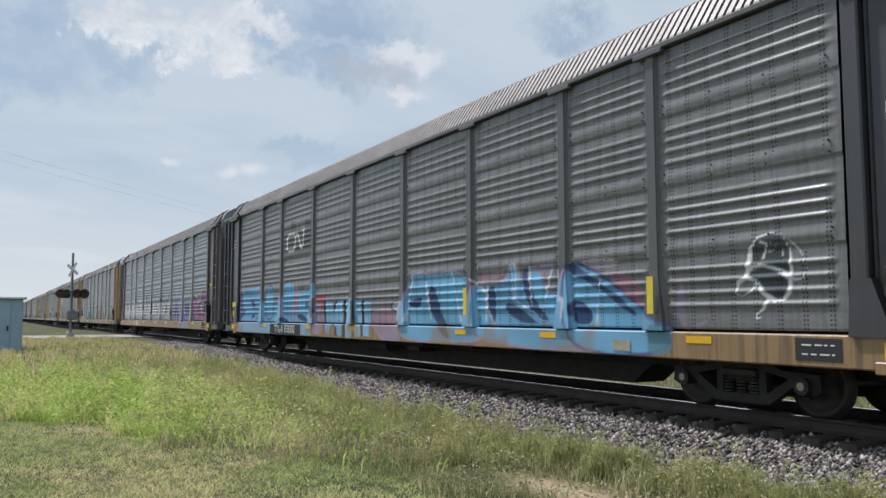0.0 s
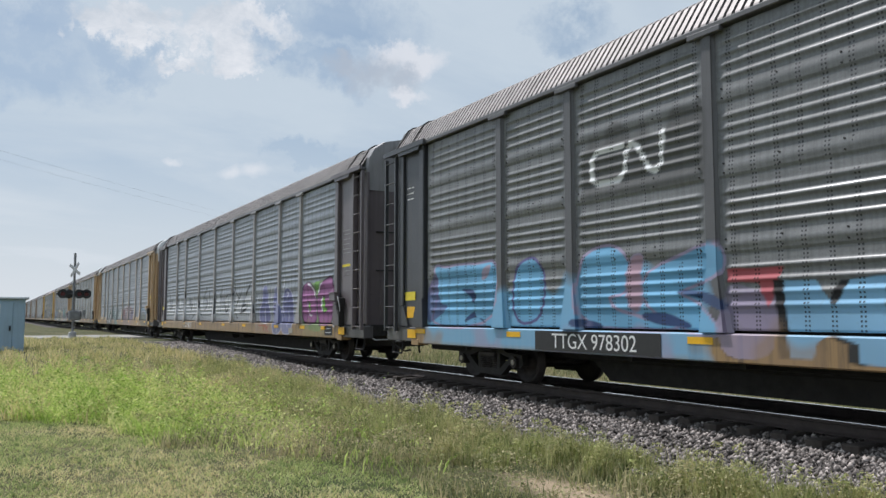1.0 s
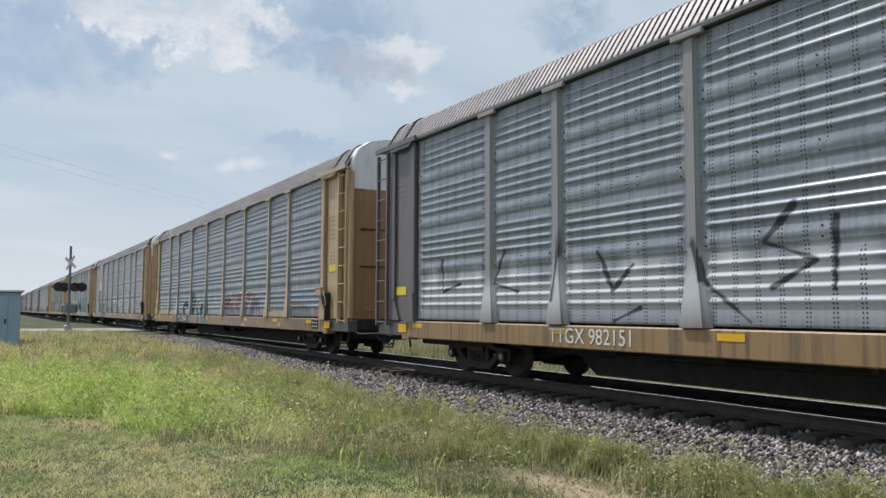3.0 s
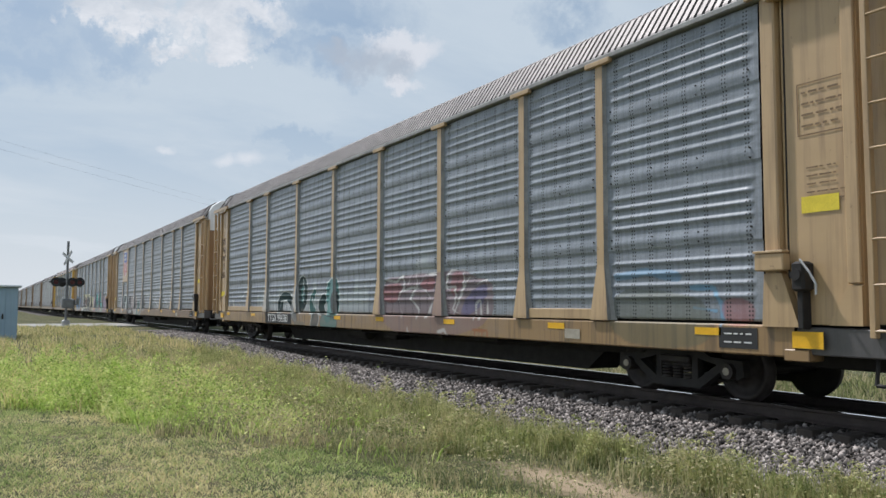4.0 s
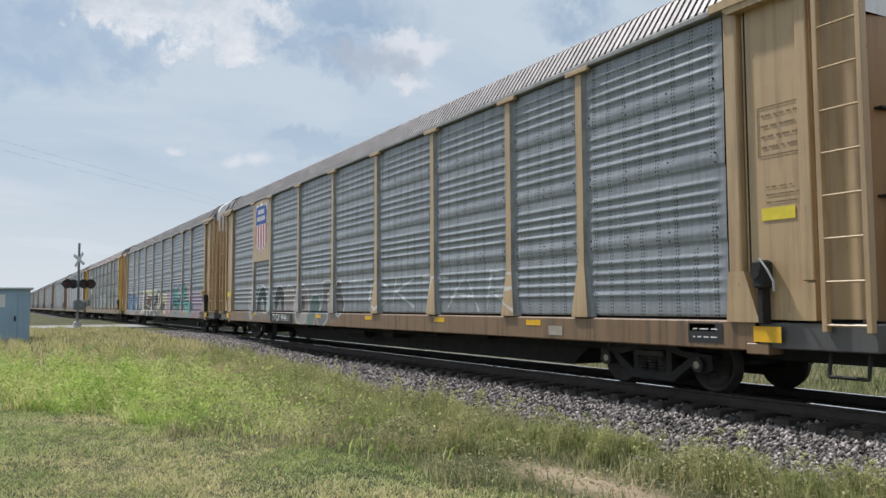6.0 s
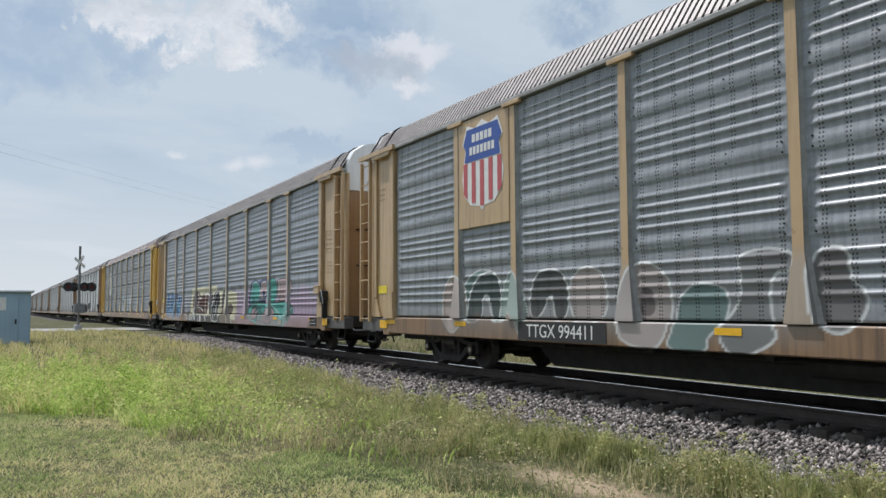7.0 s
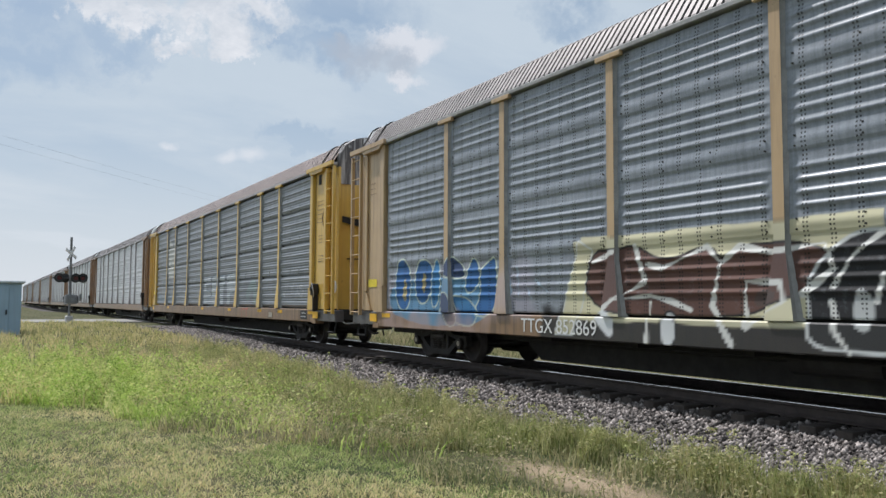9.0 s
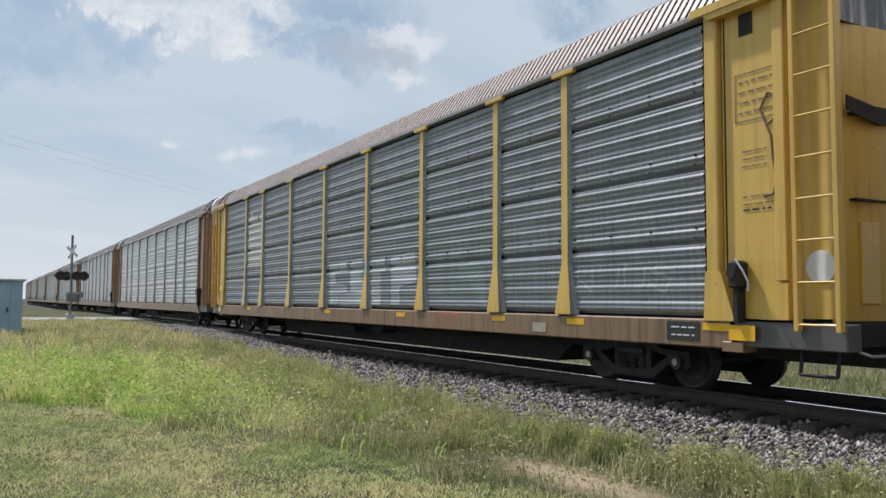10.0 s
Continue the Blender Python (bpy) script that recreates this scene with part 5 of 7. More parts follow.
    t.blob([(-2.78, 1.12), (-2.24, 1.06), (-2.40, 0.63), (-2.96, 0.63), (-2.87, 0.90)], (0.035, 0.05, 0.05), PALEGREY, 0.025, 0.90)
    t.blob([(-2.10, 1.06), (-1.62, 1.01), (-1.02, 0.97), (-1.03, 0.66), (-2.25, 0.64)], (0.09, 0.22, 0.21), INK, 0.025, 0.90)
    t.blob([(-4.17, 0.85), (-3.31, 0.80), (-3.40, 0.64), (-4.28, 0.64)], (0.16, 0.13, 0.09), None, 0.020, 0.80)
    t.strokes([[(-3.69, 2.15), (-3.56, 1.82), (-3.70, 1.59), (-3.48, 1.27)],
               [(-2.94, 1.57), (-2.78, 1.27)],
               [(-2.23, 1.48), (-1.97, 1.55)],
               [(-5.82, 1.07), (-5.55, 1.45), (-5.05, 1.49), (-4.60, 1.09)],
               [(-3.96, 1.10), (-3.57, 1.07), (-3.29, 1.42)]], (0.62, 0.66, 0.66), 0.018, 0.90)
    t.strokes([[(-6.74, 1.76), (-6.82, 1.05)],
               [(-6.51, 1.76), (-6.09, 1.07), (-6.29, 1.65)],
               [(-5.24, 1.22), (-5.05, 1.44), (-4.82, 1.09)],
               [(-4.03, 2.43), (-3.93, 2.58)],
               [(-4.60, 1.00), (-4.28, 0.60)]], PALEGREY, 0.030, 0.70)
    t.strokes([[(-11.49, 1.69), (-11.51, 1.26), (-11.09, 1.22)],
               [(-11.12, 1.76), (-10.93, 1.26), (-10.72, 1.82)],
               [(-10.49, 1.77), (-10.50, 1.26)],
               [(-10.54, 1.50), (-10.05, 1.72)],
               [(-10.36, 1.53), (-9.98, 1.23)],
               [(-9.64, 1.70), (-9.88, 1.63), (-9.98, 1.26), (-9.61, 1.23)],
               [(-9.56, 1.80), (-9.18, 1.89), (-9.23, 1.54)]], (0.66, 0.66, 0.64), 0.030, 0.75)
    t.strokes([[(9.23, 1.78), (9.79, 1.83), (10.35, 1.74)]], (0.12, 0.32, 0.52), 0.080, 0.45)
    t.strokes([[(10.59, 1.58), (10.95, 1.57), (11.07, 1.34), (11.10, 0.89)],
               [(10.63, 1.30), (10.98, 1.26)]], (0.16, 0.40, 0.62), 0.035, 0.60)
    t.blob([(9.11, 1.65), (10.68, 1.50), (10.94, 1.19), (10.93, 0.73), (9.10, 0.72)], (0.12, 0.13, 0.08), None, 0.040, 0.50)
    t.blob([(11.03, 1.42), (11.57, 1.41), (11.52, 1.05), (11.15, 1.04)], (0.40, 0.12, 0.11), None, 0.040, 0.50)
    t.cloud(-6.9, 6.5, 0.66, 1.1, (0.26, 0.20, 0.16), 0.5, 0.3)
    t.strokes([[(5.42, 0.84), (5.62, 0.83)],
               [(5.52, 0.83), (5.53, 0.66)],
               [(5.65, 0.83), (5.86, 0.83)],
               [(5.76, 0.82), (5.77, 0.66)],
               [(5.93, 0.83), (5.94, 0.67)]], (0.30, 0.10, 0.03), 0.035, 0.85)
    return t


def spray_grey():
    t = Tags(21)
    t.cloud(-9.6, -1.0, 0.75, 2.0, (0.26, 0.25, 0.24), 0.55, 0.35)
    t.blob([(-8.84, 1.08), (-8.83, 1.74), (-8.31, 2.08), (-7.72, 2.05), (-7.36, 1.70), (-7.19, 1.05), (-7.74, 1.04), (-7.92, 1.60), (-8.31, 1.61), (-8.42, 1.09)], (0.07, 0.14, 0.13), PALEGREY, 0.030, 0.80)
    t.blob([(-7.55, 0.93), (-7.27, 2.03), (-6.92, 2.01), (-6.53, 0.75), (-6.85, 0.73), (-7.10, 1.37)], (0.30, 0.40, 0.36), PALEGREY, 0.030, 0.75)
    t.blob([(-6.60, 1.16), (-6.50, 1.89), (-6.03, 2.02), (-5.59, 1.85), (-5.54, 1.17), (-5.90, 1.07), (-5.96, 1.66), (-6.28, 1.16)], (0.05, 0.05, 0.05), PALEGREY, 0.030, 0.85)
    t.blob([(-5.47, 1.07), (-5.52, 1.75), (-5.17, 2.02), (-4.72, 1.91), (-4.61, 1.36), (-4.87, 1.03)], (0.36, 0.31, 0.29), PALEGREY, 0.035, 0.85)
    t.blob([(-4.44, 0.91), (-4.24, 1.88), (-3.84, 2.02), (-3.42, 1.76), (-3.33, 1.18), (-3.61, 0.68), (-4.09, 0.74)], (0.36, 0.31, 0.29), PALEGREY, 0.035, 0.85)
    t.blob([(-3.99, 1.18), (-3.96, 1.65), (-3.69, 1.60), (-3.64, 1.18)], (0.12, 0.10, 0.10), None, 0.040, 0.80)
    t.blob([(-3.29, 1.02), (-3.23, 1.43), (-2.93, 1.66), (-2.39, 1.57), (-2.50, 1.11), (-2.77, 0.88), (-2.73, 0.68), (-3.45, 0.69)], (0.08, 0.16, 0.15), PALEGREY, 0.030, 0.80)
    t.blob([(-2.29, 2.02), (-1.54, 2.04), (-1.52, 1.79), (-1.82, 1.77), (-1.84, 1.12), (-1.66, 0.92), (-2.34, 0.60), (-2.59, 0.96), (-2.23, 1.34), (-2.22, 1.75)], (0.17, 0.17, 0.17), PALEGREY, 0.035, 0.85)
    t.blob([(-1.30, 1.98), (-0.83, 2.05), (-0.85, 1.59), (-0.60, 1.46), (-0.87, 0.94), (-1.26, 1.13)], (0.13, 0.12, 0.12), PALEGREY, 0.035, 0.85)
    t.blob([(-9.62, 1.18), (-9.47, 1.86), (-9.09, 2.06), (-8.71, 1.82), (-8.65, 1.26), (-8.81, 0.97), (-9.13, 0.74), (-9.46, 1.03)], (0.46, 0.38, 0.34), PALEGREY, 0.035, 0.85)
    t.blob([(-8.62, 1.19), (-8.49, 1.67), (-8.20, 1.97), (-7.69, 2.03), (-7.47, 1.76), (-7.50, 1.07), (-7.72, 1.07), (-7.83, 1.58), (-8.08, 1.59), (-8.10, 1.06), (-8.59, 1.05)], (0.06, 0.08, 0.08), PALEGREY, 0.040, 0.88)
    t.scrawl(-0.5, 7.4, 1.25, 1.95, 6, (0.70, 0.71, 0.71), 0.035, 0.6)
    t.cloud(-10.2, -6.4, 0.66, 1.1, (0.17, 0.13, 0.11), 0.75, 0.25)
    return t


def spray_large():
    t = Tags(34)
    t.cloud(1.2, 11.6, 0.7, 2.15, (0.42, 0.31, 0.42), 0.80, 0.4)
    t.cloud(-6.0, 2.0, 0.4, 1.35, INK, 0.95, 0.15)
    t.blob([(-4.91, 2.40), (-4.24, 2.38), (-1.55, 2.37), (-0.21, 2.37), (-0.24, 1.30), (-4.60, 1.27)], CREAM, None, 0.040, 0.92, round=False)
    t.blob([(-5.08, 2.34), (-1.49, 2.17), (1.05, 2.12), (1.37, 2.11), (2.86, 1.99), (2.84, 0.83), (1.66, 0.99), (-5.06, 1.03)], CREAM, None, 0.040, 0.92, round=False)
    t.blob([(-4.96, 2.33), (-4.67, 2.18), (-5.05, 0.77), (-5.48, 0.80)], CREAM, PALEGREY, 0.020, 0.95, round=False)
    t.blob([(-4.73, 2.15), (-4.16, 2.12), (-3.76, 2.20), (-3.24, 1.89), (-2.49, 2.13), (-2.24, 1.87), (-2.00, 2.08), (-0.88, 2.05), (-0.77, 1.71), (-1.16, 1.46), (-1.42, 1.34), (-2.02, 1.13), (-4.79, 1.14)], BROWN, INK, 0.030, 0.92)
    t.blob([(-1.06, 1.17), (-1.06, 1.66), (-0.64, 2.09), (-0.12, 2.15), (0.31, 1.90), (0.24, 1.48), (-0.25, 1.26), (0.24, 0.81), (-1.06, 0.76)], INK, PALEGREY, 0.040, 0.92)
    t.blob([(0.72, 2.21), (1.10, 2.16), (1.15, 1.55), (0.82, 1.26), (0.54, 1.41)], (0.10, 0.09, 0.08), PALEGREY, 0.030, 0.92)
    t.blob([(0.24, 0.96), (0.71, 1.41), (1.36, 1.33), (1.66, 0.60), (0.70, 0.60)], (0.20, 0.15, 0.11), None, 0.040, 0.92)
    t.blob([(1.36, 1.40), (1.86, 1.60), (2.28, 1.53), (2.42, 1.27), (2.05, 1.07), (2.23, 0.61), (2.75, 0.60), (1.65, 0.60), (1.46, 0.92)], (0.15, 0.12, 0.10), CREAM, 0.050, 0.92)
    t.blob([(-0.51, 1.57), (-0.32, 1.33), (-0.38, 0.94), (-0.58, 1.10)], PALEGREY, None, 0.040, 0.90)
    t.strokes([[(-4.64, 1.98), (-4.16, 2.12)],
               [(-3.76, 2.19), (-3.57, 1.63), (-4.09, 1.40), (-4.47, 1.14)],
               [(-3.53, 1.90), (-3.24, 1.83), (-2.49, 2.10), (-2.28, 1.87), (-2.41, 1.28), (-2.09, 0.76)],
               [(-1.90, 1.60), (-1.38, 1.57), (-1.34, 1.34), (-1.69, 1.13), (-1.88, 1.00), (-1.92, 1.34), (-1.90, 1.60)],
               [(-2.28, 1.85), (-2.00, 2.07), (-1.56, 1.97), (-0.88, 2.04), (-0.77, 1.73), (-1.16, 1.43)],
               [(-0.81, 1.34), (-0.75, 0.97), (-0.58, 0.75), (-0.67, 0.60)],
               [(-4.17, 1.37), (-3.46, 1.42), (-3.10, 1.34), (-2.77, 1.22)],
               [(-3.47, 1.33), (-3.51, 0.68)],
               [(-0.22, 2.13), (-0.55, 1.88), (-0.78, 1.52)],
               [(-0.23, 1.65), (-0.31, 1.34)]], (0.72, 0.72, 0.68), 0.040, 0.92)
    t.blob([(-4.61, 1.15), (-4.16, 1.21), (-4.18, 0.70), (-4.48, 0.95)], (0.72, 0.74, 0.74), None, 0.040, 0.92)
    t.blob([(-3.23, 1.16), (-3.04, 1.18), (-2.94, 0.88), (-3.08, 0.66), (-3.24, 0.70)], (0.72, 0.74, 0.74), INK, 0.030, 0.92)
    t.blob([(-1.54, 0.60), (-1.33, 0.70), (-1.08, 0.70), (-0.90, 0.60), (-1.49, 0.60)], (0.66, 0.68, 0.66), None, 0.040, 0.92)
    t.blob([(-1.79, 1.47), (-1.44, 1.49), (-1.44, 1.34), (-1.79, 1.23)], (0.10, 0.07, 0.06), None, 0.040, 0.92)
    t.strokes([[(1.97, 2.17), (2.16, 2.26), (2.20, 2.09)],
               [(2.25, 2.12), (2.38, 2.28), (2.47, 2.08)],
               [(2.52, 2.24), (2.56, 2.06), (2.69, 2.23)],
               [(2.86, 2.06), (2.86, 2.31)],
               [(2.99, 2.27), (3.11, 2.08), (3.23, 2.31)],
               [(3.27, 2.10), (3.50, 2.20), (3.31, 2.25)]], INK, 0.030, 0.80)
    t.blob([(4.55, 1.23), (4.57, 1.99), (4.86, 2.38), (5.38, 2.47), (5.84, 2.31), (6.04, 2.43), (6.50, 2.47), (6.82, 2.44), (6.76, 0.60), (5.94, 0.62), (4.76, 0.85)], NAVY, None, 0.040, 0.80)
    t.blob([(4.76, 1.60), (4.82, 2.03), (5.03, 2.28), (5.43, 2.36), (5.79, 2.22), (5.89, 1.96), (5.85, 1.67), (5.46, 1.41), (4.92, 1.47)], AQUA, PALEGREY, 0.020, 0.92)
    t.blob([(5.93, 1.91), (6.09, 2.26), (6.50, 2.36), (6.75, 2.22), (6.78, 1.95), (6.53, 1.81), (6.26, 1.75), (6.00, 1.69)], (0.46, 0.36, 0.36), PALEGREY, 0.020, 0.92)
    t.blob([(6.22, 1.94), (6.36, 2.03), (6.53, 1.90), (6.39, 1.77), (6.24, 1.80)], NAVY, (0.46, 0.36, 0.36), 0.020, 0.92)
    t.blob([(5.10, 1.75), (5.27, 1.67), (5.24, 1.54), (5.13, 1.54)], NAVY, None, 0.040, 0.92)
    t.blob([(6.84, 2.34), (7.70, 2.43), (7.82, 1.81), (7.45, 1.49), (6.98, 1.60)], AQUA, INK, 0.035, 0.92)
    t.blob([(7.78, 2.38), (9.24, 2.35), (9.32, 1.88), (8.84, 1.78), (8.82, 1.49), (7.93, 1.61)], (0.46, 0.36, 0.36), INK, 0.035, 0.92)
    t.blob([(4.33, 1.36), (5.88, 1.59), (6.84, 1.46), (8.75, 1.59), (9.35, 1.39), (9.41, 1.12), (9.01, 0.73), (7.85, 0.65), (5.88, 0.69), (4.57, 0.89)], AQUA, INK, 0.040, 0.92)
    t.blob([(6.28, 1.24), (7.19, 1.40), (7.69, 1.09), (7.19, 0.76), (6.37, 0.84)], (0.40, 0.32, 0.33), INK, 0.030, 0.92)
    t.blob([(4.80, 1.29), (5.57, 1.35), (5.68, 0.94), (4.92, 0.92)], (0.40, 0.32, 0.33), INK, 0.030, 0.92)
    t.strokes([[(4.78, 1.55), (5.83, 1.70), (6.83, 1.60)],
               [(4.89, 1.34), (5.56, 1.48), (6.05, 1.15), (6.79, 1.29)],
               [(4.82, 0.96), (5.45, 1.29), (5.96, 1.38), (6.15, 1.05)],
               [(5.51, 1.39), (5.80, 0.71)],
               [(5.87, 1.34), (5.70, 0.90), (6.23, 0.83)],
               [(6.29, 1.43), (6.59, 1.11), (6.78, 1.16)],
               [(5.00, 1.13), (5.60, 0.84)],
               [(6.06, 1.52), (6.47, 1.47), (6.33, 1.20)]], INK, 0.030, 0.80)
    t.strokes([[(8.02, 2.32), (8.01, 1.71)],
               [(8.54, 1.64), (8.88, 1.11), (9.29, 1.35)],
               [(6.66, 2.30), (6.98, 1.51)],
               [(8.75, 1.49), (8.16, 0.90)],
               [(7.28, 1.46), (8.16, 1.10), (9.15, 0.83)]], PALEGREY, 0.020, 0.70)
    t.cloud(-11.9, -5.9, 0.9, 2.15, (0.40, 0.36, 0.44), 0.45, 0.4)
    t.blob([(-11.65, 1.10), (-11.29, 1.90), (-7.24, 1.82), (-7.26, 0.95), (-9.07, 0.76), (-10.37, 0.86)], (0.10, 0.28, 0.46), None, 0.040, 0.80)
    t.blob([(-11.21, 1.64), (-11.21, 2.15), (-11.00, 2.32), (-10.76, 2.30), (-10.56, 2.05), (-10.49, 1.69), (-10.62, 1.21), (-10.86, 1.12), (-11.14, 1.27)], (0.035, 0.14, 0.36), (0.55, 0.62, 0.50), 0.030, 0.92)
    t.blob([(-10.81, 1.97), (-10.67, 1.75), (-10.72, 1.33), (-10.88, 1.39)], (0.50, 0.42, 0.20), None, 0.040, 0.92)
    t.blob([(-10.32, 1.86), (-10.17, 2.23), (-9.79, 2.29), (-9.58, 2.08), (-9.55, 1.72), (-9.74, 1.36), (-10.01, 1.25), (-10.27, 1.45)], (0.035, 0.14, 0.36), (0.55, 0.62, 0.50), 0.030, 0.92)
    t.blob([(-9.96, 1.99), (-9.83, 1.92), (-9.86, 1.50), (-10.00, 1.56)], (0.50, 0.42, 0.20), None, 0.040, 0.92)
    t.blob([(-9.57, 2.10), (-9.27, 2.35), (-9.27, 1.44), (-9.46, 1.17), (-9.61, 1.28)], (0.06, 0.24, 0.50), (0.55, 0.62, 0.50), 0.025, 0.92)
    t.blob([(-9.20, 1.86), (-8.84, 2.37), (-8.29, 1.99), (-8.35, 1.80)], (0.03, 0.06, 0.15), (0.55, 0.62, 0.50), 0.025, 0.92)
    t.blob([(-8.30, 1.77), (-7.99, 2.31), (-7.79, 1.94), (-7.84, 1.62), (-8.25, 1.48)], (0.035, 0.14, 0.36), (0.55, 0.62, 0.50), 0.030, 0.92)
    t.blob([(-7.77, 1.94), (-7.45, 2.15), (-7.22, 2.24), (-7.26, 0.99), (-8.02, 1.10), (-7.71, 1.48)], (0.035, 0.14, 0.36), (0.55, 0.62, 0.50), 0.030, 0.92)
    t.blob([(-8.83, 1.44), (-8.30, 1.43), (-7.88, 1.20), (-7.84, 0.87), (-8.47, 0.84), (-8.78, 1.13)], (0.05, 0.20, 0.42), (0.55, 0.62, 0.50), 0.025, 0.92)
    t.blob([(-9.15, 1.49), (-8.89, 1.54), (-8.47, 0.87), (-8.96, 0.77)], (0.03, 0.06, 0.15), (0.55, 0.62, 0.50), 0.020, 0.92)
    t.strokes([[(-6.83, 1.93), (-6.77, 1.48)],
               [(-6.59, 1.96), (-6.53, 1.44)],
               [(-6.36, 1.70), (-6.19, 1.40)],
               [(-6.08, 1.73), (-5.76, 1.51)]], (0.42, 0.56, 0.70), 0.030, 0.70)
    t.cloud(-11.9, -7.4, 0.4, 1.1, (0.42, 0.30, 0.27), 0.6, 0.25).cloud(3.0, 11.0, 0.4, 1.1, (0.36, 0.24, 0.27), 0.7, 0.3)
    t.strokes([[(4.69, 0.69), (4.99, 0.71)],
               [(4.85, 0.69), (4.93, 0.60)],
               [(5.05, 0.71), (5.28, 0.72)],
               [(5.19, 0.71), (5.24, 0.60)],
               [(5.36, 0.73), (5.52, 0.66), (5.38, 0.60)]], (0.35, 0.14, 0.03), 0.040, 0.90)
    return t


def spray_pale():
    t = Tags(40)
    t.blob([(-1.02, 2.33), (0.13, 2.41), (0.14, 2.13), (-0.62, 2.07), (-0.61, 1.83), (0.15, 1.73), (0.17, 1.26), (-0.98, 1.21)], (0.52, 0.55, 0.57), (0.16, 0.22, 0.27), 0.025, 0.85, round=False)
    t.blob([(0.35, 2.40), (1.11, 2.47), (1.14, 1.19), (0.38, 1.19)], (0.52, 0.55, 0.57), (0.16, 0.22, 0.27), 0.025, 0.85, round=False)
    t.blob([(-0.29, 1.50), (1.13, 1.57), (1.15, 1.12), (-0.28, 1.10)], (0.52, 0.55, 0.57), (0.16, 0.22, 0.27), 0.025, 0.85, round=False)
    t.blob([(1.38, 2.35), (2.38, 2.41), (2.39, 2.05), (2.14, 2.06), (2.16, 1.20), (1.63, 1.20), (1.61, 2.00), (1.39, 2.01)], (0.52, 0.55, 0.57), (0.16, 0.22, 0.27), 0.025, 0.85, round=False)
    t.blob([(2.67, 2.39), (3.82, 2.47), (3.91, 1.74), (3.11, 1.65), (3.12, 1.21), (2.70, 1.21)], (0.52, 0.55, 0.57), (0.16, 0.22, 0.27), 0.025, 0.85, round=False)
    t.blob([(5.22, 1.71), (5.75, 2.06), (6.46, 2.20), (6.65, 1.24), (6.17, 1.23), (6.06, 1.81), (5.44, 1.23)], (0.28, 0.36, 0.35), None, 0.040, 0.60)
    t.cloud(-11.7, -7.0, 1.15, 1.7, (0.20, 0.34, 0.46), 0.45, 0.3)
    t.cloud(-8.85, -7.0, 2.55, 4.50, (0.62, 0.62, 0.58), 0.85, 0.08)
    t.scrawl(9.1, 11.2, 1.5, 1.85, 4, (0.5, 0.5, 0.5), 0.03, 0.4)
    t.strokes([[(4.66, 1.02), (5.70, 1.04)],
               [(4.89, 1.00), (5.01, 0.73)],
               [(5.23, 1.01), (5.29, 0.74)],
               [(5.51, 1.01), (5.58, 0.75)]], (0.50, 0.10, 0.06), 0.035, 0.90)
    return t


def along(x):
    """A place along the car: scaled over the bays, moved out at the ends."""
    return x * LONG if abs(x) <= 11.74 else x + math.copysign(OUT, x)


def lettering(words, size, mat, parent, at, label, slant=0.0, name="lettering"):
    """Flat painted lettering on the -y face of a car."""
    cu = bpy.data.curves.new(name, "FONT")
    cu.body, cu.size, cu.align_x, cu.align_y, cu.extrude, cu.space_line = words, size, "CENTER", "CENTER", 0.001, 0.95
    cu.shear = slant
    tmp = bpy.data.objects.new(name, cu)
    me = bpy.data.meshes.new_from_object(tmp)
    bpy.data.objects.remove(tmp)
    me.materials.append(mat)
    ob = part(name, me, parent, (along(at[0]), *at[1:]), label)
    ob.rotation_euler = (math.pi / 2, 0, 0)
    return ob


def bars(parent, x0, x1, z0, z1, rows, mat, label, y=-1.508, share=0.17, framed=False, seed=1):
    """A stencilled block of unreadable print: plain bars, with a drawn frame where it has one."""
    s, rng = Shape(), random.Random(seed)
    x0, x1 = along((x0 + x1) / 2) - (x1 - x0) / 2, along((x0 + x1) / 2) + (x1 - x0) / 2
    h = (z1 - z0) / rows
    for r in range(rows):
        x = x0 + 0.03
        while x < x1 - 0.05:
            w = min(rng.uniform(0.04, 0.16), x1 - 0.03 - x)
            s.box(x, x + w, y - 0.002, y, z1 - (r + 0.5 + share / 2) * h, z1 - (r + 0.5 - share / 2) * h, mat)
            x += w + rng.uniform(0.02, 0.05)
    if framed:
        for a, b, c, d in ((x0 - 0.03, x1 + 0.03, z0 - 0.05, z0 - 0.035), (x0 - 0.03, x1 + 0.03, z1 + 0.035, z1 + 0.05), (x0 - 0.03, x0 - 0.015, z0 - 0.05, z1 + 0.05), (x1 + 0.015, x1 + 0.03, z0 - 0.05, z1 + 0.05)):
            s.box(a, b, y - 0.002, y, c, d, mat)
    return tagged(part("stencil", s.mesh("stencil"), parent, label=label), kind="stuff")


def placard(parent, x, z, w, h, mat, label, y=-1.508, name="placard"):
    return part(name, Shape().box(-w / 2, w / 2, -0.004, 0, -h / 2, h / 2, mat).mesh(name), parent, (along(x), y, z), label)


def reflectors(car, xs, mat="label_amber"):
    for x in xs:
        placard(car, x, 0.985, 0.46, 0.10, M[mat], "amber reflective strip", -1.578, "reflector")


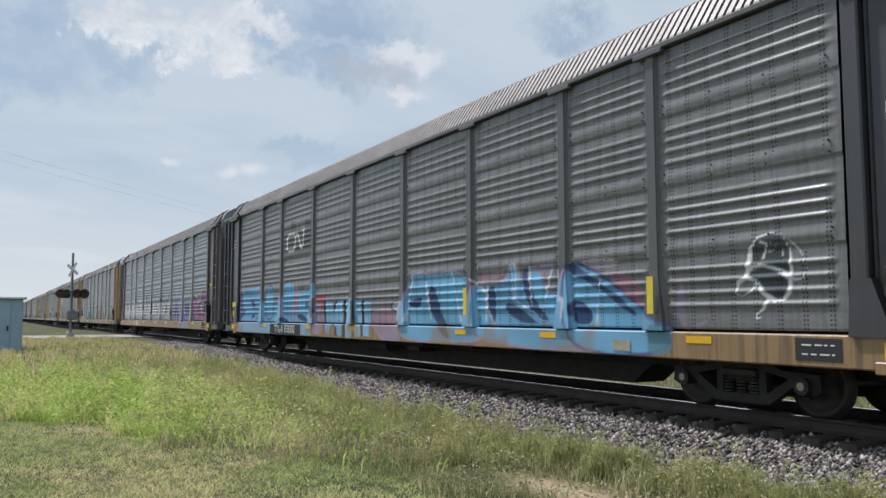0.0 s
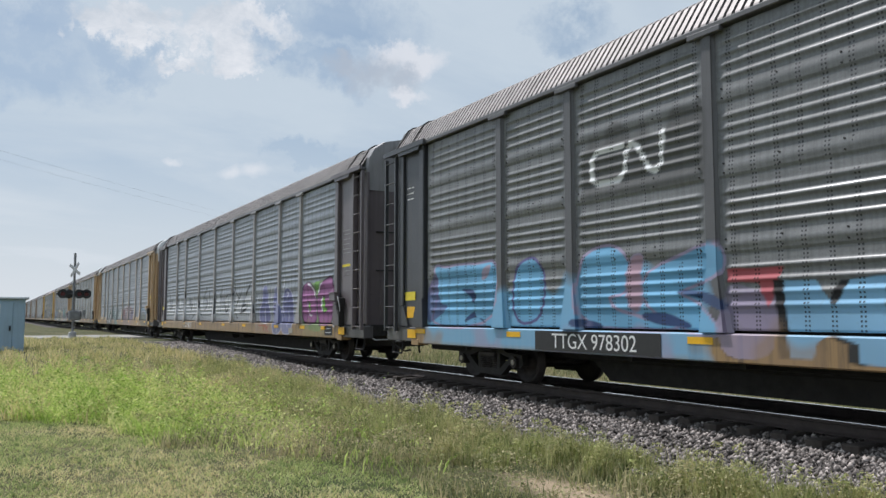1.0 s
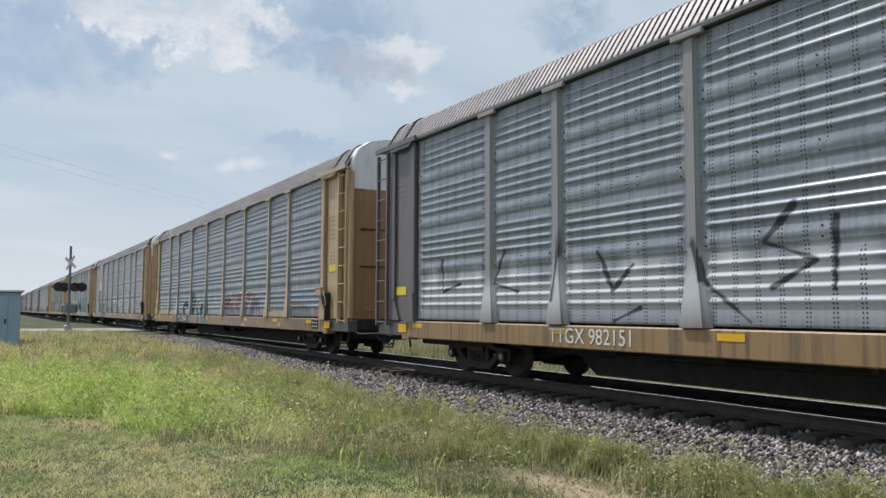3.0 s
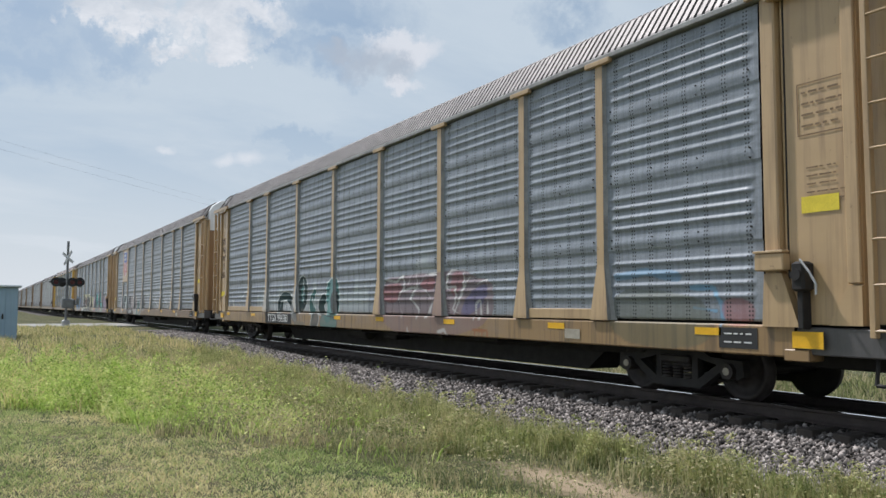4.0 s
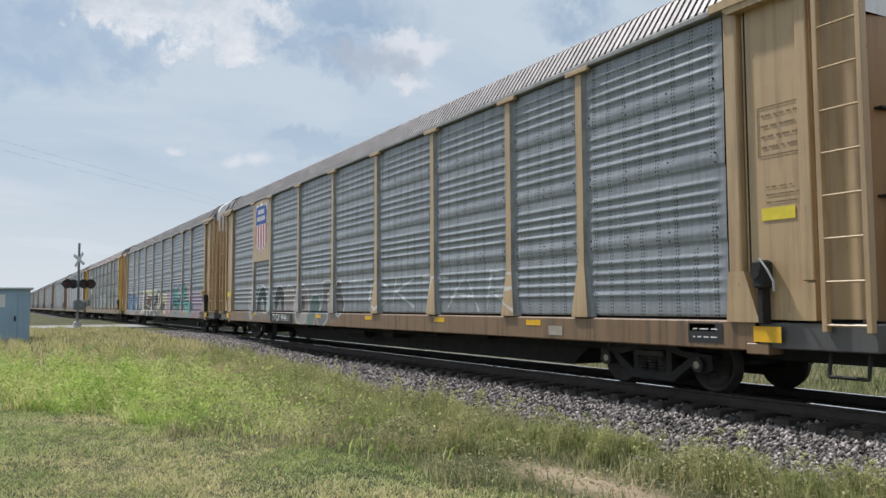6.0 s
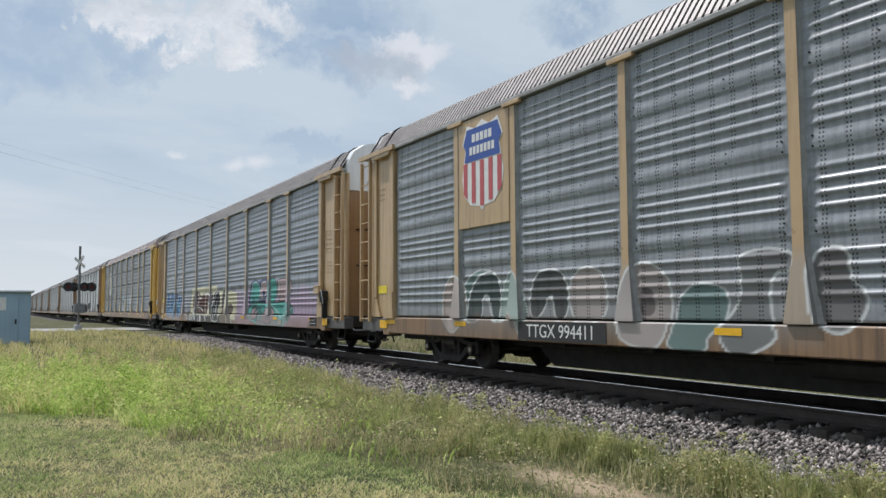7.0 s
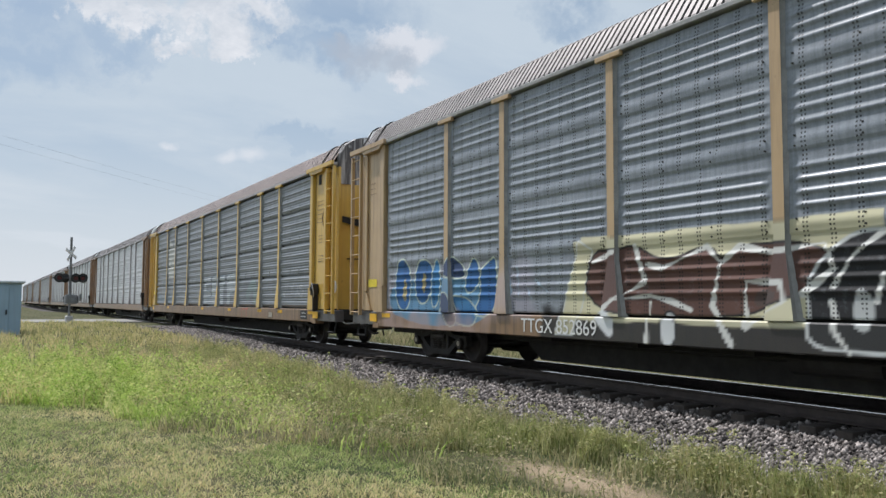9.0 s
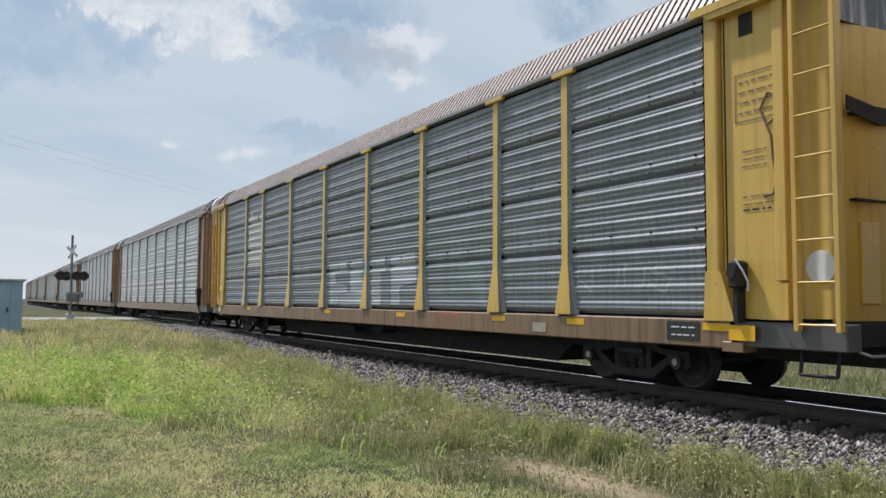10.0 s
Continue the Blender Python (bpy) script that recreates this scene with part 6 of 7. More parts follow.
def shield(car):
    """Striped shield emblem on a tan plate in the second bay."""
    x0, x1 = POSTS[1] + 0.12, POSTS[2] - 0.12
    part("emblem_plate", Shape().box(x0, x1, -1.575, -1.53, 2.98, PANEL_TOP, M["tan"], 0.008).mesh("emblem_plate"), car, label="flat tan plate behind the emblem")
    cx, w, top, low = (x0 + x1) / 2, 0.80, 5.12, 3.32

    def outline(k):
        right = [(0.0, low - 0.02), (0.10, low + 0.08), (0.45, low + 0.12), (0.74, low + 0.36), (0.80, low + 0.72), (0.72, low + 1.06), (0.66, low + 1.30), (0.78, low + 1.45), (0.60, top + 0.02), (0.28, top - 0.07), (0.0, top + 0.06)]
        mz = (low + top) / 2
        pts = [(x * k, mz + (z - mz) * k) for x, z in right]
        return [(cx + x, z) for x, z in pts] + [(cx - x, z) for x, z in reversed(pts[1:-1])]

    em = part("emblem", Shape().prism(outline(1.0), -1.582, -1.576, M["label_white"]).mesh("emblem"), car, label="striped shield emblem in blue, red and white")
    o = outline(0.955)
    split = low + 1.02

    def width_at(z):
        xs = []
        for (xa, za), (xb, zb) in zip(o, o[1:] + o[:1]):
            if (za - z) * (zb - z) < 0:
                xs.append(xa + (xb - xa) * (z - za) / (zb - za))
        return (min(xs), max(xs)) if len(xs) > 1 else (cx, cx)

    blue = Shape()
    zs = [split + 0.02 + k * (top - 0.09 - split) / 12 for k in range(13)]
    span = [(*width_at(z), z) for z in zs]
    blue.prism([(b, z) for a, b, z in span] + [(a, z) for a, b, z in reversed(span)], -1.588, -1.583, M["label_blue"])
    part("emblem_field", blue.mesh("emblem_field"), em, label="blue field")
    for k in range(-4, 5, 2):
        xa, xb = cx + k * 0.165 - 0.075, cx + k * 0.165 + 0.075
        st = Shape()
        lo = []
        for x in (max(xa, cx - 0.74), min(xb, cx + 0.74)):
            d = abs(x - cx)
            lo.append((x, low + 0.06 + (0.10 if d > 0.1 else 0.02) + max(0, d - 0.45) * 0.75))
        st.prism([lo[0], lo[1], (lo[1][0], split), (lo[0][0], split)], -1.588, -1.583, M["label_red"])
        part("emblem_stripe", st.mesh("emblem_stripe"), em, label="red stripe")
    for z, n, half in ((split + 0.50, 5, 0.40), (split + 0.24, 7, 0.50)):
        w = 2 * half / n
        for k in range(n):
            st = Shape().box(cx - half + k * w + 0.02, cx - half + (k + 1) * w - 0.02, -1.592, -1.589, z - 0.085, z + 0.085, M["label_white"])
            part("emblem_bar", st.mesh("emblem_bar"), em, label="white bar")


def end_marks(car, mat, seed, dz=0.0):
    bars(car, 12.25, 12.85, 3.75 + dz, 4.3 + dz, 4, mat, "stencilled data block", framed=True, seed=seed)
    bars(car, 12.3, 12.75, 3.05 + dz, 3.35 + dz, 3, mat, "small stencilled lines", seed=seed + 1)
    bars(car, -12.75, -12.35, 4.05, 4.45, 3, mat, "small stencilled lines", seed=seed + 2)
    placard(car, -12.55, 1.80, 0.52, 0.20, M["label_yellow"], "yellow warning label")
    bars(car, 11.1, 11.6, 0.80, 1.02, 2, M["label_white"], "white data stencil on black", y=-1.584, seed=seed + 5)
    placard(car, 11.35, 0.91, 0.62, 0.27, M["label_black"], "black data panel", -1.578)
    for x in (-12.32, 12.34):
        placard(car, x, 0.92, 0.42, 0.20, M["label_amber"], "amber reflective patch", -1.59, "reflector")
    bars(car, 12.3, 12.9, 2.55, 2.75, 2, mat, "small stencilled lines", seed=seed + 8)
    placard(car, 8.3, 0.86, 0.40, 0.16, M["sill_plate"], "weathered metal tag", -1.582)


def kick_plates(car, bays):
    """Painted strip along the foot of some panels."""
    for n in bays:
        s = Shape().box(POSTS[n] + 0.22, POSTS[n + 1] - 0.22, -1.575, -1.535, PANEL_LOW - 0.02, PANEL_LOW + 0.15, M["tan"], 0.008)
        part("kick_plate", s.mesh("kick_plate"), car, label="tan painted strip under the panel")


def bracket(car, mat):
    """Lever bracket beside the brake on the corner post."""
    x = 11.70 + OUT
    s = Shape().box(x, x + 0.42, -1.72, -1.57, 1.76, 1.98, mat, 0.015)
    s.box(x - 0.01, x + 0.43, -1.735, -1.60, 1.98, 2.01, mat, 0.004)
    part("bracket", s.mesh("bracket"), car, label="folded bracket on the corner post")


def battered_end(car):
    """Rust gash, missing plate and painted squiggle on the old yellow wagon."""
    dark = M["iron"]
    part("opening", Shape().box(12.30 + OUT, 12.52 + OUT, -1.512, -1.45, 4.86, 5.16, dark).mesh("opening"), car, label="dark gap in the end plate")
    part("gash", Shape().prism([(-1.30, 3.62), (-0.70, 3.50), (-0.10, 3.56), (-0.10, 3.74), (-0.75, 3.72), (-1.30, 3.80)], 0.0, 0.02, dark).mesh("gash"), car, (13.70 + OUT, 0, 0), "rusted tear in the end door").rotation_euler = (0, 0, math.pi / 2)
    loop = [(12.62, 3.82), (12.74, 4.02), (12.86, 3.96), (12.84, 3.66), (12.72, 3.60), (12.62, 3.82), (12.78, 3.44), (12.80, 3.16), (12.86, 2.86), (12.80, 2.70), (12.66, 2.68)]
    part("squiggle", Shape().path([(x + OUT, -1.506, z) for x, z in loop], 0.016, M["stencil"], 6).mesh("squiggle"), car, label="sprayed brown squiggle")


def build_train():
    c = autorack(CAR_X[0], STYLE_BLACK, spray_blue(), "black-ended wagon with grimy ribbed zinc panels and blue lettering sprayed low")
    placard(c, -6.47, 0.895, 3.14, 0.34, M["label_black"], "black number panel", -1.579)
    lettering("TTGX 978302", 0.36, M["label_white"], c, (-6.47, -1.585, 0.885), "white stencilled wagon number")
    reflectors(c, (-11.9, -8.5, -4.4, -1.3, 3.9, 6.6, 9.7))
    for x in (4.18, 8.95):
        placard(c, x, 1.62, 0.13, 0.55, M["label_yellow"], "yellow strip on the post", -1.66)
    end_marks(c, M["label_white"], 1, -0.65)
    placard(c, -12.5, 1.42, 0.42, 0.26, M["label_amber"], "orange-yellow label")
    placard(c, 11.35, 0.9, 0.05, 0.05, M["label_black"], "black data panel", -1.58)
    c = autorack(CAR_X[1], STYLE_MAUVE, spray_magenta(), "maroon-ended wagon with zinc panels and magenta and silver sprayed letters")
    lettering("TTGX 982151", 0.36, M["label_white"], c, (-6.19, -1.582, 0.90), "white stencilled wagon number")
    reflectors(c, (-11.6, -6.9, -3.6, 0.3, 3.2, 6.9, 9.3, 11.0))
    end_marks(c, M["stencil_pale"], 11, -0.6)
    bracket(c, M["mauve"])
    placard(c, 12.5, 2.75, 0.62, 0.07, M["label_yellow"], "yellow stripe")
    c = autorack(CAR_X[2], STYLE_TAN, spray_red(), "tan wagon with zinc panels and red and teal sprayed letters")
    placard(c, -5.73, 0.895, 2.71, 0.34, M["label_black"], "black number panel", -1.579)
    lettering("TTGX 996580", 0.36, M["label_white"], c, (-5.73, -1.585, 0.885), "white stencilled wagon number")
    reflectors(c, (-11.4, -8.3, -1.0, 1.5, 4.6, 7.9, 10.9))
    end_marks(c, M["stencil"], 21, -0.3)
    words = lettering("DON'T\nTHINK\nTWICE\nIT'S\nALRIGHT", 0.36, M["marker"], c, (-12.52, -1.506, 3.27), "black hand-written words", 0.25)
    words.scale = (0.60, 1.0, 1.0)
    placard(c, 12.5, 2.55, 0.50, 0.20, M["label_yellow"], "yellow warning label")
    kick_plates(c, (0, 1, 7))
    bracket(c, M["tan"])
    c = autorack(CAR_X[3], dict(STYLE_TAN, panel="zinc_mid", sill="sill_rust"), spray_grey(), "tan wagon with zinc panels, shield emblem and grey sprayed letters")
    shield(c)
    placard(c, -5.73, 0.895, 2.51, 0.34, M["label_black"], "black number panel", -1.579)
    lettering("TTGX 994411", 0.33, M["label_white"], c, (-5.73, -1.585, 0.885), "white stencilled wagon number")
    reflectors(c, (-11.9, -8.8, -2.4, 1.0, 4.5, 7.7, 11.3))
    end_marks(c, M["stencil"], 31, -0.5)
    placard(c, 12.5, 2.45, 0.50, 0.16, M["label_yellow"], "yellow warning label")
    wide = lettering("EXCESS HEIGHT CAR", 0.17, M["label_black"], c, (13.69, 0.0, 4.98), "black stencilled words")
    wide.rotation_euler = (math.pi / 2, 0, math.pi / 2)
    c = autorack(CAR_X[4], dict(STYLE_TAN, sill="sill_rust"), spray_large(), "tan wagon with zinc panels and large teal, brown and blue letters")
    lettering("TTGX 852869", 0.36, M["label_white"], c, (-5.45, -1.582, 0.89), "white stencilled wagon number")
    wide = lettering("EXCESS HEIGHT CAR", 0.17, M["label_black"], c, (13.69, 0.0, 4.98), "black stencilled words")
    wide.rotation_euler = (math.pi / 2, 0, math.pi / 2)
    reflectors(c, (-11.6, 3.9, 7.8, 11.2))
    end_marks(c, M["stencil"], 41, -0.7)
    bracket(c, M["tan"])
    c = autorack(CAR_X[5], STYLE_YELLOW, spray_pale(), "old yellow wagon with finely ribbed panels and rusting roof")
    reflectors(c, (-8.3, -1.0, 3.3, 7.1, 9.2, 11.9))
    end_marks(c, M["stencil"], 51)
    battered_end(c)
    bars(c, 12.3, 12.8, 2.45, 2.6, 1, M["label_black"], "stencilled code", seed=58)
    part("roundel", Shape().tube((13.38 + OUT, -1.42, 1.75), (13.38 + OUT, -1.405, 1.75), 0.20, M["label_white"], 24).mesh("roundel"), c, label="worn white round sticker")
    for k, x in enumerate(CAR_X[6:]):
        autorack(x, STYLE_PALE if k in (0, 2, 3) else STYLE_FAR, None, "tan wagon with zinc side panels toned pale for sky sheen, farther down the train")


build_train()


# ---- ground and track ----
def ground_level(x, y):
    """Field level: nearly flat, rising to the road crossing, with a low bank by the track."""
    rise = np.clip((-x - 14.0) / 26.0, 0, 1)
    rise = rise * rise * (3 - 2 * rise) * np.clip(1.6 - np.abs(x + 52.0) / 60.0, 0, 1)
    z = -0.47 + 0.42 * rise + 0.025 * np.sin(x * 0.9 + y * 0.5) * np.cos(y * 0.8)
    far = np.clip((y - 12.6) / 3.0, 0, 1)
    return z - 0.25 * far * (1 - rise)


def build_ground():
    def axis(lo, hi, step, reach):
        core = list(np.arange(lo, hi + 0.01, step))
        a, d = [], step
        while core[-1] + sum(a) < reach:
            d *= 1.35
            a.append(d)
        right = list(core[-1] + np.cumsum(a))
        left = list(core[0] - np.cumsum(a))
        return np.array(left[::-1] + core + right)

    xs, ys = axis(-60, 8, 0.5, 3200), axis(-6, 24, 0.5, 3200)
    X, Y = np.meshgrid(xs, ys)
    Z = ground_level(X, Y)
    co = np.stack([X, Y, Z], -1).reshape(-1, 3)
    nx = len(xs)
    a = (np.arange(len(ys) - 1)[:, None] * nx + np.arange(nx - 1)).ravel()
    me = bpy.data.meshes.new("ground")
    me.from_pydata(co.tolist(), [], np.stack([a, a + 1, a + nx + 1, a + nx], 1).tolist())
    me.materials.append(M["ground"])
    me.polygons.foreach_set("use_smooth", [True] * len(me.polygons))
    thing("ground", me, "green and straw coloured grassy field beside the railway", "ground", kind="structure")
    # ballast bed
    sec = [(-2.75, -0.62), (-2.2, -0.49), (-1.50, -0.37), (-1.10, -0.275), (1.15, -0.24), (1.62, -0.26), (2.35, -0.45), (3.1, -0.75)]
    xs = np.concatenate([np.arange(-400, -60, 5.0), np.arange(-60, 10, 0.4), np.arange(10, 120, 5.0)])
    v, n = [], len(sec)
    for x in xs:
        for k, (y, z) in enumerate(sec):
            w = 0.10 * math.sin(x * 0.7 + k) + 0.05 * math.sin(x * 2.3 + 2 * k) if k in (0, 1) else 0.0
            v.append((x, TRACK_Y + y + w, z))
    s = Shape().add(v, [(c * n + r, (c + 1) * n + r, (c + 1) * n + r + 1, c * n + r + 1) for c in range(len(xs) - 1) for r in range(n - 1)], M["ballast"])
    thing("ballast", s.mesh("ballast"), "bed of grey crushed stone under the railway track", "ballast", kind="structure")


def build_track():
    prof = [(-0.07, -0.175), (0.07, -0.175), (0.07, -0.163), (0.018, -0.14), (0.010, -0.12), (0.010, -0.05), (0.036, -0.035), (0.037, -0.006), (0.033, 0.0), (-0.033, 0.0), (-0.037, -0.006), (-0.036, -0.035), (-0.010, -0.05), (-0.010, -0.12), (-0.018, -0.14), (-0.07, -0.163)]
    for y in (-0.753, 0.753):
        s, n = Shape(), len(prof)
        v = [(x, a, z) for x in (-400.0, 120.0) for a, z in prof]
        top = [k for k in range(n) if prof[k][1] == 0.0 and prof[(k + 1) % n][1] == 0.0]
        for k in range(n):
            s.add([v[k], v[(k + 1) % n], v[n + (k + 1) % n], v[n + k]], [(0, 1, 2, 3)], M["shine"] if k in top else M["rail"])
        thing("rail", s.mesh("rail"), "dark rusty steel rail with polished running surface", "rail", (0, TRACK_Y + y, 0), "rails", "structure")
    tie = Shape().box(-0.115, 0.115, -1.26, 1.26, -0.36, -0.178, M["tie"], 0.012)
    for y in (-0.753, 0.753):
        tie.box(-0.10, 0.10, y - 0.17, y + 0.17, -0.178, -0.168, M["rail"])
    me = tie.mesh("tie")
    rng = random.Random(4)
    for k in range(150):
        x = 8.0 - 0.54 * k
        t = thing("railway_tie", me, "dark creosoted timber sleeper bedded in ballast", "sleeper", (x + rng.uniform(-0.03, 0.03), TRACK_Y + rng.uniform(-0.04, 0.04), rng.uniform(-0.008, 0.004)), "sleepers", "structure")
        t.rotation_euler[2] = rng.uniform(-0.02, 0.02)


build_ground()
build_track()


def scatter_mesh(name, co, faces_per, verts_per, count, faces, mat):
    me = bpy.data.meshes.new(name)
    me.vertices.add(count * verts_per)
    me.vertices.foreach_set("co", co.ravel())
    f = np.asarray(faces)
    k = f.shape[1]
    idx = (np.arange(count)[:, None, None] * verts_per + f[None]).reshape(-1)
    me.loops.add(len(idx))
    me.loops.foreach_set("vertex_index", idx.astype(np.int32))
    me.polygons.add(count * len(f))
    me.polygons.foreach_set("loop_start", np.arange(count * len(f), dtype=np.int32) * k)
    me.materials.append(mat)
    me.update(calc_edges=True)
    return me


def build_stones():
    rng = np.random.default_rng(5)
    n = 64000
    x = -3.0 - 42.0 * rng.random(n) ** 1.9
    y = TRACK_Y - 0.5 - 3.2 * rng.random(n) ** 1.15
    prof_y, prof_z = [-2.75, -2.2, -1.50, -1.10, 1.15], [-0.62, -0.49, -0.37, -0.275, -0.24]
    z = np.interp(y - TRACK_Y, prof_y, prof_z)
    z = np.maximum(z, ground_level(x, y) - 0.005)
    size = 0.016 + 0.028 * rng.random(n) ** 1.6
    octa = np.array([(1, 0, 0), (0, 1, 0), (-1, 0, 0), (0, -1, 0), (0.25, 0.2, 0.85), (-0.2, -0.1, -0.8)], float)
    a = rng.random(n) * 6.283
    v = octa[None] * (0.75 + 0.6 * rng.random((n, 6, 3))) * size[:, None, None]
    c, s = np.cos(a)[:, None], np.sin(a)[:, None]
    co = np.stack([v[..., 0] * c - v[..., 1] * s + x[:, None], v[..., 0] * s + v[..., 1] * c + y[:, None], v[..., 2] + z[:, None] + size[:, None] * 0.35 + 0.03 * rng.random((n, 1))], -1)
    faces = [(0, 1, 4), (1, 2, 4), (2, 3, 4), (3, 0, 4), (1, 0, 5), (2, 1, 5), (3, 2, 5), (0, 3, 5)]
    thing("ballast_stones", scatter_mesh("ballast_stones", co, 8, 6, n, faces, M["stone"]), "loose grey crushed stones on the ballast shoulder", "stones", kind="stuff")


def grass_mesh(name, x, y, height, width, lean, mat, rng):
    """Bent tapered blades standing on the field."""
    n = len(x)
    z = ground_level(x, y) - 0.01
    a = rng.random(n) * 6.283
    b = rng.random(n) * 6.283
    l = lean * (0.3 + rng.random(n)) * height
    dx, dy = np.cos(b) * l, np.sin(b) * l
    wx, wy = np.cos(a) * width / 2, np.sin(a) * width / 2
    P = lambda t, w: np.stack([x + dx * t * t + wx * w, y + dy * t * t + wy * w, z + height * t * (1 - 0.12 * t)], -1)
    co = np.stack([P(0, -1), P(0, 1), P(0.55, -0.8), P(0.55, 0.8), P(1.0, 0)], 1)
    return scatter_mesh(name, co, 3, 5, n, [(0, 1, 3), (0, 3, 2), (2, 3, 4)], mat)


def leaf_mesh(name, x, y, z, size, mat, rng):
    """Small pointed leaves, each lying its own way."""
    n = len(x)
    u = rng.normal(size=(n, 3))
    u[:, 2] *= 0.6
    u /= np.linalg.norm(u, axis=1)[:, None]
    w = np.cross(u, rng.normal(size=(n, 3)))
    w /= np.linalg.norm(w, axis=1)[:, None]
    p, k = np.stack([x, y, z], 1), size[:, None]
    co = np.stack([p - u * k * 0.5, p + w * k * 0.22, p + u * k * 0.5, p - w * k * 0.22], 1)
    return scatter_mesh(name, co, 1, 4, n, [(0, 1, 2, 3)], mat)


def mown_limit(x):
    x = x + 0.6
    return np.where(x < -6.3, 4.3 + 0.42 * (x + 6.3), 4.3 + 0.25 * (x + 6.3)) + 0.25 * np.sin(x * 1.3) + 0.12 * np.sin(x * 4.1)


def clump(x, y, f=1.0):
    """Smooth unevenness between 0 and 1, so that growth comes in clumps."""
    v = np.sin(x * 2.1 * f + 1.3 * np.sin(y * 1.7 * f)) + np.sin(y * 2.9 * f + 1.1 * np.sin(x * 1.3 * f)) + 0.6 * np.sin(x * 5.3 * f - y * 4.1 * f)
    return np.clip(0.5 + v / 4.4, 0, 1)


def build_grass():
    rng = np.random.default_rng(11)
    bare = lambda x, y: np.hypot((x + 6.6) * 0.58, (y - 5.22 - 0.14 * (x + 6.6)) * 2.0)
    # mown turf before the camera
    x, y = -3.0 - 16 * rng.random(220000) ** 1.3, -2.5 + 8.5 * rng.random(220000)
    k = (y < mown_limit(x) + 0.3 * rng.random(len(x))) & (rng.random(len(x)) < (bare(x, y) - 0.15) * 1.3) & (y > -0.62 * (-x) * 1.0 + 0.0)
    x, y = x[k], y[k]
    thing("mown_grass", grass_mesh("mown_grass", x, y, (0.02 + 0.05 * rng.random(len(x))) * (0.25 + 0.7 * clump(x, y, 1.6) + 0.9 * clump(x, y, 7.0)), 0.008 + 0.006 * rng.random(len(x)), 1.2, M["lawn"], rng), "short mown grass, green with dry straw tips", "grass", kind="stuff")
    # lush bright growth
    x, y = -8.0 - 20 * rng.random(260000), -3.5 + 10.0 * rng.random(260000)
    spot = np.exp(-(((x + 16.5) / 4.2) ** 2 + ((y - 2.5 - 0.18 * (x + 15.5)) / 1.8) ** 2))
    c = clump(x, y, 1.3)
    k = (y > mown_limit(x)) & (y < 6.3) & (rng.random(len(x)) < spot * (0.10 + 1.1 * c ** 2))
    x, y, c = x[k], y[k], c[k]
    thing("lush_grass", grass_mesh("lush_grass", x, y, (0.08 + 0.24 * rng.random(len(x))) * (0.45 + 0.9 * c), 0.010 + 0.020 * rng.random(len(x)), 0.75, M["lush"], rng), "bright green lush grass in an unmown patch", "grass", kind="stuff")
    # broad-leaved plants among it
    x, y = -8.6 - 22 * rng.random(800000), -4.0 + 11.0 * rng.random(800000)
    spot = np.exp(-(((x + 17.5) / 4.2) ** 2 + ((y - 2.2 - 0.18 * (x + 15.5)) / 1.7) ** 2))
    c = clump(x, y, 1.9) * (0.35 + 0.65 * clump(x + 3, y - 2, 4.2))
    k = (y > mown_limit(x) - 0.1) & (y < 6.2) & (rng.random(len(x)) < spot * 2.6 * c ** 1.6)
    x, y, c = x[k], y[k], c[k]
    top = 0.04 + 0.95 * c ** 1.4
    z = ground_level(x, y) + top * (1 - rng.random(len(x)) ** 2.2)
    thing("leafy_weeds", leaf_mesh("leafy_weeds", x, y, z, 0.03 + 0.04 * rng.random(len(x)), M["lush"], rng), "bright green leafy weeds growing in clumps", "weeds", kind="stuff")
    x, y = -3.0 - 24 * rng.random(260000) ** 1.2, 2.5 + 5.2 * rng.random(260000)
    c = clump(x, y, 1.5)
    k = (y > mown_limit(x)) & (y < 6.2 + 0.008 * np.clip(-x - 10, 0, 60)) & (rng.random(len(x)) < 0.75 * c ** 2 * np.clip(bare(x, y) - 0.3, 0, 1))
    x, y, c = x[k], y[k], c[k]
    z = ground_level(x, y) + (0.03 + 0.36 * c) * (1 - rng.random(len(x)) ** 2.0)
    thing("dusty_weeds", leaf_mesh("dusty_weeds", x, y, z, 0.02 + 0.035 * rng.random(len(x)), M["weeds"], rng), "dusty green small-leaved weeds beside the ballast", "weeds", kind="stuff")
    # weeds along the ballast
    x, y = -2.5 - 26 * rng.random(200000) ** 1.25, 2.0 + 5.9 * rng.random(200000)
    edge = 6.25 + 0.30 * np.sin(x * 1.1) + 0.15 * np.sin(x * 3.3) + 0.008 * np.clip(-x - 10, 0, 60)
    c = clump(x, y, 1.2) * (0.4 + 0.6 * clump(x + 2, y - 1, 4.0))
    k = (y > mown_limit(x)) & (y < edge) & (rng.random(len(x)) < (bare(x, y) - 0.2) * 1.2) & (rng.random(len(x)) < 0.12 + 0.75 * c ** 2)
    x, y, c = x[k], y[k], c[k]
    thing("weeds", grass_mesh("weeds", x, y, (0.05 + 0.26 * rng.random(len(x))) * (0.3 + 1.1 * c), 0.008 + 0.008 * rng.random(len(x)), 0.55, M["weeds"], rng), "ragged green and straw weeds along the ballast edge", "weeds", kind="stuff")
    # upright tufts that stand out against the stones
    tx = -3.4 - 22 * rng.random(760) ** 1.35
    lo = np.where(tx > -8.0, 5.75 + 0.10 * (tx + 8.0), 4.5)
    ty = lo + (6.75 - lo) * rng.random(760) ** 0.8 + 0.006 * np.clip(-tx - 10, 0, 30)
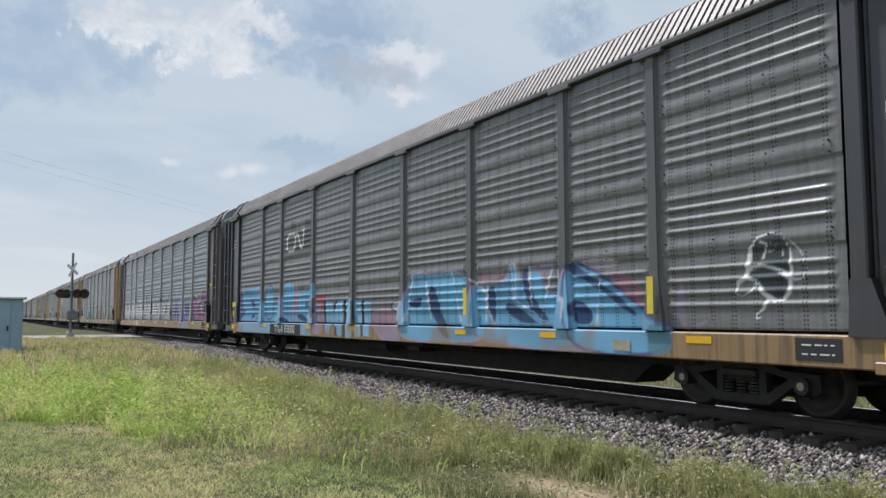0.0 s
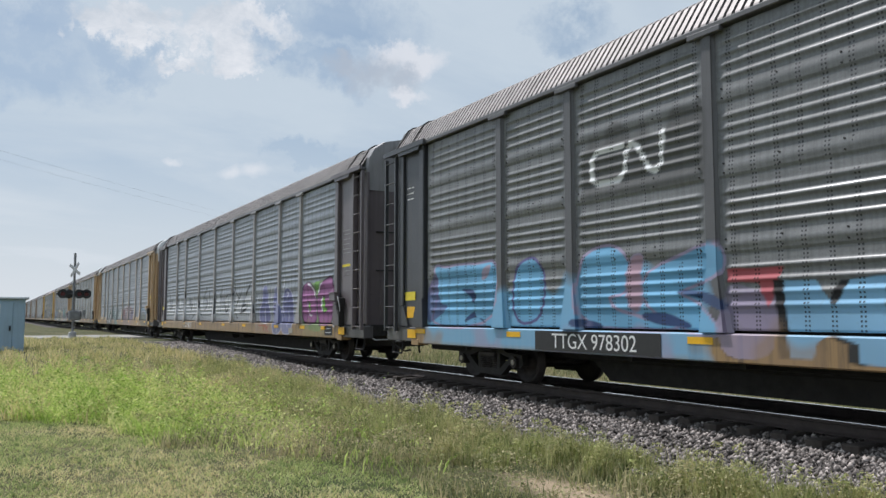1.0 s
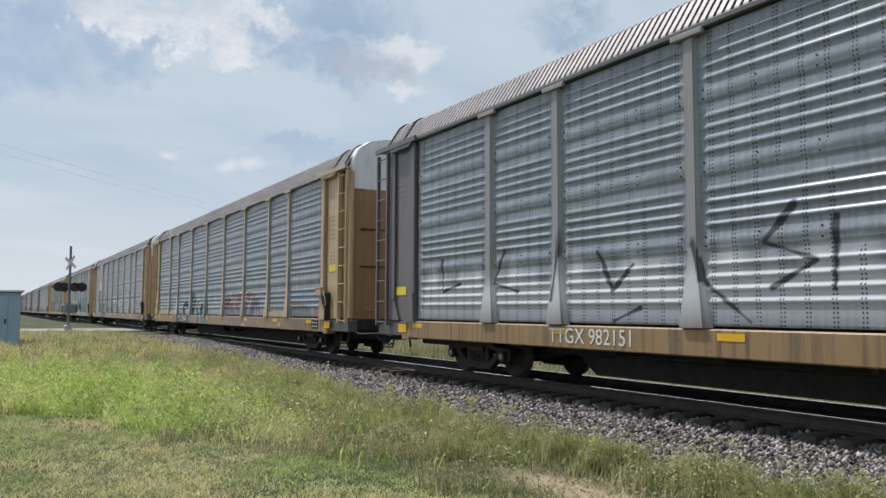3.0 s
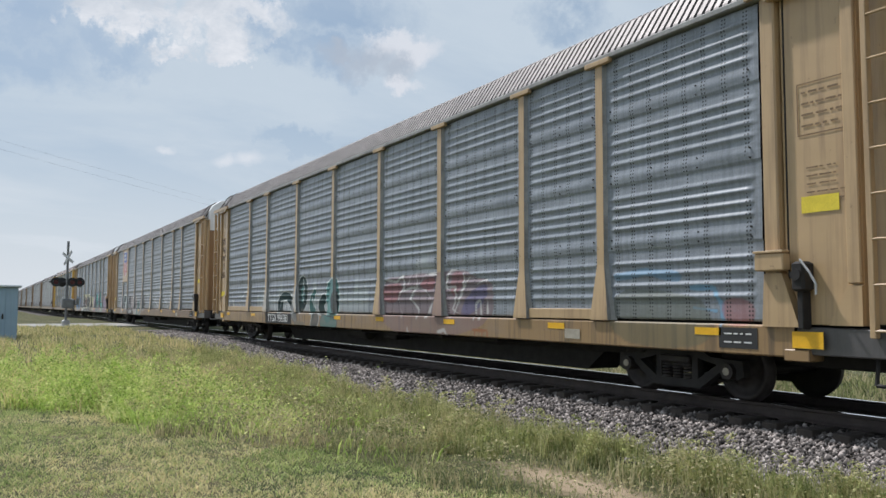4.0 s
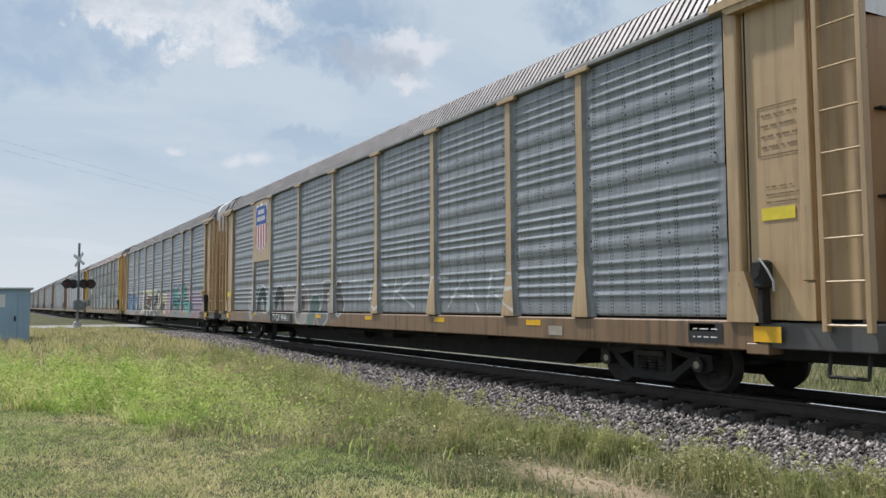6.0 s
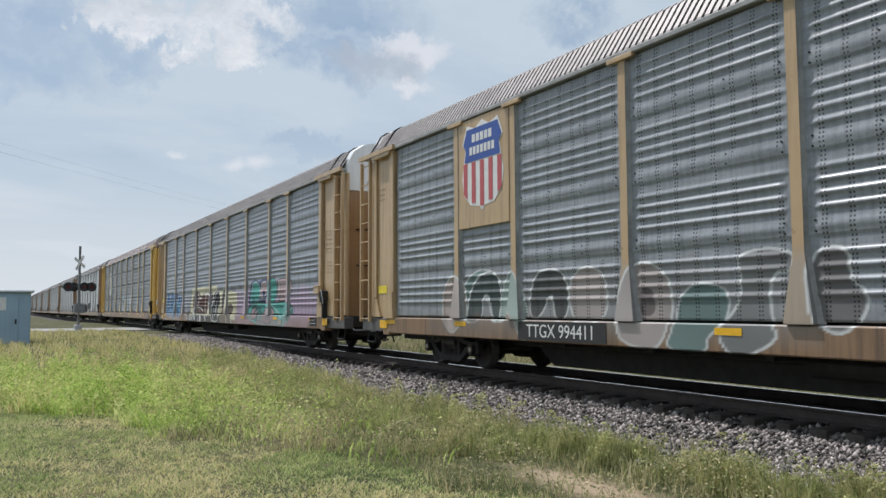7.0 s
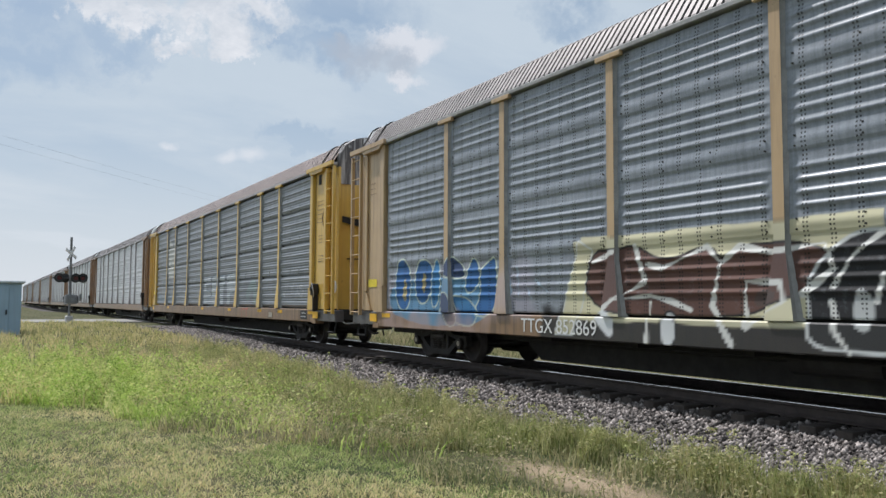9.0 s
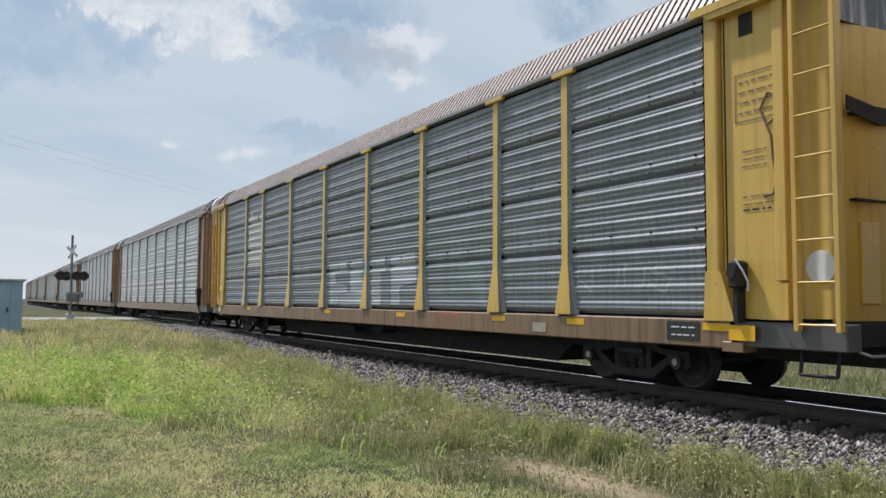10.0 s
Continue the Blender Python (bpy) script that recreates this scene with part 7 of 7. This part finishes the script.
    keep = (bare(tx, ty) > 1.0) & (clump(tx, ty, 1.9) > 0.40)
    tx, ty = tx[keep], ty[keep]
    m = 70
    r, a = 0.15 * np.sqrt(rng.random((len(tx), m))), 6.283 * rng.random((len(tx), m))
    x, y = (tx[:, None] + r * np.cos(a) * 1.4).ravel(), (ty[:, None] + r * np.sin(a)).ravel()
    h = (0.24 + 0.36 * rng.random(len(tx)) ** 1.5)[:, None] * (0.45 + 0.55 * rng.random((len(tx), m)))
    thing("weed_tufts", grass_mesh("weed_tufts", x, y, h.ravel(), 0.006 + 0.007 * rng.random(len(x)), 0.24, M["tuft"], rng), "upright yellow-green weed tufts at the foot of the ballast", "weeds", kind="stuff")
    m = 90
    u, a = rng.random((len(tx), m)), 6.283 * rng.random((len(tx), m))
    up = 1 - (1 - u) ** 1.4
    r = 0.10 * np.sqrt(rng.random((len(tx), m))) * (1.15 - 0.6 * up)
    x, y = (tx[:, None] + r * np.cos(a) * 1.3).ravel(), (ty[:, None] + r * np.sin(a)).ravel()
    z = ground_level(x, y) + (up * (0.20 + 0.32 * rng.random(len(tx)) ** 1.5)[:, None]).ravel()
    thing("leafy_tufts", leaf_mesh("leafy_tufts", x, y, z, 0.022 + 0.03 * rng.random(len(x)), M["tuft"], rng), "yellow-green leafy weed tufts against the stones", "weeds", kind="stuff")
    # straw-coloured tall grass towards the crossing
    x, y = -14.0 - 41 * rng.random(170000) ** 1.25, -4.0 + 12.2 * rng.random(170000)
    c = clump(x, y, 1.5) * (0.45 + 0.55 * clump(x + 1, y + 4, 3.4))
    k = (rng.random(len(x)) < 0.06 + 1.0 * c ** 2.4) & (y < 6.7 + 0.3 * np.sin(x * 0.9)) & (y > mown_limit(x)) & (rng.random(len(x)) < np.clip((-x - 13.0) / 6.0, 0, 1))
    x, y, c = x[k], y[k], c[k]
    thing("tall_grass", grass_mesh("tall_grass", x, y, (0.14 + 0.44 * rng.random(len(x))) * (0.35 + 0.95 * c) * np.where(x < -32, 0.6, 1.0), 0.018 + 0.014 * rng.random(len(x)), 0.55, M["straw"], rng), "tall yellow-green grass gone to straw", "grass", kind="stuff")
    # growth on the far side of the track
    x, y = 6.0 - 40 * rng.random(22000), TRACK_Y + 3.0 + 9 * rng.random(22000)
    thing("far_grass", grass_mesh("far_grass", x, y, 0.12 + 0.25 * rng.random(len(x)), 0.02 + 0.02 * rng.random(len(x)), 0.5, M["weeds"], rng), "green grass on the far bank of the track", "grass", kind="stuff")


build_stones()
build_grass()


# ---- the crossing ----
def build_crossing():
    s = Shape().box(-63.5, -55.5, -60, TRACK_Y - 0.9, -0.12, 0.0, M["asphalt"], 0.01)
    thing("road", s.mesh("road"), "pale worn road crossing the track on the level", "road", kind="structure")
    # instrument cabinet
    cab = Shape().box(-39.6, -36.8, -1.43, 1.11, -0.40, 2.02, M["cabinet"], 0.02)
    box = thing("signal_cabinet", cab.mesh("signal_cabinet"), "blue-grey steel equipment cabinet standing in the grass", "cabinet")
    part("roof", Shape().box(-39.75, -36.65, -1.55, 1.23, 2.02, 2.11, M["cabinet_roof"], 0.02).mesh("roof"), box, label="pale overhanging lid")
    door = part("door", Shape().box(-36.8, -36.76, -0.83, 0.67, -0.1, 1.9, M["cabinet"], 0.01).mesh("door"), box)
    part("notice", Shape().box(-36.76, -36.74, -0.38, 0.22, 1.30, 1.82, M["label_white"]).mesh("notice"), door, label="white notice plate with faded print")
    part("lock", Shape().box(-36.76, -36.70, 0.55, 0.61, 0.75, 0.95, M["iron"], 0.01).mesh("lock"), door)
    # flashing-light signal with its crossed boards
    mx, my = -57.0, 4.46
    sig = tagged(new("crossing_signal"), "level crossing signal mast with dark lamps and crossed boards", "crossing signal")
    sig.location = (mx, my, 0.0)
    part("mast", Shape().tube((0, 0, -0.35), (0, 0, 5.42), 0.075, M["mast"], 12).mesh("mast"), sig)
    part("mast_base", Shape().box(-0.22, 0.22, -0.22, 0.22, -0.35, 0.35, M["galv"], 0.04).mesh("mast_base"), sig)
    part("cross_arm", Shape().tube((0, -1.05, 2.78), (0, 1.0, 2.78), 0.05, M["signal_black"], 8).mesh("cross_arm"), sig)
    lamp = Shape()
    lamp.tube((-0.10, 0, 0), (0.16, 0, 0), 0.15, M["signal_black"], 16)
    lamp.tube((0.15, 0, 0), (0.17, 0, 0), 0.30, M["signal_black"], 20)
    lamp_me = lamp.mesh("lamp")
    lens_me = Shape().tube((0.172, 0, 0), (0.19, 0, 0), 0.14, M["lens"], 16).mesh("lens")
    hood = Shape()
    hv = [(x, 0.17 * math.cos(a), 0.17 * math.sin(a)) for x in (0.17, 0.42) for a in np.linspace(0.1, 3.04, 9)]
    hood.add(hv, [(k, k + 1, 10 + k, 9 + k) for k in range(8)], M["signal_black"])
    hood_me = hood.mesh("hood")
    for y in (-0.66, 0.30, 0.72):
        lp = part("lamp", lamp_me, sig, (0.10, y, 2.78))
        part("lens", lens_me, lp)
        part("hood", hood_me, lp)
    back = part("lamp", lamp_me, sig, (-0.12, -0.28, 2.78))
    back.rotation_euler[2] = math.pi
    for a in (40, -40):
        bd = part("crossbuck_board", Shape().box(-0.012, 0.012, -0.58, 0.58, -0.10, 0.10, M["label_white"], 0.003).mesh("crossbuck_board"), sig, (0.09 + 0.0002 * a, 0, 4.35))
        bd.rotation_euler = (radians(a + 12), 0, radians(48))
    part("gate_motor", Shape().box(-0.36, 0.36, -0.30, 0.46, 1.10, 1.72, M["mast"], 0.08).mesh("gate_motor"), sig)
    part("counterweight", Shape().prism([(-0.1, 1.30), (1.1, 1.40), (1.1, 1.74), (-0.1, 1.55)], 0.48, 0.62, M["mast"]).mesh("counterweight"), sig)
    # overhead wires on their poles beyond the track
    line = tagged(new("power_line"), "overhead power line of two thin dark wires on wooden poles", "power line")
    a, b = Vector((-43.75, -28.8, 16.3)), Vector((-138.4, 47.2, 16.6))
    for p in (a, b):
        part("pole", Shape().tube((p.x, p.y, -0.8), (p.x, p.y, 16.9), 0.17, M["tie"], 12, 0.11).mesh("pole"), line)
    for lift in (0.0, -0.8):
        w = Shape().path([a.lerp(b, t) + Vector((0, 0, lift - 2.6 * t * (1 - t))) for t in np.linspace(0, 1, 28)], 0.006, M["cable"], 4)
        part("wire", w.mesh("wire"), line)


build_crossing()


def motions():
    rows = [0.0, 1.0, 2.0, 3.0, 4.0, 5.0, 6.0, 7.0, 8.0, 9.0, 10.0]
    for car, x in CARS:
        walk(car, [(t, pose(x + SPEED * t, TRACK_Y, 0)) for t in rows])
    step = 1.0 / FPS
    turn = math.degrees(SPEED * step / WHEEL_R)
    for wheelset, x, a in WHEELS:
        if x > CAR_X[5] - 5:
            walk(wheelset, [(k * step, pose(a, 0, WHEEL_R, 0, turn * k, 0)) for k in range(10 * FPS + 1)])


motions()
